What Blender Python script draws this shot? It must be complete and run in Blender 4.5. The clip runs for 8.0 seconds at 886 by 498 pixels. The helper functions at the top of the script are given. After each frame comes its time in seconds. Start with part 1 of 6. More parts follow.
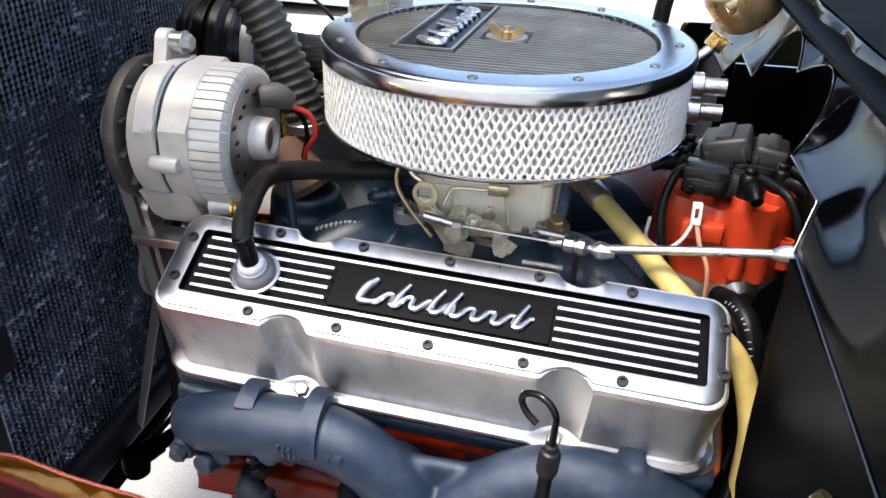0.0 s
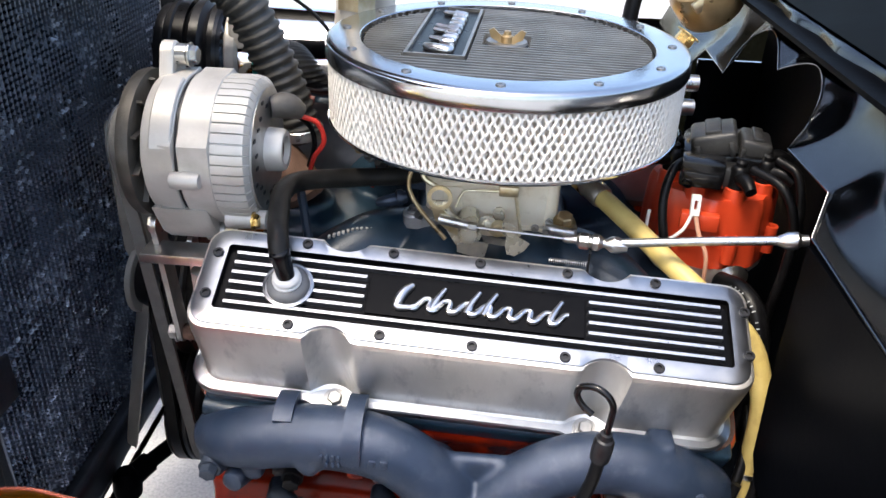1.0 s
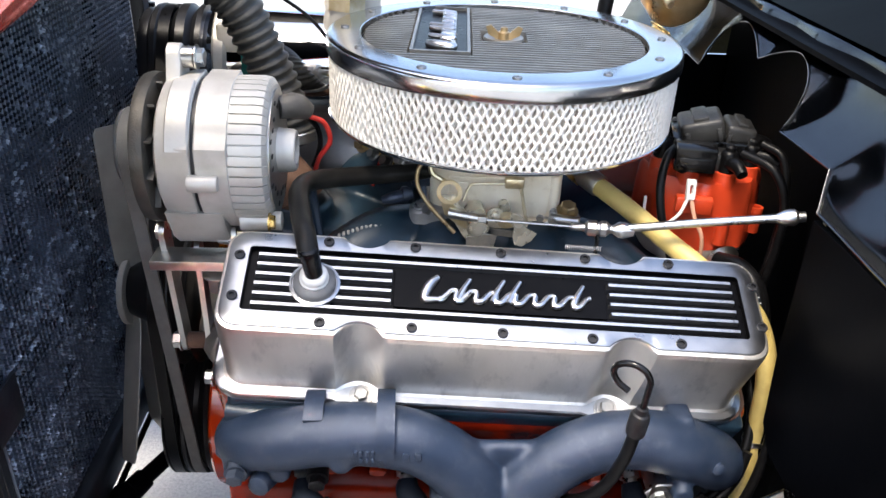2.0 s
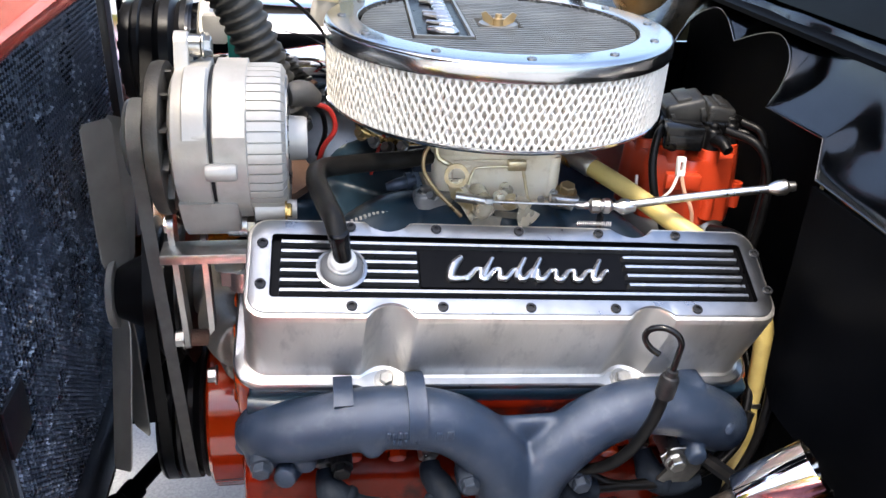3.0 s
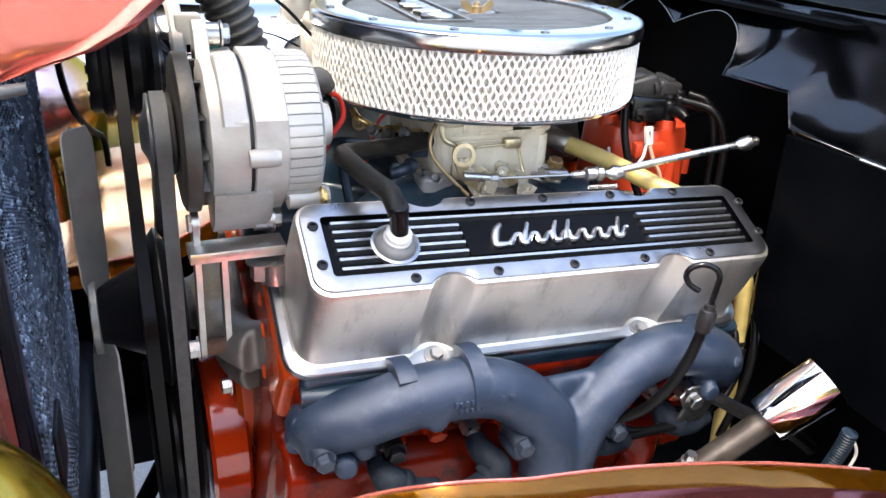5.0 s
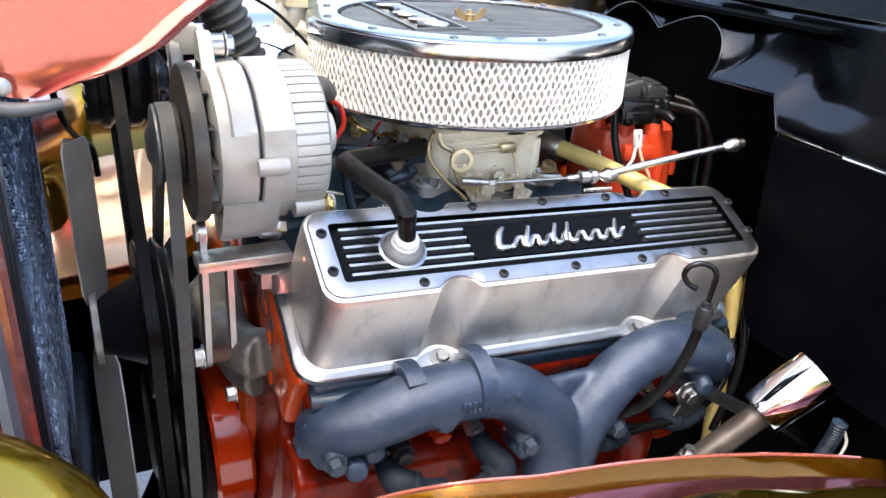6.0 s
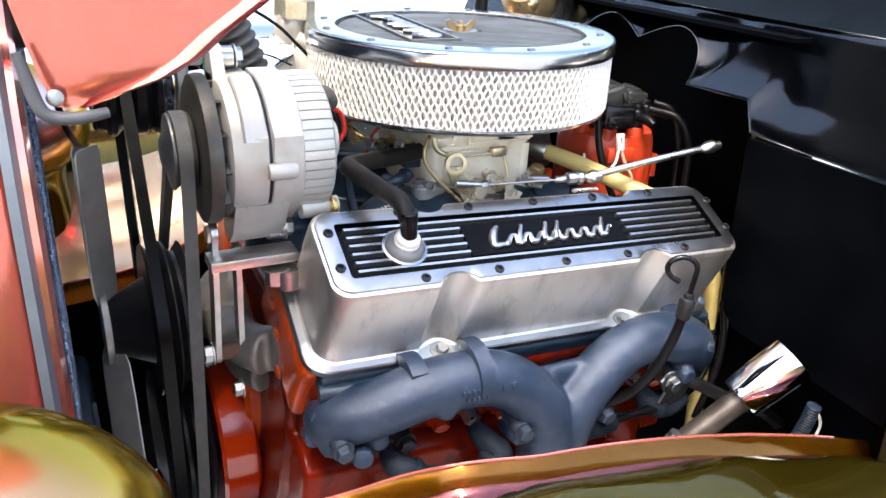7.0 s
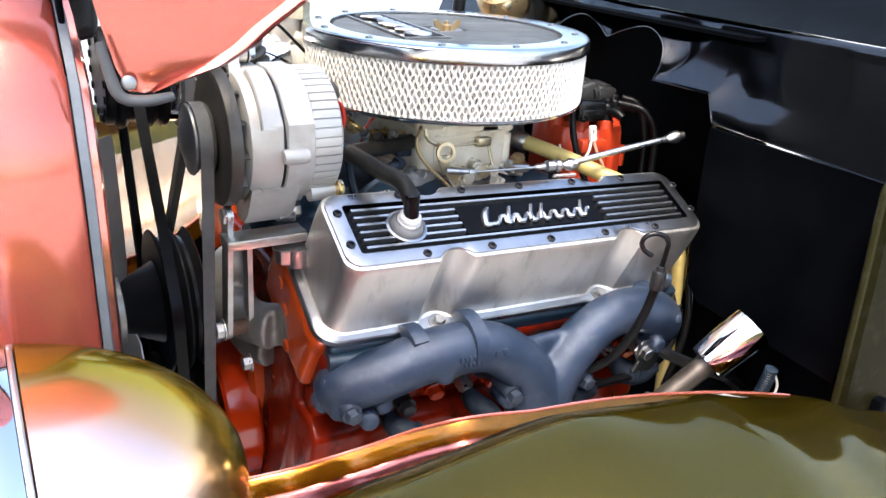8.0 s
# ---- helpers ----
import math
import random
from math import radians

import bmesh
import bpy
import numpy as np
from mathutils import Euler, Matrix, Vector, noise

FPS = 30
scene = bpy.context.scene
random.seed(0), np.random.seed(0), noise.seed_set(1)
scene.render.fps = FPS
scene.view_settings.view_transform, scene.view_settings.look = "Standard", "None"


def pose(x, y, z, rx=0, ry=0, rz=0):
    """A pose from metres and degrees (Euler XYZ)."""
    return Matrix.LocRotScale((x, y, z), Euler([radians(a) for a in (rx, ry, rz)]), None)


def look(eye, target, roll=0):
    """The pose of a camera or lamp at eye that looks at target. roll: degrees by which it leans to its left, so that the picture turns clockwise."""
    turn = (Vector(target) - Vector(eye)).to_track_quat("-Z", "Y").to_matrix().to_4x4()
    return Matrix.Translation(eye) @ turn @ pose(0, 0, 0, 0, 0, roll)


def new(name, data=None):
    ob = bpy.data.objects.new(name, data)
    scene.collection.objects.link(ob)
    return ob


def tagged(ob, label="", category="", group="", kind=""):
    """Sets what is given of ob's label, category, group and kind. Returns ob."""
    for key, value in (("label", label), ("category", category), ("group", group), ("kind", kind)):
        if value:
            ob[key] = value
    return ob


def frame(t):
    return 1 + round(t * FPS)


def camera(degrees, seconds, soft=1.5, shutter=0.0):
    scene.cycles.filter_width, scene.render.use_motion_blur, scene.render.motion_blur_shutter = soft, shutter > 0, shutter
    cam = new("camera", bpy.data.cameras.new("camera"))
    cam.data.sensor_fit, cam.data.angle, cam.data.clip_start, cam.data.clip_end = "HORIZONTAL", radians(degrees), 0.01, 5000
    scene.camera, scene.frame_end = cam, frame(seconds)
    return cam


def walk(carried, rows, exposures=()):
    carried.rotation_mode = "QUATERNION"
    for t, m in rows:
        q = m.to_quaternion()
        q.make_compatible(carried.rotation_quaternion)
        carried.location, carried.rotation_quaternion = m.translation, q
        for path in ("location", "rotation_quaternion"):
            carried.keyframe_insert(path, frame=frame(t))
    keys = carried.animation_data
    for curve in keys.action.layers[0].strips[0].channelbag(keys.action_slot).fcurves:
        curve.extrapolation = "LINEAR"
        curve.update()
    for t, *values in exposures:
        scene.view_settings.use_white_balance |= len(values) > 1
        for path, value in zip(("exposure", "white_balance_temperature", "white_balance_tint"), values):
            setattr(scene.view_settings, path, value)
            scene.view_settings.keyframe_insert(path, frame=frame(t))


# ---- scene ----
# ---- camera ----
cam = camera(58.8, 8.0, soft=1.5)
PATH = [
    (0, (0.108, -0.5, 1.242), (-0.231, 1.226, 0.29), 1.4),
    (0.5, (0.056, -0.513, 1.251), (-0.163, 1.227, 0.29), 1.8),
    (1, (-0.002, -0.525, 1.259), (-0.088, 1.222, 0.289), 2.4),
    (2.5, (-0.126, -0.548, 1.243), (0.066, 1.208, 0.305), 2.7),
    (3, (-0.181, -0.552, 1.231), (0.136, 1.192, 0.304), 3.3),
    (3.5, (-0.251, -0.556, 1.204), (0.223, 1.177, 0.325), 3.9),
    (4, (-0.304, -0.55, 1.186), (0.287, 1.161, 0.336), 3.8),
    (4.5, (-0.345, -0.543, 1.177), (0.336, 1.143, 0.343), 3.5),
    (6, (-0.406, -0.537, 1.182), (0.406, 1.1, 0.368), 3.1),
    (6.5, (-0.425, -0.546, 1.188), (0.419, 1.077, 0.381), 3.3),
    (7, (-0.442, -0.568, 1.191), (0.42, 1.052, 0.396), 3.0),
    (7.5, (-0.469, -0.594, 1.195), (0.424, 1.012, 0.404), 3.1),
    (8, (-0.515, -0.614, 1.194), (0.448, 0.955, 0.412), 3.7),
]
walk(cam, [(t, look(eye, target, roll)) for t, eye, target, roll in PATH],
     [(0, 1.65), (1, 1.68), (2.5, 1.85), (4.5, 2.11), (6.5, 2.17), (8, 2.17)])

# ---- light ----
world = bpy.data.worlds.new("sky")
scene.world = world
world.use_nodes = True
wn = world.node_tree
sky = wn.nodes.new("ShaderNodeTexSky")
sky.sky_type = "NISHITA"
sky.sun_disc = False
sky.sun_elevation, sky.sun_rotation = radians(64), radians(222)
sky.air_density, sky.dust_density, sky.ozone_density = 1.0, 3.0, 0.6
wn.nodes["Background"].inputs["Strength"].default_value = 0.15
wn.links.new(sky.outputs["Color"], wn.nodes["Background"].inputs["Color"])
sun_data = bpy.data.lights.new("sun", "SUN")
sun_data.energy, sun_data.angle, sun_data.color = 1.8, radians(14.0), (1.0, 0.90, 0.76)
sun = new("sun", sun_data)
sun.matrix_world = look((-1.5, -1.7, 6.0), (0.0, 0.1, 0.9))
# ---- materials ----
def rgba(c):
    return (c[0], c[1], c[2], 1.0)


def surf(name, c1, c2=None, scale=40.0, rough=0.5, metal=0.0, bump=0.0, bscale=300.0, rvar=0.1, coat=0.0,
         stain_glint=None, stain_glint_amount=0.0, stain_glint_scale=12.0, stretch=(1, 1, 1), edge=None, spec=0.5):
    """Principled surface with variation at two scales, fine relief and optional stains or painted glints."""
    m = bpy.data.materials.new(name)
    m.use_nodes = True
    nt = m.node_tree
    n, l = nt.nodes, nt.links
    b = n["Principled BSDF"]
    tc = n.new("ShaderNodeTexCoord")
    mp = n.new("ShaderNodeMapping")
    mp.inputs["Scale"].default_value = stretch
    l.new(tc.outputs["Object"], mp.inputs["Vector"])
    big = n.new("ShaderNodeTexNoise")
    big.inputs["Scale"].default_value, big.inputs["Detail"].default_value = scale, 5.0
    l.new(mp.outputs["Vector"], big.inputs["Vector"])
    mix = n.new("ShaderNodeMix")
    mix.data_type = "RGBA"
    mix.inputs[6].default_value, mix.inputs[7].default_value = rgba(c1), rgba(c2 or c1)
    ramp = n.new("ShaderNodeMapRange")
    ramp.inputs["From Min"].default_value, ramp.inputs["From Max"].default_value = 0.3, 0.7
    l.new(big.outputs["Fac"], ramp.inputs["Value"])
    l.new(ramp.outputs["Result"], mix.inputs[0])
    col = mix.outputs[2]
    if stain_glint:
        sn = n.new("ShaderNodeTexNoise")
        sn.inputs["Scale"].default_value, sn.inputs["Detail"].default_value, sn.inputs["Roughness"].default_value = stain_glint_scale, 8.0, 0.65
        l.new(mp.outputs["Vector"], sn.inputs["Vector"])
        sr = n.new("ShaderNodeMapRange")
        sr.inputs["From Min"].default_value, sr.inputs["From Max"].default_value = 0.52, 0.72
        sr.inputs["To Max"].default_value = stain_glint_amount
        l.new(sn.outputs["Fac"], sr.inputs["Value"])
        mx = n.new("ShaderNodeMix")
        mx.data_type = "RGBA"
        mx.inputs[7].default_value = rgba(stain_glint)
        l.new(sr.outputs["Result"], mx.inputs[0])
        l.new(col, mx.inputs[6])
        col = mx.outputs[2]
    l.new(col, b.inputs["Base Color"])
    fine = n.new("ShaderNodeTexNoise")
    fine.inputs["Scale"].default_value, fine.inputs["Detail"].default_value = bscale, 4.0
    l.new(mp.outputs["Vector"], fine.inputs["Vector"])
    rr = n.new("ShaderNodeMapRange")
    rr.inputs["To Min"].default_value, rr.inputs["To Max"].default_value = max(0.02, rough - rvar), min(1.0, rough + rvar)
    l.new(big.outputs["Fac"], rr.inputs["Value"])
    l.new(rr.outputs["Result"], b.inputs["Roughness"])
    if bump:
        bp = n.new("ShaderNodeBump")
        bp.inputs["Strength"].default_value, bp.inputs["Distance"].default_value = bump, 0.001
        l.new(fine.outputs["Fac"], bp.inputs["Height"])
        l.new(bp.outputs["Normal"], b.inputs["Normal"])
    b.inputs["Metallic"].default_value = metal
    b.inputs["Coat Weight"].default_value = coat
    b.inputs["Coat Roughness"].default_value = 0.04 if metal else max(0.04, rough * 0.7)
    b.inputs["Specular IOR Level"].default_value = spec
    if edge:
        b.inputs["Specular Tint"].default_value = rgba(edge)
    return m


M_POLISH = surf("satin_cast_aluminium", (0.34, 0.355, 0.38), (0.44, 0.455, 0.475), 60, 0.3, 1.0, 0.15, 900, 0.07,
               stain_glint=(0.30, 0.30, 0.31), stain_glint_amount=0.4, stain_glint_scale=30)
M_LIDRING = surf("polished_lid_ring", (0.48, 0.49, 0.51), (0.58, 0.59, 0.60), 25, 0.2, 1.0, 0.03, 400, 0.06)
M_SIDE = surf("brushed_cover_side", (0.74, 0.71, 0.65), (0.88, 0.85, 0.79), 34, 0.42, 1.0, 0.2, 420, 0.08,
              stain_glint=(0.36, 0.345, 0.32), stain_glint_amount=0.55, stain_glint_scale=48, stretch=(1, 1, 0.10))
M_BLACKPANEL = surf("black_panel_paint", (0.0008, 0.0008, 0.0011), (0.0018, 0.0018, 0.0022), 90, 0.3, 0.0, 0.08, 1400, 0.08, spec=0.1)
M_FIN = surf("milled_aluminium_fin", (0.54, 0.54, 0.55), (0.66, 0.66, 0.66), 150, 0.3, 1.0, 0.05, 900, 0.06)
M_CHROME = surf("chrome", (0.68, 0.69, 0.71), (0.74, 0.74, 0.75), 20, 0.05, 1.0, 0.0, 300, 0.03)
M_CASTALU = surf("raw_cast_aluminium", (0.47, 0.447, 0.405), (0.57, 0.545, 0.50), 30, 0.46, 0.35, 0.12, 260, 0.1,
                 stain_glint=(0.34, 0.31, 0.26), stain_glint_amount=0.5, stain_glint_scale=22)
M_CARB = surf("carburettor_alloy", (0.80, 0.71, 0.54), (0.88, 0.81, 0.67), 45, 0.34, 0.12, 0.2, 800, 0.1,
              stain_glint=(0.40, 0.29, 0.13), stain_glint_amount=0.6, stain_glint_scale=34)
M_ZINC = surf("zinc_plate", (0.42, 0.43, 0.44), (0.58, 0.57, 0.54), 120, 0.3, 1.0, 0.15, 600, 0.1)
M_GOLDZINC = surf("yellow_zinc_plate", (0.56, 0.46, 0.27), (0.68, 0.60, 0.44), 120, 0.33, 1.0, 0.2, 600, 0.1)
M_BRASS = surf("brass", (0.62, 0.42, 0.14), (0.74, 0.55, 0.25), 90, 0.28, 1.0, 0.15, 500, 0.1)
M_STEEL = surf("bare_steel", (0.42, 0.42, 0.41), (0.55, 0.54, 0.52), 70, 0.38, 1.0, 0.2, 700, 0.1,
               stain_glint=(0.25, 0.18, 0.12), stain_glint_amount=0.35, stain_glint_scale=40)
M_RUSTY = surf("rust_brown_iron", (0.10, 0.055, 0.035), (0.16, 0.09, 0.06), 60, 0.7, 0.3, 0.8, 500)
# Engine orange with grime; shade under the manifold is darkened into the colour.
M_GRIMYSHADE = surf("grimy_orange_with_painted_shade", (0.085, 0.005, 0.0015), (0.18, 0.011, 0.002), 16, 0.24, 0.0, 0.8, 50, 0.10,
               stain_glint=(0.010, 0.005, 0.005), stain_glint_amount=0.98, stain_glint_scale=20, spec=0.14)
M_LEVER = surf("dull_zinc_lever", (0.60, 0.56, 0.45), (0.74, 0.70, 0.58), 80, 0.28, 0.6, 0.15, 600, 0.1,
              stain_glint=(0.34, 0.23, 0.08), stain_glint_amount=0.5, stain_glint_scale=60)
M_BOLT = surf("worn_zinc_bolt", (0.24, 0.24, 0.24), (0.36, 0.355, 0.34), 120, 0.34, 1.0, 0.2, 600, 0.1)
M_PIPE = surf("heat_browned_steel", (0.055, 0.046, 0.040), (0.11, 0.094, 0.082), 60, 0.4, 0.7, 0.3, 500, 0.1,
              stain_glint=(0.03, 0.02, 0.015), stain_glint_amount=0.6, stain_glint_scale=45)
M_CANISTER = surf("dull_brass_plate", (0.30, 0.21, 0.10), (0.42, 0.31, 0.17), 60, 0.3, 0.7, 0.2, 500, 0.1)
M_BOLTBLACK = surf("black_oxide_bolt", (0.015, 0.016, 0.018), (0.03, 0.03, 0.033), 200, 0.4, 0.6, 0.2, 900)
M_RUBBER = surf("black_rubber", (0.0018, 0.0018, 0.0021), (0.005, 0.005, 0.0054), 60, 0.32, 0.0, 0.2, 900, 0.1, spec=0.13)
M_BELT = surf("belt_rubber", (0.075, 0.073, 0.068), (0.115, 0.112, 0.104), 80, 0.6, 0.0, 0.3, 900)
M_HOSE = surf("worn_rubber_hose", (0.008, 0.0075, 0.007), (0.018, 0.017, 0.015), 50, 0.34, 0.0, 0.15, 700, 0.1, spec=0.15,
              stain_glint=(0.022, 0.019, 0.015), stain_glint_amount=0.35, stain_glint_scale=60)
M_PLASTIC = surf("black_plastic", (0.0022, 0.0022, 0.0026), (0.005, 0.005, 0.0055), 80, 0.16, 0.0, 0.08, 900, spec=0.3)
M_ORANGE = surf("engine_orange_paint", (0.44, 0.045, 0.004), (0.58, 0.075, 0.007), 18, 0.18, 0.0, 0.9, 60, 0.1, coat=0.2,
                stain_glint=(0.035, 0.012, 0.008), stain_glint_amount=0.85, stain_glint_scale=16, spec=0.35)
M_REDPULLEY = surf("red_orange_gloss_paint", (0.36, 0.022, 0.003), (0.44, 0.032, 0.004), 30, 0.12, 0.0, 0.05, 300, 0.05, coat=0.5)
M_REDCAP = surf("red_moulded_plastic", (0.38, 0.034, 0.010), (0.46, 0.048, 0.015), 40, 0.3, 0.0, 0.12, 700, 0.06)
M_IRON = surf("grey_cast_iron_coating", (0.012, 0.024, 0.050), (0.028, 0.043, 0.078), 24, 0.34, 0.25, 0.5, 1600, 0.10,
              stain_glint=(0.080, 0.093, 0.120), stain_glint_amount=0.5, stain_glint_scale=60)
M_IRONBOLT = surf("blue_grey_iron_bolt", (0.020, 0.030, 0.050), (0.045, 0.058, 0.085), 80, 0.35, 0.4, 0.4, 700)
M_INTAKE = surf("dark_blue_grey_intake_paint", (0.006, 0.018, 0.032), (0.014, 0.032, 0.052), 30, 0.34, 0.1, 0.3, 500, 0.1)
M_YELLOW = surf("yellow_fuel_hose", (0.42, 0.32, 0.10), (0.50, 0.39, 0.14), 35, 0.42, 0.0, 0.2, 700, 0.1,
                stain_glint=(0.20, 0.14, 0.04), stain_glint_amount=0.6, stain_glint_scale=30)
M_FIREWALL = surf("black_gloss_body_paint", (0.0003, 0.0005, 0.0009), (0.0007, 0.0011, 0.0018), 8, 0.13, 0.0, 0.02, 60, 0.04, coat=0.9, spec=0.9)
M_COWL = surf("black_satin_paint", (0.0014, 0.0015, 0.0013), (0.003, 0.003, 0.0026), 10, 0.4, 0.0, 0.05, 60, 0.06, spec=0.02)
M_BLACKDULL = surf("black_undercoat", (0.0006, 0.0008, 0.0013), (0.0016, 0.0019, 0.0027), 15, 0.5, 0.0, 0.2, 120, 0.1, spec=0.02)
M_CORE = surf("radiator_black", (0.006, 0.008, 0.011), (0.022, 0.026, 0.032), 30, 0.4, 0.3, 0.4, 500, 0.12)
# Bluish glints on the tubes are put into the colour as pale spots.
M_CORETUBE = surf("radiator_tube_black", (0.05, 0.066, 0.09), (0.22, 0.26, 0.33), 40, 0.32, 0.7, 0.6, 420, 0.12,
                  stain_glint=(0.50, 0.56, 0.64), stain_glint_amount=0.55, stain_glint_scale=90, stretch=(1, 1, 0.3))
M_COREFIN = surf("radiator_fin_black", (0.014, 0.023, 0.038), (0.075, 0.10, 0.14), 14, 0.28, 0.35, 0.3, 420, 0.12, coat=0.7, spec=0.9)


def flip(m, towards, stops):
    """Flip paint's angle sheen put into the base colour over a curved panel, from the faces turned towards a direction
    to those turned away.
    """
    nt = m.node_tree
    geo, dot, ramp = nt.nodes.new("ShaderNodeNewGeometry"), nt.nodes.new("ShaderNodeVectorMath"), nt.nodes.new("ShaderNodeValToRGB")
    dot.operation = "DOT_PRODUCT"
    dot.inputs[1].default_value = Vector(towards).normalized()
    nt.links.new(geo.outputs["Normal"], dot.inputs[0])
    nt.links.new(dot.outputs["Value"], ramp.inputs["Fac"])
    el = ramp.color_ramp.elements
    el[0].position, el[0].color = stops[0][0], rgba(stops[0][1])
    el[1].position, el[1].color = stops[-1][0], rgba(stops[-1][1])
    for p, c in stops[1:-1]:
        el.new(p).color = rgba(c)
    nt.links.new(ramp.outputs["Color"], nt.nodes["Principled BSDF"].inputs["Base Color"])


def flecked(m, bare, share_glint):
    """Some of the separate leaves of a mesh take a pale colour that stands for glints."""
    nt = m.node_tree
    b = nt.nodes["Principled BSDF"]
    old = b.inputs["Base Color"].links[0].from_socket
    geo, tc, no = nt.nodes.new("ShaderNodeNewGeometry"), nt.nodes.new("ShaderNodeTexCoord"), nt.nodes.new("ShaderNodeTexNoise")
    no.inputs["Scale"].default_value, no.inputs["Detail"].default_value = 26.0, 6.0
    nt.links.new(tc.outputs["Object"], no.inputs["Vector"])
    add, ran, mx = nt.nodes.new("ShaderNodeMath"), nt.nodes.new("ShaderNodeMapRange"), nt.nodes.new("ShaderNodeMix")
    nt.links.new(geo.outputs["Random Per Island"], add.inputs[0])
    nt.links.new(no.outputs["Fac"], add.inputs[1])
    ran.inputs["From Min"].default_value, ran.inputs["From Max"].default_value = 1.42 - share_glint, 1.62 - share_glint
    nt.links.new(add.outputs[0], ran.inputs["Value"])
    mx.data_type = "RGBA"
    mx.inputs[7].default_value = rgba(bare)
    nt.links.new(ran.outputs["Result"], mx.inputs[0])
    nt.links.new(old, mx.inputs[6])
    nt.links.new(mx.outputs[2], b.inputs["Base Color"])


# Glints on the radiator fins are painted into their colour.
flecked(M_COREFIN, (0.42, 0.48, 0.56), 0.08)
# One flip paint: each panel's sheen is put into its own base colour.
M_GOLDPAINT = surf("olive_gold_flip_paint", (0.150, 0.115, 0.010), (0.185, 0.140, 0.014), 6, 0.1, 0.85, 0.02, 1800, 0.03, coat=0.8, edge=(0.55, 0.45, 0.12))
M_PINKPAINT = surf("copper_pink_flip_paint", (0.84, 0.27, 0.20), (0.88, 0.31, 0.235), 6, 0.14, 0.75, 0.03, 1800, 0.04, coat=1.0, edge=(1.0, 0.62, 0.85))
M_HEADPAINT = surf("gold_pink_painted_sheen", (0.68, 0.35, 0.21), (0.74, 0.40, 0.25), 5, 0.2, 0.95, 0.02, 1800, 0.04, coat=0.3, edge=(0.50, 0.42, 0.04))
# Viewing-angle sheen and pale reflection are put into the headlight's colour here.
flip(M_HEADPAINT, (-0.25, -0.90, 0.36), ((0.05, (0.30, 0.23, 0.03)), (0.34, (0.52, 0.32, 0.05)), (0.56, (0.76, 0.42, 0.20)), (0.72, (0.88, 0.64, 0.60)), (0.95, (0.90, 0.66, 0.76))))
M_LIP = surf("painted_gold_lip_sheen", (0.29, 0.125, 0.007), (0.35, 0.152, 0.010), 6, 0.14, 0.85, 0.02, 1800, 0.03, coat=1.0, edge=(1.0, 0.6, 0.3))
M_VALLEY = surf("painted_maroon_valley_sheen", (0.34, 0.105, 0.115), (0.40, 0.14, 0.15), 5, 0.12, 0.9, 0.02, 1800, 0.04, coat=0.8, edge=(0.9, 0.6, 0.3))
# Pale sky reflection on the far valley is put into this colour.
M_GOLDVALLEY = surf("painted_pale_valley_sheen", (0.78, 0.56, 0.34), (0.84, 0.66, 0.46), 5, 0.2, 0.8, 0.02, 1800, 0.04, coat=1.0, edge=(0.95, 0.75, 0.7))
M_STRIP = surf("grey_rubber_weatherstrip", (0.070, 0.085, 0.105), (0.11, 0.128, 0.15), 40, 0.42, 0.0, 0.25, 600)
M_BUMPER = surf("dark_rubber_bumper", (0.035, 0.038, 0.042), (0.055, 0.058, 0.062), 40, 0.45, 0.0, 0.25, 600)
M_DUSTHOSE = surf("dusty_corrugated_rubber", (0.020, 0.0195, 0.018), (0.042, 0.041, 0.037), 40, 0.5, 0.0, 0.3, 500, 0.1)
M_MESH = surf("white_expanded_mesh", (0.70, 0.67, 0.61), (0.79, 0.76, 0.70), 60, 0.4, 0.0, 0.05, 900)
M_PAPER = surf("cream_filter_paper", (0.72, 0.66, 0.58), (0.78, 0.73, 0.66), 50, 0.8, 0.0, 0.4, 900)
M_LIDFIELD = surf("dark_lid_field", (0.010, 0.010, 0.009), (0.02, 0.019, 0.018), 60, 0.5, 0.0, 0.1, 900, spec=0.2)
M_LIDFIN = surf("dull_lid_fin", (0.23, 0.218, 0.20), (0.36, 0.345, 0.32), 26, 0.42, 0.9, 0.08, 900, 0.1,
                stain_glint=(0.20, 0.18, 0.16), stain_glint_amount=0.6, stain_glint_scale=18)
M_WHITE = surf("white_nylon", (0.58, 0.57, 0.54), (0.66, 0.65, 0.62), 60, 0.35, 0.0, 0.1, 600)
M_GROMMET = surf("grey_rubber_grommet", (0.10, 0.10, 0.10), (0.15, 0.15, 0.15), 60, 0.5, 0.0, 0.2, 600)
M_REDWIRE = surf("red_wire", (0.55, 0.03, 0.02), None, 60, 0.4)
M_TANWIRE = surf("tan_wire", (0.55, 0.30, 0.20), None, 60, 0.4)
M_TEAL = surf("teal_label_paint", (0.01, 0.18, 0.16), (0.015, 0.22, 0.19), 60, 0.4)
M_LOOM = surf("blue_black_loom", (0.008, 0.014, 0.025), (0.014, 0.024, 0.038), 60, 0.35, 0.0, 0.1, 500, spec=0.3)
M_CONCRETE = surf("grey_concrete", (0.27, 0.272, 0.275), (0.40, 0.40, 0.395), 160.0, 0.8, 0.0, 1.0, 220, 0.08,
                  stain_glint=(0.40, 0.40, 0.39), stain_glint_amount=0.6, stain_glint_scale=260)
M_LENS = surf("headlight_glass", (0.75, 0.78, 0.8), (0.8, 0.82, 0.84), 30, 0.08, 0.0, 0.2, 120)
# ---- mesh helpers ----
def world_of(ob):
    return world_of(ob.parent) @ ob.matrix_parent_inverse @ ob.matrix_basis if ob.parent else ob.matrix_basis.copy()


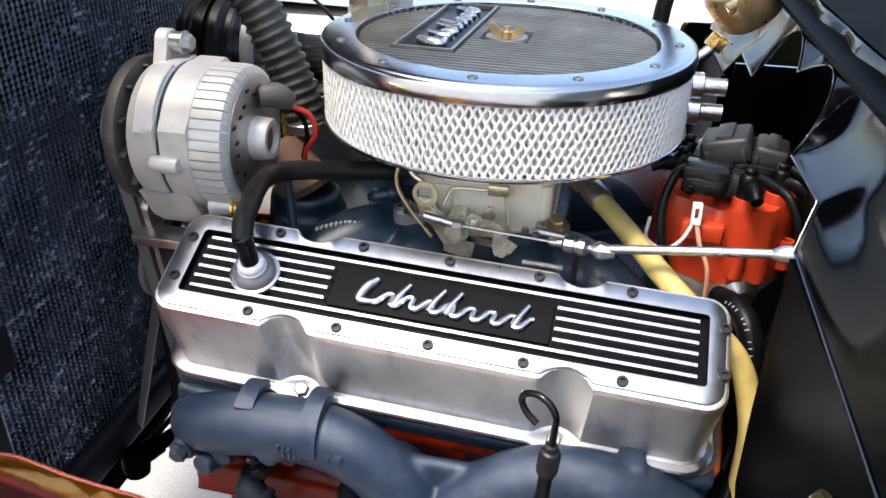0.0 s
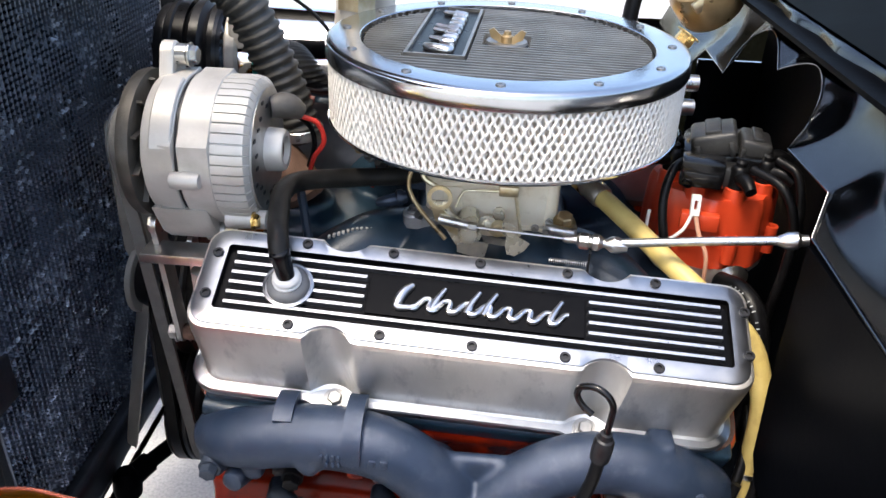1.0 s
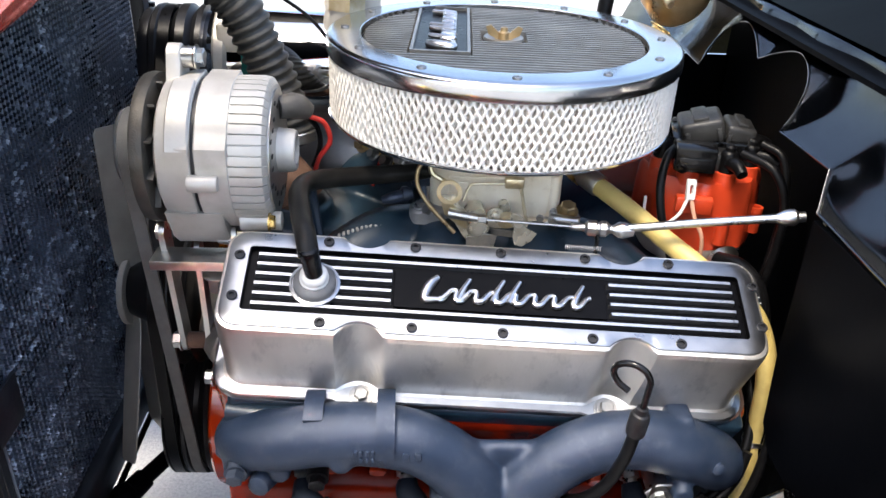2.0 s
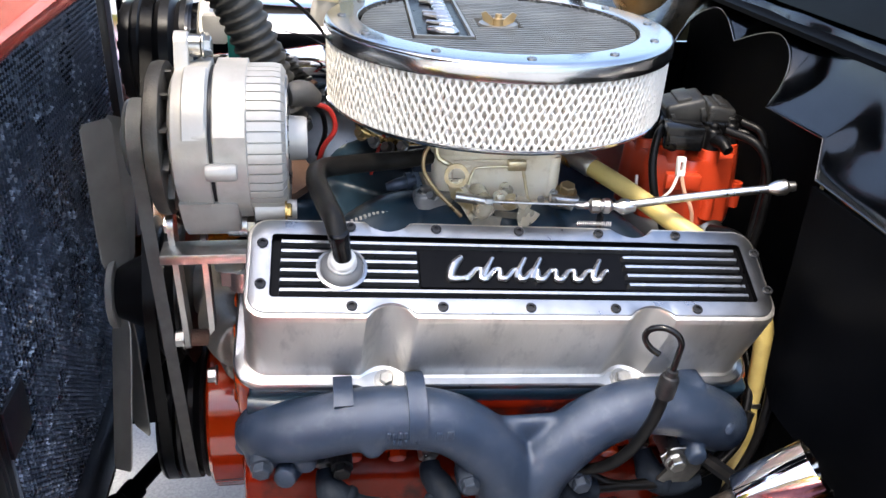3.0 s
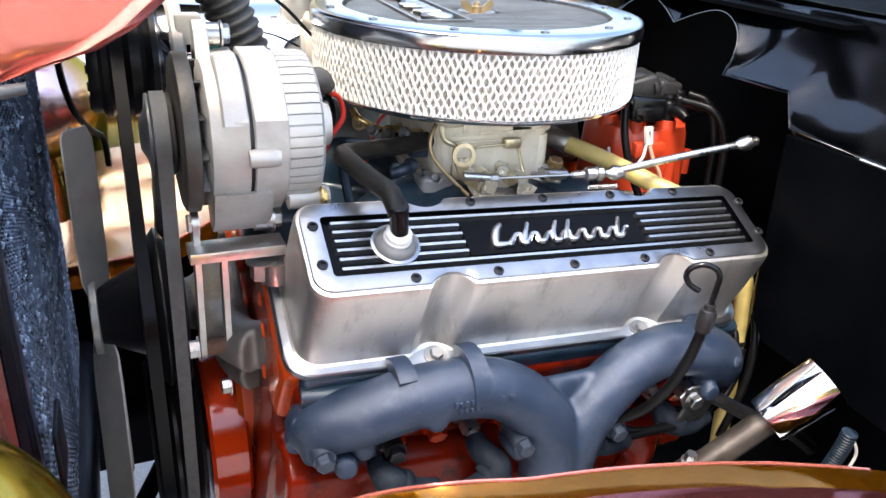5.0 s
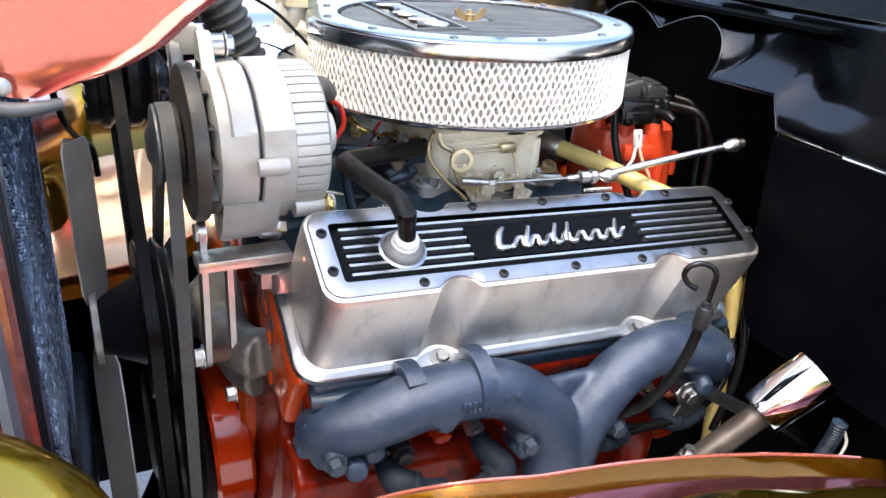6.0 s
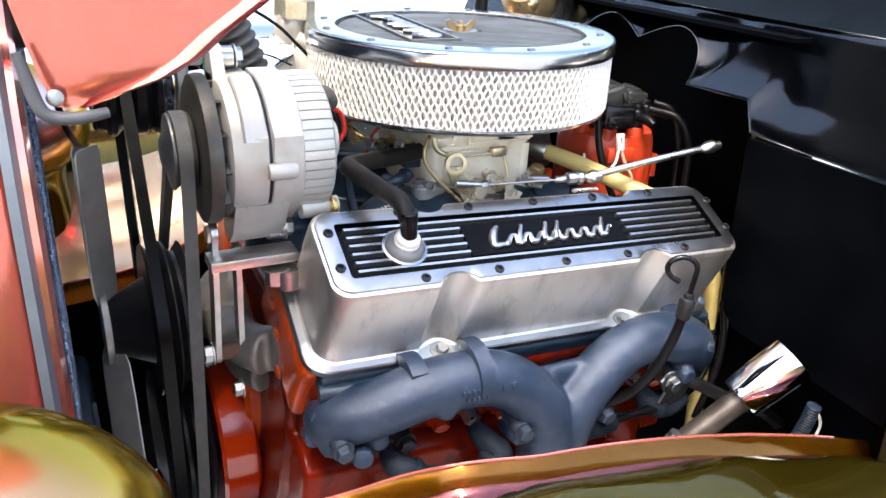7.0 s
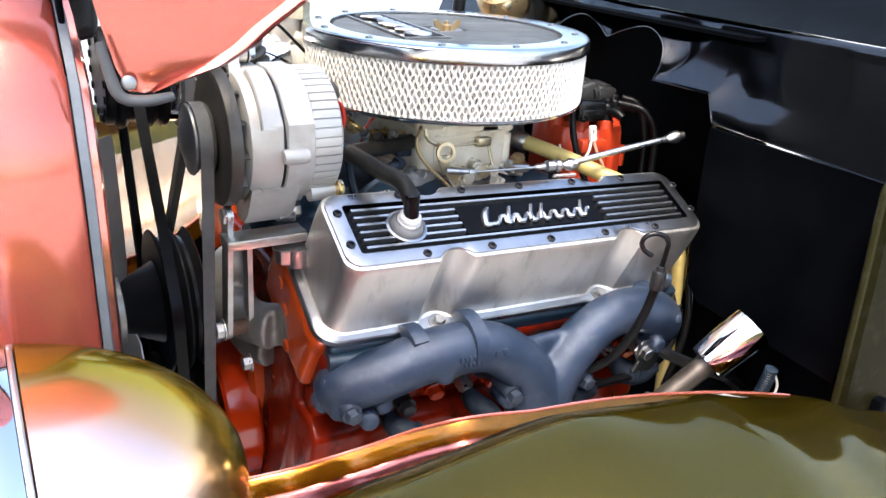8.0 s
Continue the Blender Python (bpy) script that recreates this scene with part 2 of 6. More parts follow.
def mesh_of(name, bm, mat, angle=38):
    me = bpy.data.meshes.new(name)
    bmesh.ops.recalc_face_normals(bm, faces=bm.faces)
    bm.to_mesh(me)
    bm.free()
    me.materials.append(mat)
    me.polygons.foreach_set("use_smooth", [True] * len(me.polygons))
    me.set_sharp_from_angle(angle=radians(angle))
    return me


def part(name, bm, mat, parent=None, label="", angle=38):
    ob = new(name, mesh_of(name, bm, mat, angle))
    if parent:
        ob.parent = parent
        ob.matrix_parent_inverse = world_of(parent).inverted()
    if label:
        tagged(ob, label)
    return ob


def share(name, src, m, parent):
    """Another part on the mesh of src, moved by the world matrix m."""
    ob = new(name, src.data)
    ob.parent = parent
    ob.matrix_parent_inverse = world_of(parent).inverted()
    ob.matrix_basis = m
    return ob


def thing(name, loc, label, category, group="", kind=""):
    ob = new(name)
    ob.empty_display_size = 0.02
    ob.location = loc
    return tagged(ob, label, category, group, kind)


def structure(name, bm, mat, label, category, angle=38):
    return tagged(part(name, bm, mat, None, "", angle), label, category, "", "structure")


def B():
    return bmesh.new()


def loft(bm, loops, cap0=True, cap1=True, closed=True):
    rows = [[bm.verts.new(p) for p in lp] for lp in loops]
    n = len(rows[0])
    for a, b in zip(rows, rows[1:]):
        for i in range(n if closed else n - 1):
            j = (i + 1) % n
            try:
                bm.faces.new((a[i], a[j], b[j], b[i]))
            except ValueError:
                pass
    if cap0:
        bm.faces.new(rows[0][::-1])
    if cap1:
        bm.faces.new(rows[-1])
    return rows


def lathe(bm, prof, m, seg=32, close=False):
    """Turn (radius, height) pairs about the local z of m. Ends are capped unless close joins them."""
    loops = []
    for r, h in prof:
        r = max(r, 1e-5)
        loops.append([m @ Vector((r * math.cos(2 * math.pi * i / seg), r * math.sin(2 * math.pi * i / seg), h)) for i in range(seg)])
    if close:
        loops.append(loops[0])
        loft(bm, loops, False, False)
    else:
        loft(bm, loops)


def box(bm, c, s, m=None, bev=0.0, seg=2):
    m = m or Matrix()
    r = bmesh.ops.create_cube(bm, size=1.0, matrix=m @ Matrix.Translation(c) @ Matrix.Diagonal((*s, 1)))
    if bev:
        es = list({e for v in r["verts"] for e in v.link_edges})
        bmesh.ops.bevel(bm, geom=es, offset=bev, segments=seg, affect="EDGES", profile=0.5)


def prism(bm, pts, m, h, bev=0.0):
    """A flat outline in the local xy of m, h thick along its z."""
    lo = [m @ Vector((x, y, 0)) for x, y in pts]
    hi = [m @ Vector((x, y, h)) for x, y in pts]
    if bev:
        cx, cy = sum(p[0] for p in pts) / len(pts), sum(p[1] for p in pts) / len(pts)
        ins = []
        for x, y in pts:
            d = math.hypot(x - cx, y - cy) or 1
            ins.append(m @ Vector((x - (x - cx) / d * bev, y - (y - cy) / d * bev, h)))
        mid = [m @ Vector((x, y, h - bev)) for x, y in pts]
        loft(bm, [lo, mid, ins])
    else:
        loft(bm, [lo, hi])


def spline(pts, n=8):
    """Catmull-Rom through the points, n steps to a span."""
    P = [Vector(p) for p in pts]
    P = [P[0] * 2 - P[1]] + P + [P[-1] * 2 - P[-2]]
    out = []
    for i in range(1, len(P) - 2):
        a, b, c, d = P[i - 1:i + 3]
        for k in range(n):
            t = k / n
            out.append(0.5 * ((2 * b) + (c - a) * t + (2 * a - 5 * b + 4 * c - d) * t * t + (3 * b - a - 3 * c + d) * t ** 3))
    out.append(P[-2])
    return out


def tube(bm, pts, rad, seg=12, n=8, smooth=True, flat=1.0):
    """A tube along points; rad is one radius, or one for each point. flat squeezes it across its second axis."""
    C = spline(pts, n) if smooth else [Vector(p) for p in pts]
    if not isinstance(rad, (int, float)):
        R = [v[0] for v in spline([(r, 0, 0) for r in rad], n)] if smooth else list(rad)
    else:
        R = [rad] * len(C)
    loops, prev = [], None
    for i, p in enumerate(C):
        d = (C[min(i + 1, len(C) - 1)] - C[max(i - 1, 0)]).normalized()
        if prev is None:
            u = d.orthogonal().normalized()
        else:
            u = (prev - d * prev.dot(d)).normalized()
        prev = u
        v = d.cross(u)
        loops.append([p + R[i] * (u * math.cos(2 * math.pi * k / seg) + v * math.sin(2 * math.pi * k / seg) * flat) for k in range(seg)])
    loft(bm, loops)


def ribbed(bm, pts, r0, r1, pitch, seg=16):
    """Corrugated tube."""
    C = spline(pts, 24)
    path, acc = [C[0]], 0.0
    dist = [0.0]
    for a, b in zip(C, C[1:]):
        acc += (b - a).length
        dist.append(acc)
    steps = int(acc / pitch * 4)
    pos, rad, j = [], [], 0
    for k in range(steps + 1):
        s = acc * k / steps
        while j < len(dist) - 2 and dist[j + 1] < s:
            j += 1
        f = (s - dist[j]) / max(1e-6, dist[j + 1] - dist[j])
        pos.append(C[j].lerp(C[j + 1], f))
        rad.append((r0, r1, r1, r0)[k % 4])
    tube(bm, pos, rad, seg, smooth=False)


def axis(p, d, roll=0):
    """A frame at p whose z points along d."""
    return Matrix.Translation(p) @ Vector(d).normalized().to_track_quat("Z", "Y").to_matrix().to_4x4() @ Matrix.Rotation(roll, 4, "Z")


def hexbolt(bm, p, d, r=0.007, h=0.006, washer=1.35, roll=0.3):
    m = axis(p, d, roll)
    if washer:
        lathe(bm, [(r * washer, 0), (r * washer, 0.0015), (r, 0.0016)], m, 18)
    lo = [m @ Vector((r * math.cos(k * math.pi / 3), r * math.sin(k * math.pi / 3), 0.001)) for k in range(6)]
    mid = [m @ Vector((r * math.cos(k * math.pi / 3), r * math.sin(k * math.pi / 3), h - 0.001)) for k in range(6)]
    top = [m @ Vector((0.85 * r * math.cos(k * math.pi / 3), 0.85 * r * math.sin(k * math.pi / 3), h)) for k in range(6)]
    loft(bm, [lo, mid, top])


def capbolt(bm, p, d, r=0.0042, h=0.004):
    """Socket head screw with its hexagonal hole."""
    m = axis(p, d)
    lathe(bm, [(r, -0.001), (r, h - 0.0006), (r * 0.86, h), (r * 0.52, h), (r * 0.5, h - 0.002)], m, 14)


def cast(ob, voxel=0.003, smooth=6):
    """Fuse the bodies of a casting into one skin with soft fillets."""
    r = ob.modifiers.new("fuse", "REMESH")
    r.mode, r.voxel_size, r.use_smooth_shade = "VOXEL", voxel, True
    s = ob.modifiers.new("fillet", "SMOOTH")
    s.factor, s.iterations = 0.5, smooth
    return ob


def rrect(hx, hy, r, k=5):
    out = []
    for cx, cy, a0 in ((hx - r, hy - r, 0), (-hx + r, hy - r, 90), (-hx + r, -hy + r, 180), (hx - r, -hy + r, 270)):
        for i in range(k + 1):
            a = radians(a0 + 90 * i / k)
            out.append((cx + r * math.cos(a), cy + r * math.sin(a)))
    return out
# ---- ground and body ----
CL = 0.278  # the car's middle line
bm = B()
for i in range(1):
    s = 400.0
    vs = [bm.verts.new(p) for p in ((-s, -s, 0), (s, -s, 0), (s, s, 0), (-s, s, 0))]
    bm.faces.new(vs)
structure("ground", bm, M_CONCRETE, "light grey rough concrete paving under the car", "ground")


def firewall():
    """Upper panel with a stepped, arched recess cut into its lower edge, and the recess box behind it."""
    t = 0.004
    root = thing("firewall", (0.27, CL, 0.5), "glossy black steel firewall with an arched distributor recess", "firewall", "", "structure")

    def X(z):  # the upper panel leans back towards its top
        return 0.257 + max(0.0, z - 0.972) * 0.45

    # outline of the recess, from the near step to the far one
    half = [(0.036, 0.978), (0.060, 1.008), (0.158, 1.006), (0.157, 1.028), (0.168, 1.050), (0.190, 1.064), (0.215, 1.068), (0.245, 1.060), (CL, 1.045)]
    half = half[:3] + [(p.x, p.y) for p in spline([(y, z, 0) for y, z in half[2:]], 4)[1:]]
    line = half + [(2 * CL - y, z) for y, z in half[-2::-1]]
    top_z, y0 = 1.080, -0.20
    cols = [(y0, 0.972)] + line + [(2 * CL - y0, 0.972)]

    def edge_z(y):
        for (ya, za), (yb, zb) in zip(cols, cols[1:]):
            if ya <= y <= yb or yb <= y <= ya:
                if abs(yb - ya) > 1e-6:
                    return za + (zb - za) * (y - ya) / (yb - ya)
        return 0.972

    def gap(y, z):  # distance to the recess outline
        best = 1.0
        for (ya, za), (yb, zb) in zip(line, line[1:]):
            dy, dz = yb - ya, zb - za
            f = min(1, max(0, ((y - ya) * dy + (z - za) * dz) / (dy * dy + dz * dz + 1e-12)))
            best = min(best, math.hypot(y - ya - f * dy, z - za - f * dz))
        return best

    def XP(y, z):  # the metal swells forward towards the recess
        q = gap(y, z)
        d = min(1.0, q / 0.055)
        g = min(1.0, max(0.0, (z - 0.985) / 0.03)) * max(0.0, 1 - q / 0.16)
        return X(z) + 0.022 * (1 - (1 - d) ** 2) * g
    half_ys = sorted(set([y0 + 0.012 * k for k in range(20)] + [0.036 + 0.004 * k for k in range(29)] + [0.1560, 0.1570, 0.1578, 0.1582, 0.160] + [0.160 + 0.006 * k for k in range(20)]))
    half_ys = [y for y in half_ys if y < CL]
    ysc = half_ys + [CL] + [2 * CL - y for y in half_ys[::-1]]
    bm = B()
    front = []
    n = 18
    for k in range(n + 1):
        f = k / n
        row = []
        for y in ysc:
            z = edge_z(y)
            z += (top_z - z) * f
            row.append((XP(y, z), y, z))
        front.append(row)
    # rounded top edge rolling back into the cowl
    for a in (20, 45, 70, 90):
        ra = radians(a)
        front.append([(XP(y, top_z) + 0.012 * (1 - math.cos(ra)), y, top_z + 0.012 * math.sin(ra)) for y in ysc])
    loft(bm, front, False, False, closed=False)
    bmesh.ops.solidify(bm, geom=bm.faces[:], thickness=t)
    part("upper_panel", bm, M_FIREWALL, root, "", 60)
    # folded lip round the recess
    bm = B()
    lip = [(XP(y, z) - 0.001, y, z) for y, z in cols]
    tube(bm, lip, 0.0010, 8, smooth=False)
    part("edge_bead", bm, M_FIREWALL, root)
    # side panels below the step
    for s in (0, 1):
        bm = B()
        ya, yb = (0.036, y0) if s == 0 else (2 * CL - 0.036, 2 * CL - y0)
        edge = [(y0, 0.972), (0.036, 0.972), (0.031, 0.836), (0.022, 0.766), (0.002, 0.748), (y0, 0.74)]
        edge = edge if s == 0 else [(2 * CL - y, z) for y, z in edge]
        loft(bm, [[(x, y, z) for y, z in edge] for x in (0.257, 0.2615)])
        part("side_panel", bm, M_BLACKDULL, root)
        bm = B()
        box(bm, (0.300, (ya + yb) / 2, 0.48), (0.016, abs(ya - yb) + 0.08, 0.50), None, 0.004)
        part("lower_panel", bm, M_BLACKDULL, root)
    bm = B()
    d = 0.36
    ys = (0.040, 2 * CL - 0.040)
    box(bm, (d, CL, 0.66), (0.01, ys[1] - ys[0] + 0.02, 0.86))
    part("recess_back", bm, M_BLACKDULL, root)
    for y in ys:
        bm = B()
        box(bm, ((d + 0.27) / 2, y, 0.61), (d - 0.27, 0.006, 0.76))
        part("recess_side", bm, M_FIREWALL, root)
    bm = B()
    box(bm, ((d + 0.295) / 2, CL, 1.078), (d - 0.29, 0.5, 0.005))
    part("recess_top", bm, M_BLACKDULL, root)
    return root


firewall()


def cowl():
    root = thing("cowl", (0.5, CL, 0.6), "dark painted cowl behind the firewall with rounded sides", "car body", "", "structure")
    bm = B()
    loops = []
    for x, up in ((0.318, 0.0), (0.40, 0.018), (0.55, 0.045), (0.75, 0.10)):
        w = 0.475 + (x - 0.3) * 0.12
        lp = []
        for k in range(25):
            a = math.pi * k / 24
            lp.append((x, CL - w * math.cos(a), 1.092 + up + 0.0 * a + 0.03 * math.sin(a) * (x - 0.3) / 0.45))
        loops.append(lp)
    loft(bm, loops, False, False, closed=False)
    bmesh.ops.solidify(bm, geom=bm.faces[:], thickness=0.004)
    part("cowl_top", bm, M_COWL, root)
    for s in (-1, 1):
        bm = B()
        loops = []
        for z, x0 in ((0.30, 0.262), (0.60, 0.254), (0.73, 0.245), (0.88, 0.232), (0.96, 0.225), (0.975, 0.225), (0.982, 0.229)):
            y = CL + s * (0.485 + 0.012 * math.sin((z - 0.3) * 3))
            loops.append([(x0, y, z), (x0 + 0.004, y + s * 0.006, z), (x0 + 0.15, y + s * 0.02, z), (x0 + 0.55, y + s * 0.05, z)])
        loft(bm, loops, False, False, closed=False)
        bmesh.ops.solidify(bm, geom=bm.faces[:], thickness=0.003)
        part("cowl_side", bm, M_GOLDDARK, root, "cowl side with dark reflections put into its olive gold paint")
        bm = B()
        loft(bm, [[(q[0][0] + 0.003, q[0][1] - s * 0.0045, q[0][2]), (0.31, q[0][1] - s * 0.0045, q[0][2])] for q in loops], False, False, closed=False)
        bmesh.ops.solidify(bm, geom=bm.faces[:], thickness=0.0015)
        part("inner_lining", bm, M_BLACKDULL, root, "black inner face")
        bm = B()
        tube(bm, [(l[0][0], l[0][1] - s * 0.004, l[0][2]) for l in loops], 0.004, 8)
        part("edge_seal", bm, M_GOLDDARK, root)
    return root


# The fender's gold paint with its dark reflections put into the colour.
M_GOLDDARK = surf("gold_paint_dark_reflection", (0.014, 0.0135, 0.005), (0.022, 0.020, 0.008), 6, 0.24, 0.0, 0.15, 300, 0.08, spec=0.05,
                  stain_glint=(0.045, 0.044, 0.03), stain_glint_amount=0.5, stain_glint_scale=60)
cowl()


def radiator():
    x, y0, y1, z0, z1 = -0.443, 0.015, 0.545, 0.563, 1.10
    root = thing("radiator", (x - 0.03, CL, z0), "black painted radiator with fine vertical tubes and fins", "radiator")
    bm = B()
    box(bm, (x - 0.035, (y0 + y1) / 2, (z0 + z1) / 2), (0.05, y1 - y0, z1 - z0), None, 0.002)
    core = part("core", bm, M_CORE, root)
    for y in (y0, y1):
        bm = B()
        box(bm, (x - 0.044, y, (z0 + z1) / 2), (0.065, 0.012, z1 - z0 + 0.02), None, 0.003)
        part("side_channel", bm, M_CORE, root)
    for z, h in ((z0 - 0.022, 0.050), (z1 + 0.025, 0.06)):
        bm = B()
        box(bm, (x - 0.032, CL, z), (0.085, y1 - y0 + 0.02, h), None, 0.012, 3)
        part("tank", bm, M_CORE, root)
    # vertical tubes between the fin columns
    n = 66
    bm = B()
    hz = (z1 - z0 - 0.01) / 2
    ring = [(-0.002, -0.0011), (0.0006, -0.0011), (0.0012, -0.0005), (0.0012, 0.0005), (0.0006, 0.0011), (-0.002, 0.0011)]
    loft(bm, [[(px, py, z) for px, py in ring] for z in (-hz, hz)])
    first = part("tube", bm, M_CORETUBE, root)
    first.matrix_basis = Matrix.Translation((x - 0.009, y0 + 0.011, (z0 + z1) / 2))
    for i in range(1, n):
        share("tube", first, Matrix.Translation((x - 0.009, y0 + 0.011 + (y1 - y0 - 0.022) * i / (n - 1), (z0 + z1) / 2)), root)
    # thin folded fins between the tubes, bent here and there, too fine to part
    rng = random.Random(5)
    dy = (y1 - y0 - 0.022) / (n - 1)
    verts, faces = [], []
    for i in range(n - 1):
        ya = y0 + 0.011 + dy * i + 0.0010
        wd = dy - 0.0020
        z, up = z0 + 0.01, 1
        while z < z1 - 0.012:
            bent = 0.5 + 0.5 * math.sin(9.0 * (ya - 0.1) + 14.0 * z + 2.0 * math.sin(23.0 * z)) * math.sin(31.0 * ya - 7.0 * z)
            j = rng.uniform(-0.0008, 0.0008)
            lift = 0.0006 + 0.0026 * max(0.0, bent + rng.uniform(-0.5, 0.4)) * (1 if rng.random() < 0.55 else 0.25)
            k = len(verts)
            verts += [(x - 0.0066 + j, ya, z), (x - 0.0066 - j, ya + wd, z + 0.0024 * up), (x - 0.0120, ya + wd, z + 0.0024 * up + lift), (x - 0.0120, ya, z + lift)]
            faces.append((k, k + 1, k + 2, k + 3))
            z += 0.0031
            up = -up
    me = bpy.data.meshes.new("folded_fin")
    me.from_pydata(verts, [], faces)
    me.materials.append(M_COREFIN)
    fins = new("folded_fin", me)
    fins.parent, fins.matrix_parent_inverse = root, world_of(root).inverted()
    tagged(fins, "black painted fins with pale glints put into their colour", "", "", "stuff")
    # black baffles that close the gap to the grille shell
    for ya, yb in ((-0.057, 0.007), (0.553, 0.622)):
        bm = B()
        box(bm, (x - 0.020, (ya + yb) / 2, 0.80), (0.004, yb - ya, 0.68), None, 0.001)
        part("side_baffle", bm, M_BLACKDULL, root)
    # bracket at the near lower corner
    bm = B()
    box(bm, (x + 0.006, 0.02, 0.775), (0.004, 0.05, 0.05), None, 0.001)
    part("bracket", bm, M_CORE, root)
    return root


radiator()


def lip_y(x):
    return pw(x, ((-0.95, -0.10), (-0.50, -0.095), (-0.465, -0.04), (-0.40, -0.033), (-0.36, -0.040), (-0.314, -0.052), (-0.26, -0.072), (-0.213, -0.092), (-0.178, -0.115), (-0.10, -0.130), (0.6, -0.2)))


def lip_z(x):
    if x > -0.178:
        return 0.772 - 0.30 * (x + 0.22) ** 2
    return pw(x, ((-0.95, 0.60), (-0.47, 0.700), (-0.408, 0.711), (-0.36, 0.712), (-0.314, 0.718), (-0.26, 0.735), (-0.213, 0.755), (-0.178, 0.7715)))


def pw(x, table):
    """Smooth value between listed (x, value) pairs."""
    for (x0, v0), (x1, v1) in zip(table, table[1:]):
        if x <= x1:
            f = min(1, max(0, (x - x0) / (x1 - x0)))
            return v0 + (v1 - v0) * f * f * (3 - 2 * f) * 0.5 + (v1 - v0) * f * 0.5
    return table[-1][1]


def fender(s, drop=0.0, valley=None):
    """Front fender as one lofted skin: inner lip, valley, crown and outer fall. s is -1 on the near side."""
    root = thing("front_fender", (0.0, CL + s * 0.7, 0.35), "gold and pink flip painted front fender with rolled inner lip", "fender", "front fenders")

    def Y(y):
        return y if s < 0 else 2 * CL - y

    loops = []
    n = 84
    for i in range(n + 1):
        x = -0.95 + 1.55 * i / n
        ly, lz = lip_y(x), lip_z(x)
        if x < -0.46:
            lz -= 0.2 * (-0.46 - x)
        if x > 0.12:
            lz = min(lz, 0.735 - 0.16 * (x - 0.12))
        cz = pw(x, ((-0.95, 0.50), (-0.8, 0.68), (-0.65, 0.78), (-0.50, 0.838), (-0.35, 0.868), (-0.22, 0.880), (-0.10, 0.862), (0.03, 0.824), (0.15, 0.775), (0.26, 0.725), (0.40, 0.62), (0.60, 0.42)))
        cz += 0.026
        cy = -0.31
        up = cz - lz
        sec = [(ly + 0.004, lz - 0.034), (ly + 0.002, lz - 0.004), (ly, lz), (ly - 0.003, lz - 0.001), (ly - 0.012, lz - 0.016), (ly - 0.014, lz - 0.019), (ly - 0.020, lz - 0.019), (ly - 0.026, lz - 0.023)]
        vy, vz = ly - 0.026, lz - 0.023
        for f, g in ((0.18, 0.02), (0.36, 0.14), (0.52, 0.38), (0.66, 0.66), (0.80, 0.88), (0.91, 0.975)):
            sec.append((vy + (cy - vy) * f, vz + (cz - vz) * g))
        sec += [(cy, cz), (cy - 0.04, cz - 0.006), (cy - 0.09, cz - 0.028), (cy - 0.14, cz - 0.07), (cy - 0.18, cz - 0.13), (cy - 0.205, cz - 0.21), (cy - 0.21, cz - 0.30), (cy - 0.205, cz - 0.40)]
        loops.append([(x, Y(y), z - drop) for y, z in sec])
    whole = loops
    bm = B()
    loft(bm, [lp[11:] for lp in whole], False, False, closed=False)
    bmesh.ops.solidify(bm, geom=bm.faces[:], thickness=0.0015)
    part("crown", bm, M_GOLDPAINT, root, "", 60)
    # Lip and valley share the crown's paint; their angle sheen is painted per strip.
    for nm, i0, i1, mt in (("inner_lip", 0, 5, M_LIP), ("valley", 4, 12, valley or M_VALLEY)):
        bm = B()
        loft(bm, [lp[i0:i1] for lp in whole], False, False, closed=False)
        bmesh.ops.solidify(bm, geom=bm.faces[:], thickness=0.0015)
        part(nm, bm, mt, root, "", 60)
    # Pink edge highlight of the same paint is put into the bead's colour.
    bm = B()
    tube(bm, [(x, Y(lip_y(x) - 0.001), lip_z(x) + 0.0005 - drop) for x in [-0.46 + 0.035 * k for k in range(21)]], 0.0016, 8, 4)
    part("lip_bead", bm, M_PINKPAINT, root)
    return root


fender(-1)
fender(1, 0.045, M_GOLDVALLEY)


def inner_apron():
    """Black splash panel between the far fender's lip and the chassis."""
    bm = B()
    xs = [-0.46 + 0.07 * k for k in range(11)]
    loft(bm, [[(x, 2 * CL - lip_y(x) - 0.008, lip_z(x) - 0.075), (x, 2 * CL - lip_y(x) - 0.02, 0.60), (x, 2 * CL - lip_y(x) - 0.05, 0.36)] for x in xs], False, False, closed=False)
    bmesh.ops.solidify(bm, geom=bm.faces[:], thickness=0.002)
    ob = part("splash_apron", bm, M_BLACKDULL)
    tagged(ob, "black steel splash apron below the fender lip", "splash apron")


inner_apron()


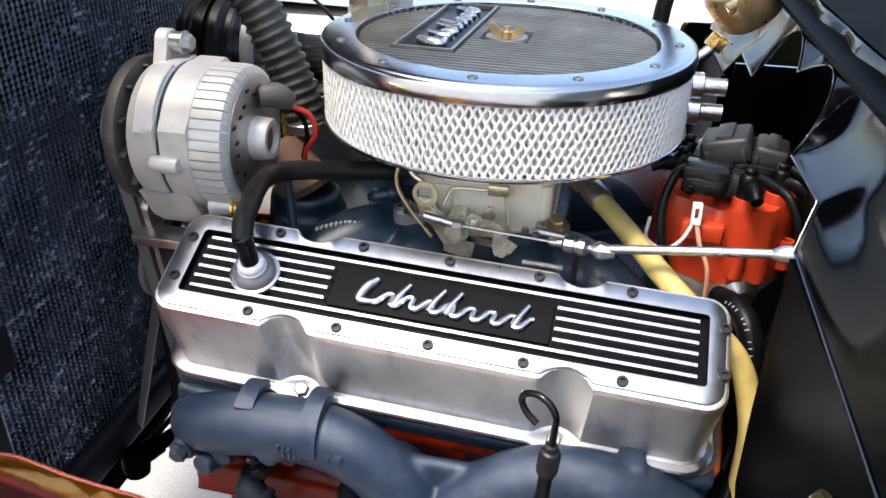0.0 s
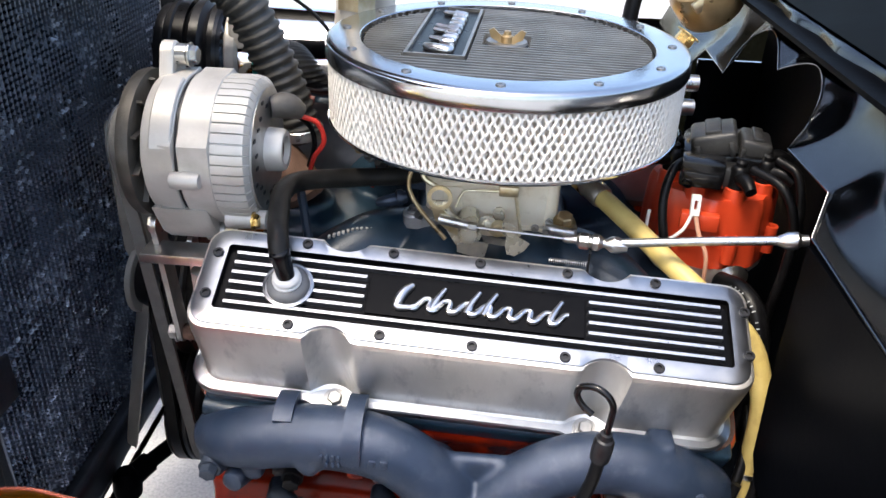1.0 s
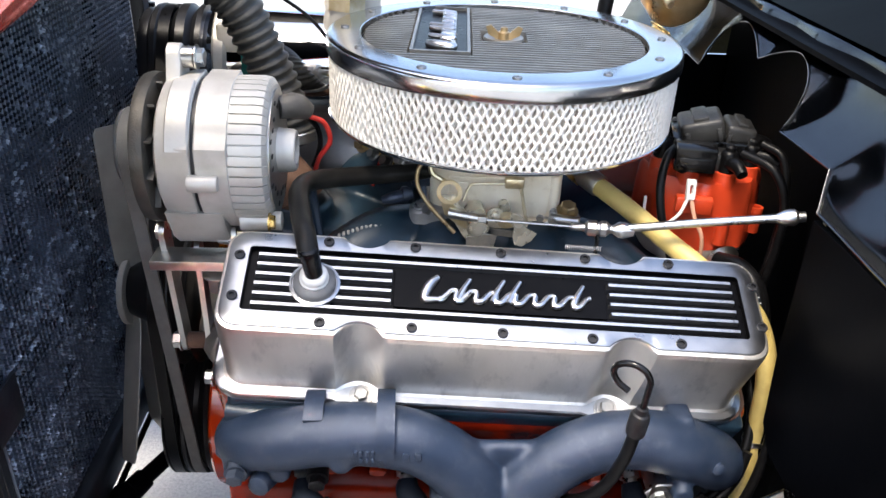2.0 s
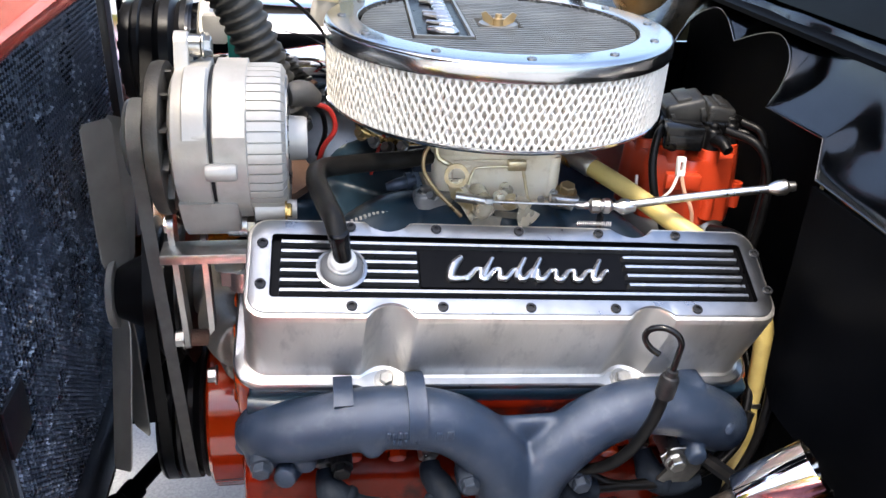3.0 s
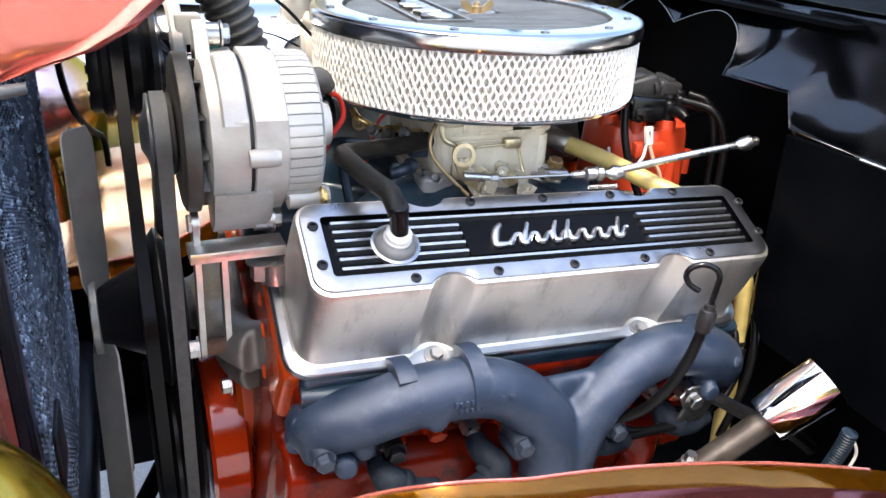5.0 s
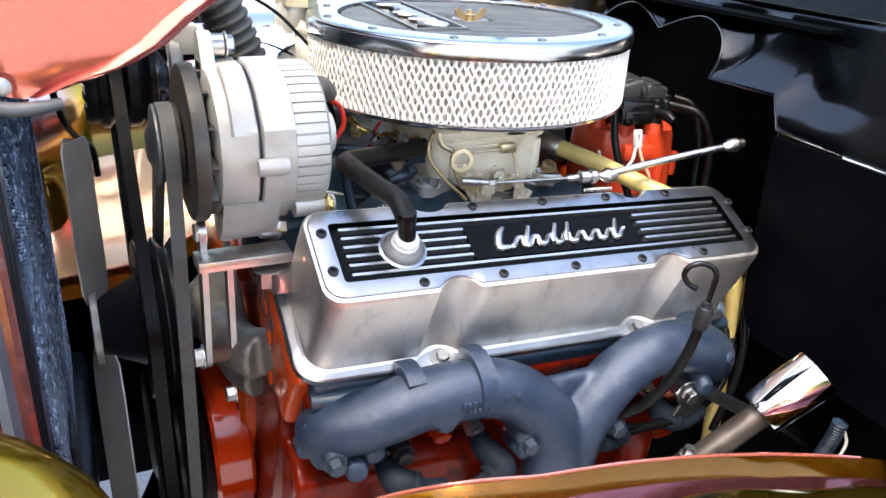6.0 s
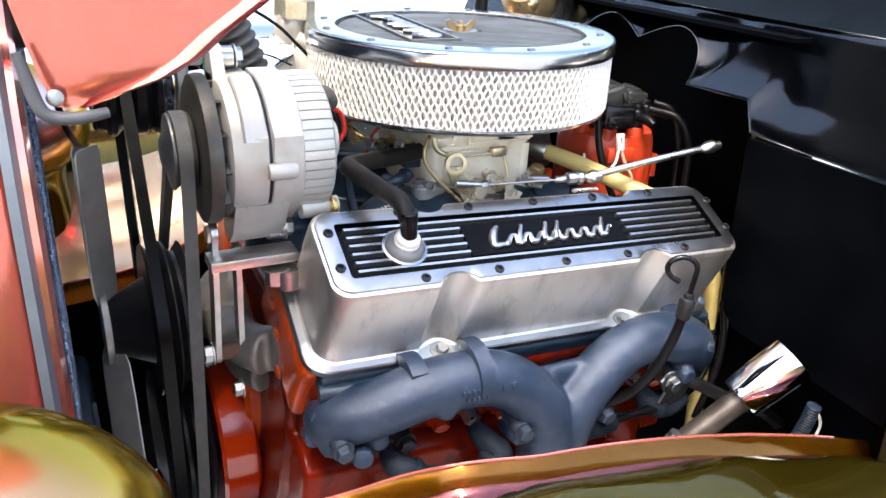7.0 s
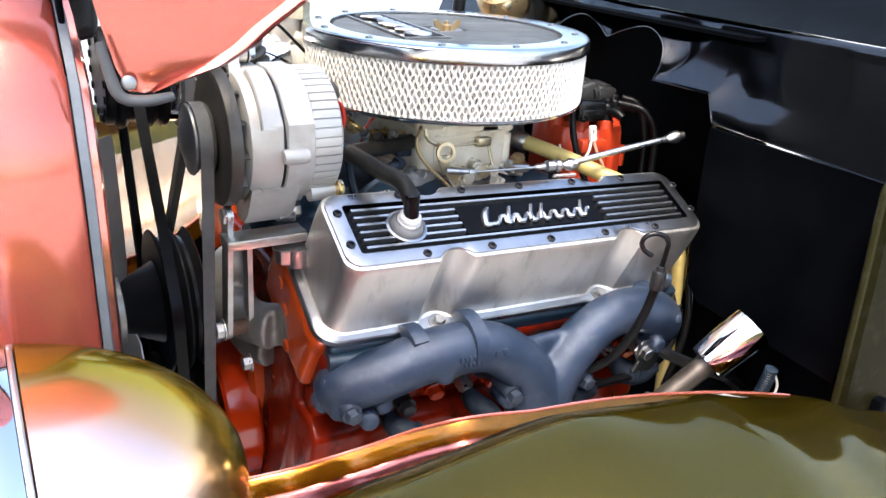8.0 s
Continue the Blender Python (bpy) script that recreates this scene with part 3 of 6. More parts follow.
def headlight(s, dx=0.0, dz=0.0):
    y = CL + s * 0.491
    root = thing("headlight", (-0.46, y, 0.76), "bullet headlight bucket in gold and pink flip paint", "headlight", "headlights")
    m = axis((-0.551 + dx, y, 0.873 + dz), (1, 0, 0))
    prof = [(0.090, 0.0315), (0.0960, 0.0320)]
    for k in range(19):
        h = 0.0324 + (0.1462 - 0.0324) * (k / 18) ** 0.6
        prof.append((0.0997 * math.sqrt(max(0, 1 - (h / 0.1463) ** 2)), h))
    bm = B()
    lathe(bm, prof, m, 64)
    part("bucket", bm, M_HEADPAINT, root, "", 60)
    bm = B()
    lathe(bm, [(0.088, 0.0315), (0.0968, 0.0313), (0.0974, 0.0305), (0.0974, 0.0292), (0.0968, 0.0282), (0.088, 0.0280)], m, 64, True)
    part("seam_ring", bm, M_STEEL, root, "grey steel seam round the bucket")
    bm = B()
    lathe(bm, [(0.092, 0.028), (0.0975, 0.0278), (0.101, 0.022), (0.105, 0.010), (0.107, 0.0), (0.104, -0.010), (0.096, -0.014), (0.092, -0.010), (0.092, 0.020)], m, 64, True)
    part("trim_ring", bm, M_CHROME, root, "bright chrome trim ring")
    bm = B()
    lathe(bm, [(0.0, -0.036), (0.05, -0.030), (0.08, -0.020), (0.094, -0.008), (0.094, 0.0), (0.0, 0.0)], m, 48)
    part("lens", bm, M_LENS, root, "clear ribbed glass lens")
    bm = B()
    tube(bm, [(-0.49 + dx, y, 0.80 + dz), (-0.485 + dx, y, 0.76 + dz), (-0.48 + dx, y, 0.68 + dz)], [0.045, 0.036, 0.045], 20)
    part("stand", bm, M_GOLDPAINT, root)
    return root


headlight(-1)
headlight(1, 0.030, -0.012)


def grille_shell():
    root = thing("grille_shell", (-0.6, CL, 0.45), "copper pink painted grille shell round the radiator", "grille shell")

    def outline(inset):
        """Half outline from bottom near side over the top to the far side."""
        pts = []
        w = 0.378 - inset
        for z in (0.45, 0.6, 0.75, 0.9, 1.02):
            pts.append((CL - w * (1 - 0.04 * (1.02 - z)), z))
        for k in range(1, 12):
            a = math.pi * k / 12
            pts.append((CL - w * math.cos(a), 1.02 + (0.19 - inset) * math.sin(a) ** 0.8))
        for z in (1.02, 0.9, 0.75, 0.6, 0.45):
            pts.append((CL + w * (1 - 0.04 * (1.02 - z)), z))
        return pts
    bm = B()
    loops = []
    for x, ins in ((-0.470, 0.03), (-0.467, 0.004), (-0.473, 0.0), (-0.50, -0.002), (-0.58, 0.004), (-0.68, 0.03), (-0.76, 0.09), (-0.80, 0.17)):
        loops.append([(x, y, z) for y, z in outline(ins)])
    loft(bm, loops, False, False, closed=False)
    bmesh.ops.solidify(bm, geom=bm.faces[:], thickness=0.0015)
    part("skin", bm, M_PINKPAINT, root, "", 60)
    # inner flange, and the soft strip the hood closes on
    bm = B()
    o, i = outline(0.020)[:11], outline(0.032)[:11]
    loft(bm, [[(-0.462, y, z) for y, z in o], [(-0.4535, y, z) for y, z in o], [(-0.4505, y, z) for y, z in i], [(-0.475, y, z) for y, z in i]], False, False, closed=False)
    part("inner_flange", bm, M_PINKPAINT, root)
    bm = B()
    o, i = outline(0.002), outline(0.024)
    loft(bm, [[(-0.466, y, z) for y, z in o], [(-0.4605, y, z) for y, z in o], [(-0.4568, y, z) for y, z in i], [(-0.466, y, z) for y, z in i]], False, False, closed=True)
    part("weatherstrip", bm, M_STRIP, root, "grey rubber weatherstrip on the shell's rear edge")
    # vertical grille bars
    bm = B()
    box(bm, (-0.80, CL, 0.78), (0.012, 0.006, 0.62), None, 0.002)
    bar = part("bar", bm, M_CHROME, root)
    for k in range(-9, 10):
        if k:
            share("bar", bar, Matrix.Translation((0, 0.02 * k, 0)), root)
    return root


grille_shell()


def hood():
    """Hood tipped up over the grille; its side panel tapers to the front corner."""
    root = thing("hood", (-0.43, CL, 1.08), "copper pink painted hood tipped open over the grille", "hood")
    rear = ((1.0815, -0.416), (1.085, -0.402), (1.096, -0.371), (1.107, -0.352), (1.118, -0.339), (1.128, -0.327), (1.141, -0.308), (1.155, -0.290), (1.185, -0.258), (1.25, -0.21), (1.36, -0.16), (1.52, -0.12), (1.72, -0.11), (2.0, -0.15))
    front = ((1.0815, -0.434), (1.10, -0.4415), (1.14, -0.450), (1.185, -0.457), (1.25, -0.468), (1.36, -0.49), (1.52, -0.53), (1.72, -0.59), (2.0, -0.68))

    def side(z):  # the hood widens towards its rear edge, which stands on top
        return -0.100 - 0.03 * (z - 1.08) - 0.10 * (z - 1.08) ** 2
    for sgn in (-1, 1):
        Y = (lambda y: y) if sgn < 0 else (lambda y: 2 * CL - y)
        bm = B()
        loops = []
        zs = [1.0815 + 0.88 * (k / 26) ** 1.9 for k in range(27)]
        for z in zs:
            r, f = pw(z, rear), pw(z, front)
            y = side(z)
            w = min(0.016, (r - f) * 0.4)
            loops.append([(r - 0.004, Y(y + 0.016), z + 0.004), (r, Y(y + 0.010), z), (r - 0.002, Y(y + 0.001), z), (r - w * 0.6, Y(y - 0.004), z), (r - w, Y(y - 0.001), z), (r - w * 1.1, Y(y), z),
                          ((r + f) / 2, Y(y - 0.004), z), (f + 0.004, Y(y), z), (f, Y(y + 0.003), z), (f + 0.001, Y(y + 0.014), z)])
        loft(bm, loops, False, False, closed=False)
        bmesh.ops.solidify(bm, geom=bm.faces[:], thickness=0.0012)
        part("side_panel", bm, M_PINKPAINT, root, "", 50)
        bm = B()
        loft(bm, [[(pw(z, rear) - 0.006, Y(side(z) + 0.018), z + 0.005), (pw(z, front) + 0.002, Y(side(z) + 0.018), z + 0.005)] for z in zs], False, False, closed=False)
        bmesh.ops.solidify(bm, geom=bm.faces[:], thickness=0.0015)
        part("side_liner", bm, M_BLACKDULL, root, "black inner lining")
    bm = B()
    loops = []
    for k in range(12):
        z = 1.20 + 0.76 * k / 11
        f = pw(z, front)
        lp = []
        for j in range(25):
            a = math.pi * j / 24
            lp.append((f + 0.002 - 0.16 * math.sin(a) ** 0.7, CL - (CL - side(z) + 0.005) * math.cos(a), z + 0.12 * math.sin(a)))
        loops.append(lp)
    loft(bm, loops, False, False, closed=False)
    bmesh.ops.solidify(bm, geom=bm.faces[:], thickness=0.0015)
    part("top_panel", bm, M_PINKPAINT, root, "", 50)
    bm = B()
    loft(bm, [[(x + 0.012, CL + (y - CL) * 0.96, z) for x, y, z in lp] for lp in loops], False, False, closed=False)
    bmesh.ops.solidify(bm, geom=bm.faces[:], thickness=0.0015)
    part("top_liner", bm, M_BLACKDULL, root, "black inner lining", 50)
    bm = B()
    tube(bm, [(-0.4495, -0.107, 1.113), (-0.4462, -0.108, 1.098), (-0.4430, -0.1085, 1.085), (-0.4385, -0.1085, 1.0795), (-0.430, -0.1083, 1.0775), (-0.420, -0.107, 1.0775), (-0.409, -0.104, 1.0785)], [0.0030, 0.0036, 0.0038, 0.0037, 0.0036, 0.0035, 0.0030], 12)
    part("corner_bumper", bm, M_BUMPER, root, "grey rubber corner bumper")
    bm = B()
    lathe(bm, [(0.0046, 0), (0.0045, 0.0012), (0.003, 0.0020), (0.0, 0.0022)], axis((-0.4345, -0.1040, 1.0880), (0, -1, 0.1)), 18)
    part("bolt", bm, M_BOLT, root)
    return root


hood()
# ---- engine ----
SLOPE = radians(3.2)  # the engine falls towards its rear
E3 = Matrix.Translation((0, CL, 0.88)) @ Matrix.Rotation(SLOPE, 4, "Y") @ Matrix.Translation((0, -CL, -0.88))
C3 = Matrix.Translation((0.0005, 0.0369, 0.896)) @ Matrix.Rotation(radians(-0.87), 4, "Z") @ Matrix.Rotation(radians(2.63), 4, "Y") @ Matrix.Rotation(radians(27.4), 4, "X")


def EV(x, y, z):
    return E3 @ Vector((x, y, z))


def CV(u, v, n):
    return C3 @ Vector((u, v, n))


CN = (C3.to_3x3() @ Vector((0, 0, 1)))
CO = (C3.to_3x3() @ Vector((0, -1, 0)))


def notch(u, depth, width=0.0205, at=0.1155):
    d = min(abs(u - at), abs(u + at)) / width
    if d >= 1:
        return 0.0
    return depth * (0.5 + 0.5 * math.cos(math.pi * d)) ** 0.42


def cover_outline(hx, hy, r, depth):
    """Rounded rectangle whose long sides are scalloped at the hold-down bolts."""
    pts = []
    k = 6
    us = [-(hx - r) + 2 * (hx - r) * i / 96 for i in range(97)]
    for u in us:
        pts.append((u, -hy + notch(u, depth)))
    for i in range(1, k):
        a = radians(-90 + 90 * i / k)
        pts.append((hx - r + r * math.cos(a), -hy + r + r * math.sin(a)))
    for j in range(13):
        pts.append((hx, -hy + r + (2 * hy - 2 * r) * j / 12))
    for i in range(1, k):
        a = radians(90 * i / k)
        pts.append((hx - r + r * math.cos(a), hy - r + r * math.sin(a)))
    for u in us[::-1]:
        pts.append((u, hy - notch(u, depth)))
    for i in range(1, k):
        a = radians(90 + 90 * i / k)
        pts.append((-hx + r + r * math.cos(a), hy - r + r * math.sin(a)))
    for j in range(13):
        pts.append((-hx, hy - r - (2 * hy - 2 * r) * j / 12))
    for i in range(1, k):
        a = radians(180 + 90 * i / k)
        pts.append((-hx + r + r * math.cos(a), -hy + r + r * math.sin(a)))
    return pts


def valve_cover():
    root = thing("valve_cover", CV(0, 0, -0.1), "satin cast aluminium valve cover with black finned top panel", "valve cover")
    lev = lambda pts, n: [CV(u, v, n) for u, v in pts]
    # rail round the recessed panel; the cover's middle lies a little ahead of the panel's
    off = lambda pts, d: [(u + d, v) for u, v in pts]
    bm = B()
    inner = off(cover_outline(0.2180, 0.0318, 0.0035, 0.0), -0.0024)
    outer = [(0.2325, 0.0452, 0.015, 0.0085, 0.0), (0.2332, 0.0461, 0.016, 0.0090, -0.0005), (0.2336, 0.0465, 0.016, 0.0092, -0.0030)]
    loops = [lev(inner, -0.0006), lev(off(cover_outline(0.21815, 0.03195, 0.0036, 0.0), -0.0024), 0.0)]
    loops += [lev(off(cover_outline(a, b, r, d), -0.0043), n) for a, b, r, d, n in outer]
    loft(bm, loops, False, False)
    part("top_rail", bm, M_POLISH, root)
    bm = B()
    base = [(0.2330, 0.0460, 0.016, 0.0090, -0.0024), (0.2340, 0.0472, 0.017, 0.0100, -0.0024), (0.2362, 0.0496, 0.018, 0.0125, -0.0034), (0.2372, 0.0508, 0.0185, 0.0135, -0.0060), (0.2376, 0.0514, 0.0185, 0.0142, -0.010),
            (0.2378, 0.0530, 0.0185, 0.0140, -0.03), (0.2380, 0.0545, 0.019, 0.0128, -0.06), (0.2382, 0.0562, 0.020, 0.0108, -0.088), (0.2392, 0.0575, 0.021, 0.0095, -0.0935), (0.2415, 0.0600, 0.022, 0.0080, -0.0950)]
    loft(bm, [lev(off(cover_outline(*q[:4]), -0.0040), q[4]) for q in base], False, False)
    part("body", bm, M_SIDE, root, "lightly stained brushed aluminium body")
    bm = B()
    fl = lambda a, b, r, n: [CV(u - 0.0055, v + (-1 if v < 0 else 1) * notch(u, 0.0062, 0.021), n) for u, v in cover_outline(a, b, r, 0.0)]
    loft(bm, [fl(0.2300, 0.036, 0.02, -0.0952), fl(0.2470, 0.0660, 0.026, -0.0952), fl(0.2490, 0.0675, 0.027, -0.0968), fl(0.2490, 0.0675, 0.027, -0.1035), fl(0.2300, 0.036, 0.02, -0.1035)], False, False)
    part("flange", bm, M_POLISH, root, "polished mounting flange")
    bm = B()
    ins, out = off(cover_outline(0.2180, 0.0318, 0.0035, 0), -0.0024), off(cover_outline(0.2190, 0.0328, 0.0035, 0), -0.0024)
    loft(bm, [lev(ins, -0.0062), lev(ins, -0.0008), lev(out, -0.0010), lev(out, -0.0075)], True, True)
    part("top_panel", bm, M_BLACKPANEL, root, "black crackle painted panel")
    # fins, six to a side, the outer two running on past the name plate
    ys = [0.0248 - 0.0098 * k for k in range(6)]
    for k, v in enumerate(ys):
        spans = [(-0.2130, 0.2090)] if k in (0, 5) else [(-0.2130, -0.0950), (0.0950, 0.2090)]
        for a, b in spans:
            bm = B()
            loft(bm, [[CV(a, v - 0.0019, -0.0064), CV(a, v + 0.0019, -0.0064), CV(a + 0.0008, v + 0.0014, -0.0008), CV(a + 0.0008, v - 0.0014, -0.0008)],
                      [CV(b, v - 0.0019, -0.0064), CV(b, v + 0.0019, -0.0064), CV(b - 0.0008, v + 0.0014, -0.0008), CV(b - 0.0008, v - 0.0014, -0.0008)]])
            part("fin", bm, M_FIN, root)
    # name plate with a flowing ornament in place of the maker's name
    bm = B()
    prism(bm, rrect(0.0935, 0.0185, 0.0015), C3 @ Matrix.Translation((0.0, 0.0002, -0.0064)), 0.0022, 0.0006)
    plate = part("name_plate", bm, M_BLACKPANEL, root)
    emblem(C3 @ Matrix.Translation((0.0055, -0.0005, -0.0043)), 0.152, 0.0030, plate)
    # screws of the rail
    at = [(u, v) for v in (-0.0405, 0.0405) for u in (-0.153, -0.0765, 0.0, 0.0765, 0.153)] + [(u, v) for u in (-0.228, 0.228) for v in (-0.0195, 0.0215)]
    bm = B()
    capbolt(bm, (0, 0, 0), (0, 0, 1), 0.0047, 0.0022)
    first = part("rail_screw", bm, M_BOLTBLACK, root)
    first.matrix_basis = C3 @ Matrix.Translation((*at[0], 0))
    for u, v in at[1:]:
        share("rail_screw", first, C3 @ Matrix.Translation((u, v, 0)), root)
    for u in (-0.1170, 0.1100):
        for s in (-1, 1):
            bm = B()
            m = CV(u, s * 0.0622, -0.0952)
            lathe(bm, [(0.0112, 0), (0.0110, 0.0013), (0.0, 0.0015)], axis(m, CN), 24)
            hexbolt(bm, m + CN * 0.0012, CN, 0.0068, 0.0065, 1.25)
            part("hold_down_bolt", bm, M_BOLT, root, "zinc plated hold-down bolt")
    return root


def emblem(m, w, h, parent):
    """A plain flowing ornament in the maker's mark's place: one slanted wave, with taller bars standing on it."""
    H, r, sl = w * 0.150, w * 0.0150, 0.48

    def P(a, b, lift=0.0):
        return m @ Vector((-w / 2 + a * w + sl * (b - 0.3) * H, (b - 0.42) * H, h * 0.6 + lift))
    # opening stroke, thicker than the rest
    bm = B()
    tube(bm, [P(0.050, 1.0), P(0.030, 0.70), P(0.030, 0.30), P(0.050, 0.02), P(0.125, 0.03)], [r * 1.2, r * 1.9, r * 2.0, r * 1.6, r], 10, 6)
    part("ornament_opening", bm, M_FIN, parent)
    # wave of even height, flat at its crests
    bm = B()
    n = 96
    pts, rad = [], []
    for k in range(n + 1):
        w2 = math.tanh(2.4 * math.sin(2 * math.pi * 7.5 * k / n - math.pi / 2))
        pts.append(P(0.125 + 0.845 * k / n, 0.25 + 0.22 * w2))
        rad.append(r * (1.15 - 0.2 * w2))
    tube(bm, pts, rad, 8, smooth=False)
    part("ornament_wave", bm, M_FIN, parent)
    # tall bars
    for x, top in ((0.235, 0.98), (0.430, 1.0), (0.525, 1.0), (0.895, 0.98)):
        bm = B()
        tube(bm, [P(x, 0.02, 0.0003), P(x - 0.006, 0.45, 0.0003), P(x, top, 0.0003)], [r * 1.15, r * 1.25, r * 0.9], 8, 4)
        part("ornament_bar", bm, M_FIN, parent)


valve_cover()


def breather():
    root = thing("breather_hose", CV(-0.1610, -0.0030, 0), "black rubber crankcase breather hose with white elbow seat", "hose")
    m = C3 @ Matrix.Translation((-0.1610, -0.0030, -0.004))
    bm = B()
    lathe(bm, [(0.0215, 0.0), (0.0218, 0.0045), (0.0195, 0.0052), (0.0190, 0.0046)], m, 36)
    part("seat_ring", bm, M_POLISH, root)
    bm = B()
    lathe(bm, [(0.0185, 0.004), (0.0182, 0.0075), (0.0155, 0.0105), (0.012, 0.0115)], m, 32)
    part("grommet", bm, M_GROMMET, root, "grey rubber grommet")
    bm = B()
    lathe(bm, [(0.012, 0.010), (0.0125, 0.014), (0.0115, 0.0150), (0.0118, 0.0185), (0.0105, 0.0205), (0.0085, 0.0215)], m, 28)
    part("valve_base", bm, M_WHITE, root, "white nylon valve base")
    bm = B()
    top = Vector((-0.1625, 0.0255, 0.938))
    a = m @ Vector((0, 0, 0.02))
    tube(bm, [a, a.lerp(top, 0.5), a.lerp(top, 1.12), a.lerp(top, 1.2)], [0.0078, 0.0080, 0.0086, 0.0066], 18)
    part("elbow", bm, M_PLASTIC, root, "shiny black plastic elbow")
    bm = B()
    tube(bm, [top + Vector((0, 0, -0.004)), top + Vector((-0.004, 0.012, 0.010)), (-0.173, 0.066, 0.951), (-0.180, 0.110, 0.954), (-0.172, 0.150, 0.948), (-0.13, 0.185, 0.939), (-0.085, 0.205, 0.935), (-0.05, 0.22, 0.935)],
         [0.0088, 0.0090, 0.0092, 0.0092, 0.0095, 0.0095, 0.0092, 0.0092], 18)
    part("hose", bm, M_HOSE, root)
    return root


breather()


def air_cleaner():
    cx, cy, rot = 0.0145, 0.2755, radians(-3.5)
    root = thing("air_cleaner", (cx, cy, 0.96), "round chrome air cleaner with ribbed lid and white mesh element", "air cleaner")
    m = Matrix.Translation((cx, cy, 0.0085)) @ Matrix.Rotation(rot, 4, "Z")
    bm = B()
    lathe(bm, [(0.1475, 1.048), (0.1475, 1.0544), (0.1483, 1.0551), (0.1755, 1.0552), (0.1790, 1.0546), (0.1812, 1.0532), (0.1821, 1.0510), (0.1826, 1.0440), (0.1826, 1.0390), (0.1818, 1.0372), (0.1770, 1.0372), (0.1770, 1.044)], m, 128, True)
    ring = part("lid_ring", bm, M_LIDRING, root, "polished chrome lid ring")
    bm = B()
    lathe(bm, [(0.0, 1.042), (0.1478, 1.042), (0.1478, 1.0450), (0.0, 1.0455)], m, 96)
    field = part("lid_field", bm, M_LIDFIELD, root, "dark field between the lid ribs")
    # raised ribs along the lid
    for k in range(-17, 18):
        y = 0.0086 * k
        R = 0.1455
        if abs(y) > R - 0.004:
            continue
        xe = math.sqrt(R * R - y * y)
        spans = [(-xe, xe)]
        if -0.078 < y < 0.130:
            spans = [(-xe, -0.0935), (-0.0345, xe)]
        if abs(y) < 0.020:
            spans = [spans[0], (-0.0345, -0.022), (0.022, xe)]
        for a, b in spans:
            if b - a < 0.006:
                continue
            bm = B()
            q = lambda x, s: [m @ Vector((x, y - 0.0017, 1.0450)), m @ Vector((x, y + 0.0017, 1.0450)), m @ Vector((x + s, y + 0.0012, 1.0518)), m @ Vector((x + s, y - 0.0012, 1.0518))]
            loft(bm, [q(a, 0.002), q(b, -0.002)])
            part("rib", bm, M_LIDFIN, field)
    # name plate set in the ribs
    bm = B()
    pm = m @ Matrix.Translation((-0.064, 0.026, 1.0486))
    o, i = rrect(0.0292, 0.1035, 0.001, 2), rrect(0.0262, 0.1005, 0.001, 2)
    L = lambda pts, z: [pm @ Vector((x, y, z)) for x, y in pts]
    loft(bm, [L(o, 0), L(o, 0.0050), L(i, 0.0050), L(i, 0.0006), L(o, 0.0006)], False, False)
    part("plate_frame", bm, M_LIDFIN, root)
    bm = B()
    prism(bm, i, pm @ Matrix.Translation((0, 0, 0.0005)), 0.0008)
    plate = part("name_plate", bm, M_BLACKPANEL, root)
    emblem(pm @ Matrix.Translation((0.002, 0, 0.0014)) @ Matrix.Rotation(radians(90), 4, "Z"), 0.175, 0.004, plate)
    # screws round the ring
    bm = B()
    lathe(bm, [(0.0044, 0.0), (0.0044, 0.0010), (0.0034, 0.0016), (0.0018, 0.0016), (0.0016, 0.0006)], Matrix(), 14)
    first = part("ring_screw", bm, M_BOLT, root)
    places = [Matrix.Translation((cx + 0.1640 * math.cos(a), cy + 0.1640 * math.sin(a), 1.0637)) for a in [radians(-92.0 + 30 * j) for j in range(12)]]
    first.matrix_basis = places[0]
    for p in places[1:]:
        share("ring_screw", first, p, root)
    # wing nut in its dished hole
    bm = B()
    lathe(bm, [(0.0215, 1.049), (0.0205, 1.0515), (0.017, 1.0510), (0.012, 1.0495), (0.0, 1.0495)], m, 32)
    part("nut_dish", bm, M_LIDFIN, root)
    bm = B()
    lathe(bm, [(0.0062, 1.0470), (0.0062, 1.056), (0.004, 1.0575), (0.0035, 1.061), (0.0, 1.062)], m, 16)
    for s in (-1, 1):
        wing = [(0.004, 0.0), (0.016, 0.006), (0.019, 0.014), (0.014, 0.016), (0.005, 0.008)]
        prism(bm, wing, m @ Matrix.Translation((0, -0.0012, 1.0475)) @ Matrix.Rotation(math.pi if s < 0 else 0, 4, "Z") @ Matrix.Rotation(radians(90), 4, "X"), 0.0024)
    part("wing_nut", bm, M_CANISTER, root)
    # filter element
    bm = B()
    N = 360
    loops = []
    for z in (0.9850, 1.0480):
        loops.append([(cx + (0.1765 if k % 2 else 0.1715) * math.cos(2 * math.pi * k / N), cy + (0.1765 if k % 2 else 0.1715) * math.sin(2 * math.pi * k / N), z) for k in range(N)])
    loft(bm, loops, False, False)
    elem = part("filter_element", bm, M_PAPER, root, "cream pleated filter paper", 5)
    S, rows = 300, 48
    z0, z1 = 0.9835, 1.0475
    A = math.pi / S * 0.86
    verts, faces = [], []
    rng = random.Random(3)
    for j in range(S):
        th0 = 2 * math.pi * j / S
        sg = 1 if j % 2 else -1
        ph = rng.uniform(-0.75, 0.75)
        base = len(verts)
        for r in range(rows + 1):
            z = z0 + (z1 - z0) * r / rows
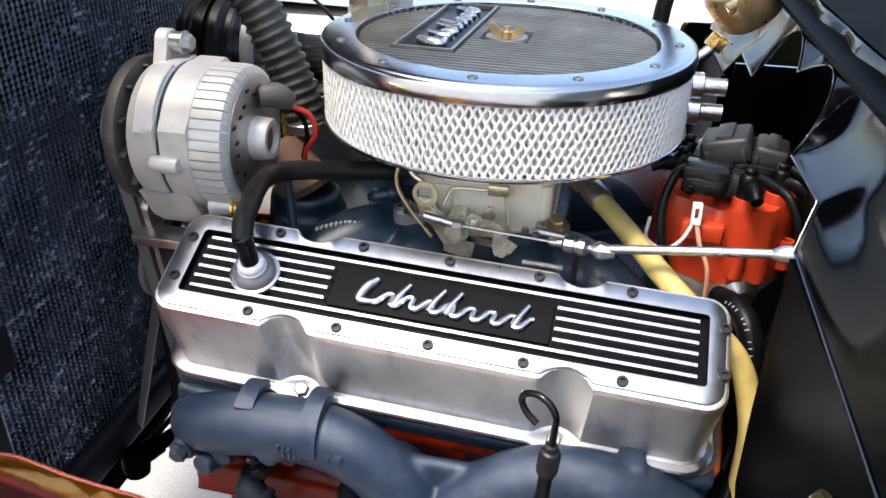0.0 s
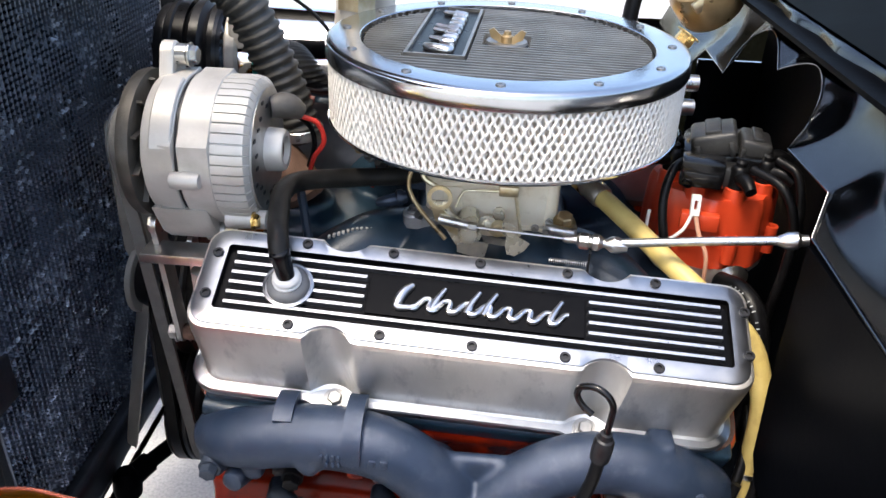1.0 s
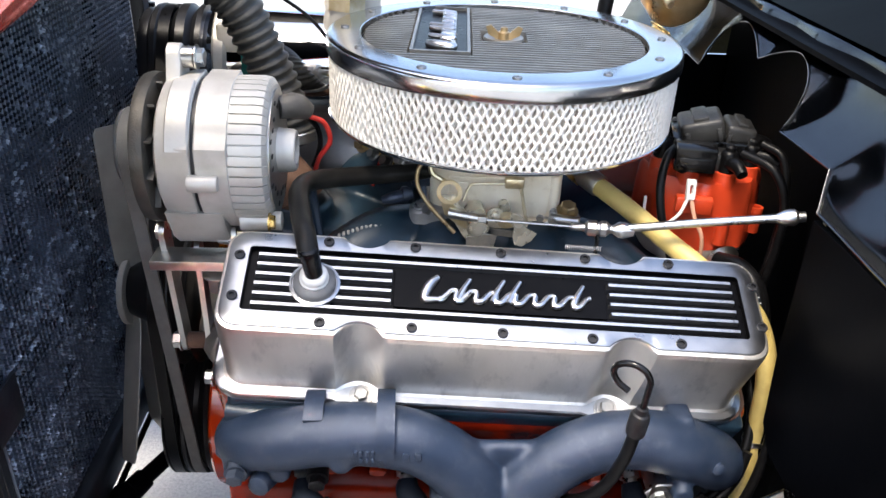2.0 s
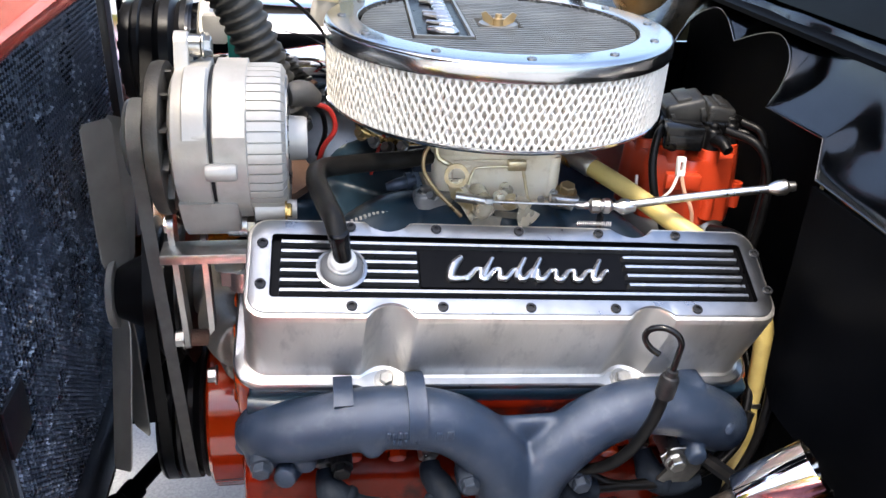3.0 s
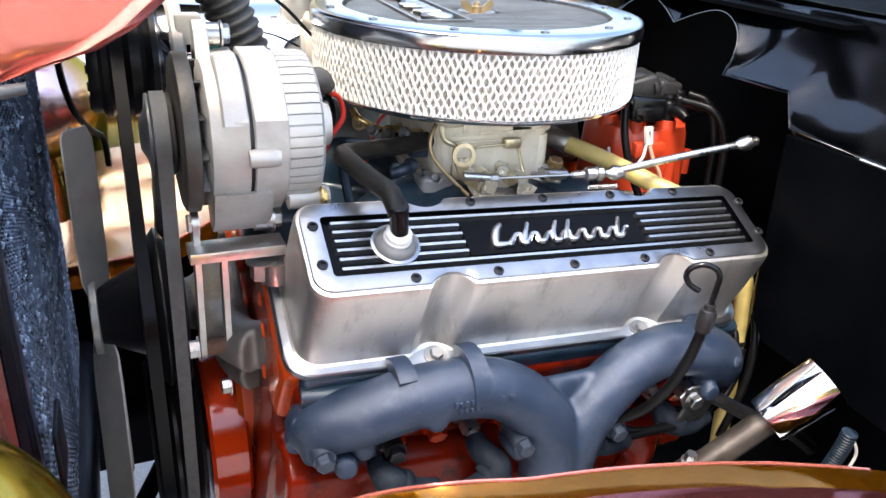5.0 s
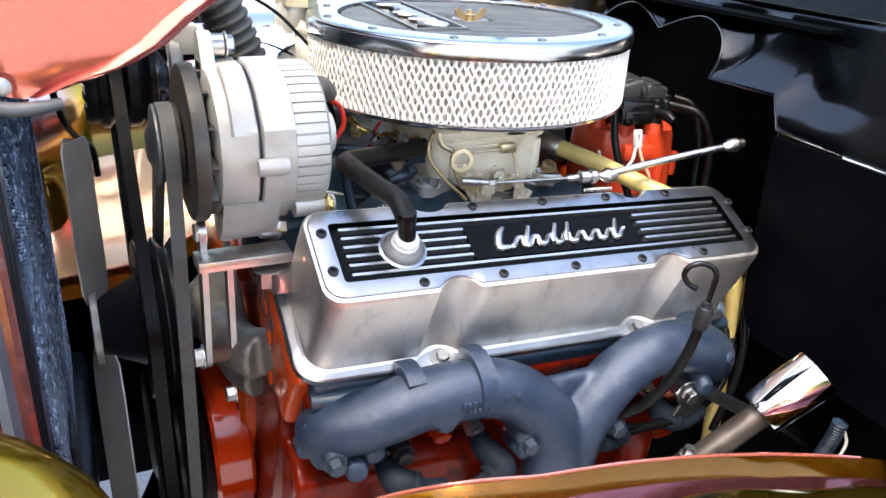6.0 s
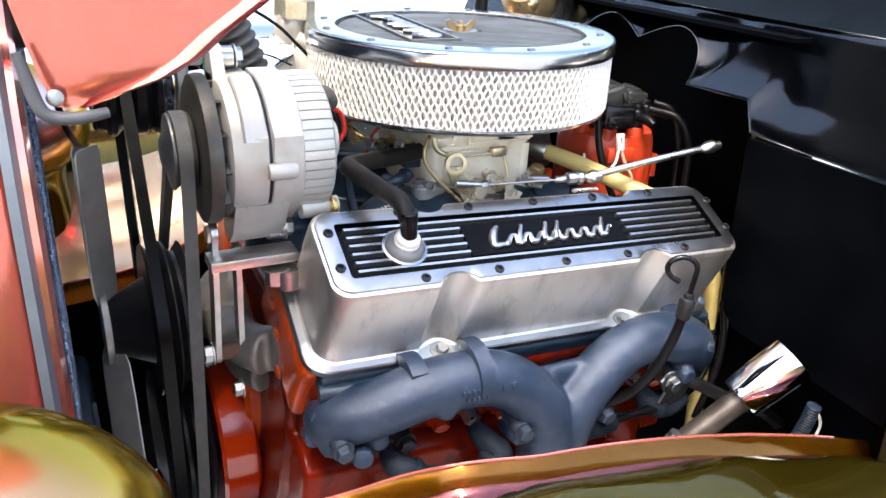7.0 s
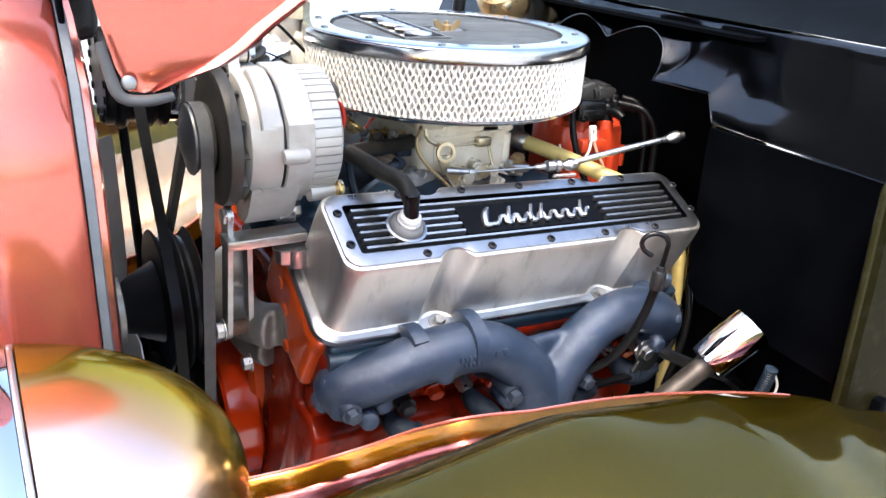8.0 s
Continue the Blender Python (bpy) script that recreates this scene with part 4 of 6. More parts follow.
            wv = math.cos(2 * math.pi * (z - z0) / 0.0150 + ph + 0.6 * math.sin(th0 * 5))
            th = th0 + sg * A * math.copysign(abs(wv) ** 0.8, wv)
            w = 0.00165
            for dr, dt in ((0.0, -w), (0.0018, -w * 0.6), (0.0018, w * 0.6), (0.0, w)):
                R = 0.1782 + dr + 0.0005 * sg * wv
                t2 = th + dt / R
                verts.append((cx + R * math.cos(t2), cy + R * math.sin(t2), z))
            if r:
                p = base + 4 * (r - 1)
                for q in range(3):
                    faces.append((p + q, p + q + 1, p + q + 5, p + q + 4))
    me = bpy.data.meshes.new("wire_mesh")
    me.from_pydata(verts, [], faces)
    me.materials.append(M_MESH)
    me.polygons.foreach_set("use_smooth", [True] * len(me.polygons))
    mesh = new("wire_mesh", me)
    mesh.parent, mesh.matrix_parent_inverse = elem, world_of(elem).inverted()
    tagged(mesh, "white expanded metal mesh", "", "", "stuff")
    # base dish
    bm = B()
    mb = Matrix.Translation((cx, cy, 0.0))
    lathe(bm, [(0.176, 0.9850), (0.1812, 0.9853), (0.1824, 0.9846), (0.1822, 0.9836), (0.1795, 0.9800), (0.172, 0.9768), (0.12, 0.9720), (0.075, 0.9700), (0.075, 0.976), (0.165, 0.9800)], mb, 96, True)
    part("base_dish", bm, M_CHROME, root, "chrome base dish")
    return root


air_cleaner()


def carburettor():
    cx, cy = 0.010, CL
    root = thing("carburettor", (cx, cy, 0.875), "tan-stained alloy four barrel carburettor with throttle linkage", "carburettor")
    m = Matrix.Translation((cx, cy, 0))
    bm = B()
    for z, hx, hy, r in ((0.878, 0.070, 0.085, 0.006),):
        prism(bm, rrect(hx, hy, r), m @ Matrix.Translation((0, 0, z)), 0.012, 0.001)
    part("throttle_plate", bm, M_CARB, root)
    bm = B()
    lp = lambda hx, hy, r, z: [m @ Vector((x, y, z)) for x, y in rrect(hx, hy, r)]
    loft(bm, [lp(0.064, 0.078, 0.012, 0.889), lp(0.068, 0.080, 0.016, 0.900), lp(0.069, 0.081, 0.016, 0.930), lp(0.068, 0.080, 0.014, 0.942)])
    box(bm, (cx - 0.040, cy - 0.080, 0.914), (0.020, 0.006, 0.034), None, 0.002)
    lathe(bm, [(0.008, 0.892), (0.008, 0.938)], Matrix.Translation((cx + 0.060, cy - 0.074, 0)), 16)
    part("main_body", bm, M_CARB, root)
    bm = B()
    loft(bm, [lp(0.071, 0.083, 0.014, 0.9425), lp(0.072, 0.084, 0.014, 0.9445), lp(0.072, 0.084, 0.014, 0.953), lp(0.066, 0.078, 0.02, 0.959), lp(0.062, 0.07, 0.03, 0.976)])
    box(bm, (cx - 0.03, cy - 0.078, 0.949), (0.022, 0.014, 0.014), None, 0.002)
    box(bm, (cx + 0.03, cy - 0.078, 0.949), (0.026, 0.012, 0.012), None, 0.002)
    part("air_horn", bm, M_CARB, root)
    for x in (-0.055, -0.02, 0.02, 0.055):
        bm = B()
        lathe(bm, [(0.004, 0.952), (0.004, 0.9548), (0.002, 0.955)], Matrix.Translation((cx + x, cy - 0.076, 0)), 12)
        part("cover_screw", bm, M_ZINC, root)
    # primary shaft boss and levers on the near side
    bm = B()
    m2 = axis((-0.012, 0.196, 0.899), (0, -1, 0))
    lathe(bm, [(0.011, 0.0), (0.011, 0.030), (0.0085, 0.034), (0.0085, 0.040), (0.006, 0.0405)], m2, 24)
    part("shaft_boss", bm, M_LEVER, root)
    bm = B()
    up = Matrix.Rotation(radians(90), 4, "X")
    plate = [(-0.052, 0.928), (-0.046, 0.912), (-0.037, 0.902), (-0.027, 0.886), (-0.022, 0.878), (-0.004, 0.880), (0.002, 0.892), (-0.003, 0.905), (-0.018, 0.907), (-0.031, 0.918), (-0.033, 0.928)]
    prism(bm, plate, Matrix.Translation((0, 0.1690, 0)) @ up, 0.0022, 0.0005)
    part("throttle_lever", bm, M_LEVER, root)
    bm = B()
    prism(bm, [(-0.022, 0.884), (-0.022, 0.875), (-0.006, 0.871), (0.006, 0.871), (0.009, 0.886), (-0.002, 0.888)], Matrix.Translation((0, 0.1640, 0)) @ up, 0.0018, 0.0004)
    part("stop_foot", bm, M_ZINC, root)
    bm = B()
    lathe(bm, [(0.0105, 0), (0.0105, 0.004), (0.0085, 0.005), (0.0085, 0.008), (0.0060, 0.009)], axis((-0.012, 0.168, 0.894), (0, -1, 0)), 24)
    part("lever_boss", bm, M_LEVER, root)
    bm = B()
    lathe(bm, [(0.0055, 0), (0.0045, 0.0012)], axis((-0.012, 0.159, 0.894), (0, -1, 0)), 16)
    part("boss_rivet", bm, M_RUSTY, root)
    for x, z, r in ((0.006, 0.907, 0.0085), (0.0175, 0.902, 0.0092)):
        bm = B()
        lathe(bm, [(r, 0), (r, 0.0016), (r * 0.55, 0.0020), (r * 0.5, 0.0050), (r * 0.3, 0.0056)], axis((x, 0.1675, z), (0.05, -1, 0)), 24)
        part("link_disc", bm, M_GOLDZINC if x > 0.01 else M_LEVER, root)
    bm = B()
    fan_l = [(0.022, 0.911), (0.030, 0.909), (0.036, 0.904), (0.038, 0.895), (0.050, 0.888), (0.045, 0.880), (0.036, 0.873), (0.028, 0.875), (0.025, 0.885), (0.026, 0.895), (0.020, 0.900)]
    prism(bm, fan_l, Matrix.Translation((0, 0.1660, 0)) @ up, 0.0018, 0.0004)
    part("kickdown_lever", bm, M_LEVER, root)
    bm = B()
    prism(bm, [(0.002, 0.890), (0.030, 0.886), (0.030, 0.879), (0.004, 0.882)], Matrix.Translation((0, 0.1740, 0)) @ up, 0.0018, 0.0004)
    part("cam_lever", bm, M_BOLT, root)
    bm = B()
    lathe(bm, [(0.0060, -0.010), (0.0060, 0.006), (0.0045, 0.0075)], axis((0.018, 0.190, 0.906), (0, -1, 0.1)), 18)
    part("idle_knob", bm, M_LEVER, root)
    # ring shaped spring eye of the return bracket
    bm = B()
    lathe(bm, [(0.0085, -0.0016), (0.0125, -0.0016), (0.0125, 0.0016), (0.0085, 0.0016)], axis((-0.041, 0.166, 0.932), (-0.1, -1, 0.1)), 28, True)
    prism(bm, [(-0.008, -0.011), (0.004, -0.013), (0.016, -0.026), (0.026, -0.034), (0.024, -0.042), (0.010, -0.036), (-0.004, -0.024)], Matrix.Translation((-0.041, 0.1675, 0.932)) @ Matrix.Rotation(radians(90), 4, "X"), 0.0026)
    tube(bm, [(-0.045, 0.178, 0.938), (-0.058, 0.180, 0.946), (-0.060, 0.184, 0.958)], 0.0028, 8)
    tube(bm, [(-0.036, 0.178, 0.918), (-0.028, 0.177, 0.905), (-0.024, 0.176, 0.895)], 0.004, 8)
    part("spring_eye", bm, M_GOLDZINC, root, "yellow zinc bracket with a round eye")
    bm = B()
    tube(bm, [(0.032, 0.186, 0.934), (0.034, 0.185, 0.925), (0.038, 0.180, 0.905), (0.040, 0.172, 0.896), (0.036, 0.168, 0.893)], 0.0018, 8)
    part("pump_rod", bm, M_GOLDZINC, root)
    bm = B()
    box(bm, (0.026, 0.188, 0.934), (0.020, 0.010, 0.011), None, 0.002)
    part("pump_arm", bm, M_GOLDZINC, root)
    bm = B()
    tube(bm, [(0.020, 0.1865, 0.933), (-0.014, 0.1865, 0.932), (-0.021, 0.184, 0.928), (-0.026, 0.180, 0.916)], 0.0015, 8)
    part("pump_link", bm, M_GOLDZINC, root)
    bm = B()
    hexbolt(bm, (0.084, 0.190, 0.902), (0, -0.35, 1), 0.0085, 0.010)
    part("mount_nut", bm, M_CANISTER, root)
    bm = B()
    box(bm, (0.082, 0.192, 0.894), (0.030, 0.024, 0.012), Matrix(), 0.002)
    tube(bm, [(0.064, 0.180, 0.899), (0.093, 0.178, 0.896)], [0.0055, 0.005], 12, smooth=False)
    part("mount_clamp", bm, M_ZINC, root)
    for x, y, z in ((0.069, 0.186, 0.903), (0.055, 0.183, 0.897), (0.066, 0.174, 0.899)):
        bm = B()
        hexbolt(bm, (x, y, z), (-0.3, -1, 0.1), 0.0034, 0.005, 1.2)
        part("clamp_bolt", bm, M_BOLT, root)
    bm = B()
    tube(bm, [(0.060, 0.20, 0.884), (0.082, 0.195, 0.886), (0.094, 0.190, 0.882)], [0.007, 0.006, 0.003], 10)
    part("idle_screw", bm, M_ZINC, root)
    # choke gear, brackets and screws between the body and the stud boss
    bm = B()
    tube(bm, [(-0.078, 0.206, 0.912), (-0.096, 0.200, 0.909), (-0.108, 0.200, 0.906)], [0.006, 0.0065, 0.004], 12)
    lathe(bm, [(0.0085, 0), (0.0085, 0.006), (0.006, 0.007)], axis((-0.082, 0.205, 0.911), (-1, -0.2, 0)), 16)
    part("vacuum_stub", bm, M_IRONBOLT, root)
    for k, (x, y, z, r, mt) in enumerate(((-0.104, 0.222, 0.940, 0.0058, M_PIPE), (-0.090, 0.210, 0.946, 0.0050, M_BOLT), (-0.118, 0.230, 0.944, 0.0050, M_BOLT), (-0.060, 0.188, 0.900, 0.0050, M_BOLT), (-0.130, 0.240, 0.950, 0.0060, M_CANISTER))):
        bm = B()
        hexbolt(bm, (x, y, z), (-0.5, -0.6, 0.5), r, r * 1.6, 1.3, 0.3 + k)
        part("linkage_bolt", bm, mt, root)
    bm = B()
    tube(bm, [(-0.064, 0.188, 0.960), (-0.072, 0.182, 0.948), (-0.072, 0.178, 0.932), (-0.060, 0.172, 0.914), (-0.042, 0.166, 0.896), (-0.034, 0.164, 0.888)], 0.0022, 10)
    part("choke_link", bm, M_CANISTER, root, "bent yellow zinc choke link")
    bm = B()
    lathe(bm, [(0.009, 0), (0.009, 0.010), (0.007, 0.012)], axis((0.074, 0.186, 0.862), (0, 0, 1)), 18)
    lathe(bm, [(0.0085, 0), (0.0085, 0.030)], axis((0.074, 0.186, 0.845), (0, 0, 1)), 18)
    part("rear_stud", bm, M_ZINC, root)
    # casting lines of the body
    for z, xa, xb in ((0.9445, -0.050, 0.055), (0.936, -0.050, 0.030)):
        bm = B()
        box(bm, (cx + (xa + xb) / 2, cy - 0.0838, z), (xb - xa, 0.0022, 0.0030), None, 0.0008)
        part("casting_rib", bm, M_CARB, root)
    # fuel inlet and choke gear on the forward side
    bm = B()
    box(bm, (-0.066, 0.232, 0.922), (0.026, 0.026, 0.018), Matrix(), 0.004)
    tube(bm, [(-0.06, 0.235, 0.932), (-0.085, 0.225, 0.934), (-0.105, 0.215, 0.925)], 0.0065, 12)
    part("fuel_inlet", bm, M_IRONBOLT, root)
    bm = B()
    tube(bm, [(-0.05, 0.24, 0.935), (-0.10, 0.24, 0.940), (-0.13, 0.235, 0.955), (-0.135, 0.25, 0.962)], 0.004, 10)
    hexbolt(bm, (-0.085, 0.24, 0.937), (-1, 0, 0.1), 0.009, 0.018)
    part("fuel_line", bm, M_BRASS, root)
    bm = B()
    lathe(bm, [(0.026, 0), (0.028, 0.006), (0.026, 0.02), (0.012, 0.022)], axis((0.02, CL + 0.085, 0.92), (0, 1, 0)), 24)
    part("choke_housing", bm, M_PLASTIC, root)
    return root


carburettor()


def throttle_cable():
    root = thing("throttle_cable", (0.1, 0.142, 0.905), "braided stainless throttle cable with clear ferrules", "cable")
    a, b, c = Vector((0.0, 0.158, 0.906)), Vector((0.1, 0.141, 0.908)), Vector((0.270, 0.1055, 0.940))
    bm = B()
    tube(bm, [a + Vector((-0.03, 0.004, 0.0)), a, b], 0.0014, 8)
    part("inner_wire", bm, M_STEEL, root)
    bm = B()
    tube(bm, [a + Vector((-0.041, 0.006, 0.004)), a + Vector((-0.012, 0.001, 0.001))], [0.0050, 0.0045], 14, smooth=False)
    hexbolt(bm, a + Vector((-0.012, 0.001, 0.001)), b - a, 0.0048, 0.009, 0)
    part("clevis", bm, M_ZINC, root)
    bm = B()
    d = (b - a).normalized()
    lathe(bm, [(0.003, -0.021), (0.0042, -0.019), (0.0042, -0.008), (0.0078, -0.005), (0.0082, 0.003), (0.0062, 0.0045), (0.0062, 0.0060), (0.0082, 0.0075), (0.0082, 0.013), (0.0042, 0.017), (0.0042, 0.019), (0.0082, 0.025), (0.0082, 0.030), (0.0052, 0.040)], axis(b, d), 9)
    part("adjuster", bm, M_FIN, root, "silver threaded cable adjuster")
    bm = B()
    tube(bm, [b + d * 0.02, (0.15, 0.1305, 0.9155), (0.21, 0.1175, 0.9285), c], 0.0042, 12)
    part("braided_sleeve", bm, M_ZINC, root)
    bm = B()
    e = (c - Vector((0.21, 0.1175, 0.9285))).normalized()
    lathe(bm, [(0.004, -0.004), (0.0048, -0.002), (0.0078, 0.005), (0.0080, 0.013), (0.0052, 0.016), (0.005, 0.022)], axis(c - e * 0.004, e), 16)
    part("end_ferrule", bm, M_FIN, root)
    # bracket that holds the adjuster to the manifold
    bm = B()
    prism(bm, [(-0.012, 0), (0.012, 0), (0.007, -0.05), (-0.007, -0.05)], Matrix.Translation((0.105, 0.140, 0.902)) @ Matrix.Rotation(radians(80), 4, "Z") @ Matrix.Rotation(radians(90), 4, "X"), 0.002)
    part("bracket", bm, M_BOLTBLACK, root)
    return root


throttle_cable()


def return_spring():
    root = thing("return_spring", (0.08, 0.09, 0.90), "small steel coil return spring beside the valve cover", "spring")
    bm = B()
    p, q = CV(0.060, 0.0555, -0.004), CV(0.094, 0.0555, -0.004)
    pts = []
    for k in range(18 * 8):
        f = k / (18 * 8 - 1)
        a = 2 * math.pi * k / 8
        pts.append(p.lerp(q, f) + 0.0022 * math.cos(a) * CN + 0.0022 * math.sin(a) * CO)
    tube(bm, pts, 0.00035, 5, smooth=False)
    part("coil", bm, M_ZINC, root)


return_spring()


M_PUMPZ = surf("dull_alloy_boss", (0.26, 0.26, 0.26), (0.36, 0.36, 0.35), 60, 0.45, 0.6, 0.2, 500)


def intake():
    root = thing("intake_manifold", (0.0, CL, 0.80), "dark blue-grey painted intake manifold with raised runners", "intake manifold")
    bm = B()
    box(bm, (0, CL, 0.812), (0.46, 0.27, 0.05), E3, 0.008)
    box(bm, (0.01, CL, 0.862), (0.17, 0.19, 0.036), None, 0.01)
    for s in (-1, 1):
        for x0, x1 in ((-0.055, -0.155), (-0.03, -0.055), (0.05, 0.06), (0.07, 0.165)):
            pts = [EV(x0, CL + s * 0.05, 0.850), EV((x0 + x1) / 2, CL + s * 0.085, 0.856), EV(x1, CL + s * 0.125, 0.832), EV(x1, CL + s * 0.165, 0.806)]
            tube(bm, pts, [0.034, 0.036, 0.034, 0.034], 16)
    tube(bm, [EV(-0.205, CL, 0.80), EV(-0.205, CL, 0.86)], [0.045, 0.04], 20)
    ob = part("body", bm, M_INTAKE, root)
    cast(ob, 0.004, 8)
    # carburettor stud boss
    bm = B()
    lathe(bm, [(0.014, 0.84), (0.013, 0.886)], Matrix.Translation((-0.061, 0.198, 0)), 24)
    part("stud_post", bm, M_INTAKE, root)
    bm = B()
    prism(bm, rrect(0.021, 0.014, 0.011), Matrix.Translation((-0.059, 0.197, 0.887)), 0.014, 0.002)
    part("stud_boss", bm, M_PUMPZ, root)
    bm = B()
    hexbolt(bm, (-0.068, 0.198, 0.901), (0, 0, 1), 0.0065, 0.006)
    part("stud_bolt", bm, M_ZINC, root)
    # cast lettering too worn to read, as short raised bars
    rng = random.Random(11)
    for k in range(18):
        bm = B()
        f = k / 17
        p = EV(-0.150 + 0.075 * f, CL - 0.118 + 0.026 * f, 0.874 + 0.008 * math.sin(math.pi * f) + 0.002)
        box(bm, (0, 0, 0), (0.0026, 0.0045 + rng.uniform(-0.001, 0.0015), 0.003), Matrix.Translation(p) @ Matrix.Rotation(rng.uniform(-0.4, 0.4), 4, "Z"), 0.0005)
        part("cast_bar", bm, M_CASTALU, root)
    for x, y in ((-0.215, -0.12), (-0.12, -0.142), (0.0, -0.142), (0.12, -0.142), (0.21, -0.12)):
        bm = B()
        hexbolt(bm, EV(x, CL + y, 0.838), (0, -0.3, 1), 0.0075, 0.008)
        part("manifold_bolt", bm, M_BOLTBLACK, root)
    bm = B()
    lathe(bm, [(0.034, 0), (0.036, 0.008), (0.030, 0.016), (0.024, 0.05), (0.020, 0.06)], axis(EV(-0.205, CL, 0.86), (-0.5, 0, 1)), 24)
    part("thermostat_housing", bm, M_RUSTY, root, "rust brown thermostat housing")
    return root


intake()


def head_and_block():
    root = thing("engine_block", (0, CL, 0.42), "engine block and heads in glossy orange-red paint", "engine")
    bm = B()
    box(bm, (0.0, 0.018, -0.150), (0.51, 0.150, 0.088), C3, 0.008)
    ob = part("cylinder_head", bm, M_ORANGE, root)
    cast(ob, 0.005, 4)
    # Lower face split off so its colour can carry the shade under the manifold.
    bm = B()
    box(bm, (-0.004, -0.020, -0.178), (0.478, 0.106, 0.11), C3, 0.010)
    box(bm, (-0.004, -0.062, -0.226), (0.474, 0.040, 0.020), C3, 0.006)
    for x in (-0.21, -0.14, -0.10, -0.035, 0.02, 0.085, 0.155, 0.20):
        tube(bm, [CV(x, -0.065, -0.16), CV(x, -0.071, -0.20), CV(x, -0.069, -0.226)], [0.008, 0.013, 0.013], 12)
    ob = part("plug_face", bm, M_GRIMYSHADE, root, "oily orange lower face of the head with painted shade")
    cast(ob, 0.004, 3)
    m2 = Matrix.Translation((0, 2 * CL, 0)) @ Matrix.Diagonal((1, -1, 1, 1)) @ C3
    bm = B()
    box(bm, (0.0, 0.018, -0.150), (0.51, 0.150, 0.088), m2, 0.008)
    part("cylinder_head", bm, M_ORANGE, root)
    bm = B()
    box(bm, (0.0, 0.06, -0.06), (0.50, 0.11, 0.10), m2, 0.02)
    part("far_rocker_cover", bm, M_POLISH, root)
    bm = B()
    box(bm, (0.004, -0.046, -0.122), (0.488, 0.046, 0.030), C3, 0.006, 3)
    part("head_rail", bm, M_INTAKE, root, "dark upper edge of the head")
    bm = B()
    tube(bm, [CV(-0.24, -0.070, -0.125), CV(-0.19, -0.074, -0.122), CV(-0.10, -0.070, -0.122)], [0.010, 0.011, 0.009], 12)
    part("water_jacket_tube", bm, M_INTAKE, root)
    # dark gasket line under the cover
    bm = B()
    lv = lambda pts, n: [CV(u, v, n) for u, v in pts]
    g = cover_outline(0.250, 0.064, 0.025, 0.0)
    loft(bm, [lv(g, -0.1037), lv(g, -0.1060)])
    part("gasket", bm, M_RUSTY, root)
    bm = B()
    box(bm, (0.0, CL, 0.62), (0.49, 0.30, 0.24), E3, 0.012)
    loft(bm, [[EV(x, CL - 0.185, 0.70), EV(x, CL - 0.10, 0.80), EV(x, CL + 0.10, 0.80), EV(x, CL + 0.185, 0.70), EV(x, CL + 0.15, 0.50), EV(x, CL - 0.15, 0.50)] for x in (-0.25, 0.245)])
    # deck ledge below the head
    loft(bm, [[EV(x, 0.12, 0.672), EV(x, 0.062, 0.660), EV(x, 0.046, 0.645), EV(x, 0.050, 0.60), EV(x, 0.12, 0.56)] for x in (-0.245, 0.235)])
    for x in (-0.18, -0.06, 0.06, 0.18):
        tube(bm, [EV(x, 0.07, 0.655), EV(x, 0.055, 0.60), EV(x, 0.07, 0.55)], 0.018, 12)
    ob = part("block", bm, M_GRIMYSHADE, root)
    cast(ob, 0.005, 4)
    bm = B()
    box(bm, (0.0, CL, 0.44), (0.47, 0.22, 0.14), E3, 0.02)
    part("oil_pan", bm, M_BLACKDULL, root)
    # timing cover, front face ribs
    bm = B()
    prism(bm, [(0.10 * math.cos(a) * (0.8 if k % 2 else 0.84), 0.64 + 0.13 * math.sin(a)) for k, a in enumerate([2 * math.pi * k / 28 for k in range(28)])],
          Matrix.Translation((-0.25, CL, 0)) @ Matrix.Rotation(radians(-90), 4, "Y") @ Matrix.Rotation(radians(-90), 4, "Z"), 0.03, 0.006)
    part("timing_cover", bm, M_ORANGE, root)
    for y, z in ((0.135, 0.80), (0.118, 0.775), (0.110, 0.735)):
        bm = B()
        lathe(bm, [(0.008, 0), (0.006, 0.002)], axis(EV(-0.2562, y, z), (-1, 0, 0)), 14)
        part("front_boss", bm, M_ORANGE, root)
    # head bolts along the lower edge
    for x in (-0.205, -0.142, -0.098, -0.020, 0.030, 0.092, 0.124, 0.195):
        bm = B()
        lathe(bm, [(0.0145, -0.004), (0.0140, 0.001), (0.0, 0.0012)], axis(CV(x, -0.084, -0.196), CO), 18)
        hexbolt(bm, CV(x, -0.088, -0.196), CO, 0.0098, 0.012)
        part("head_bolt", bm, M_REDPULLEY, root)
    return root


head_and_block()


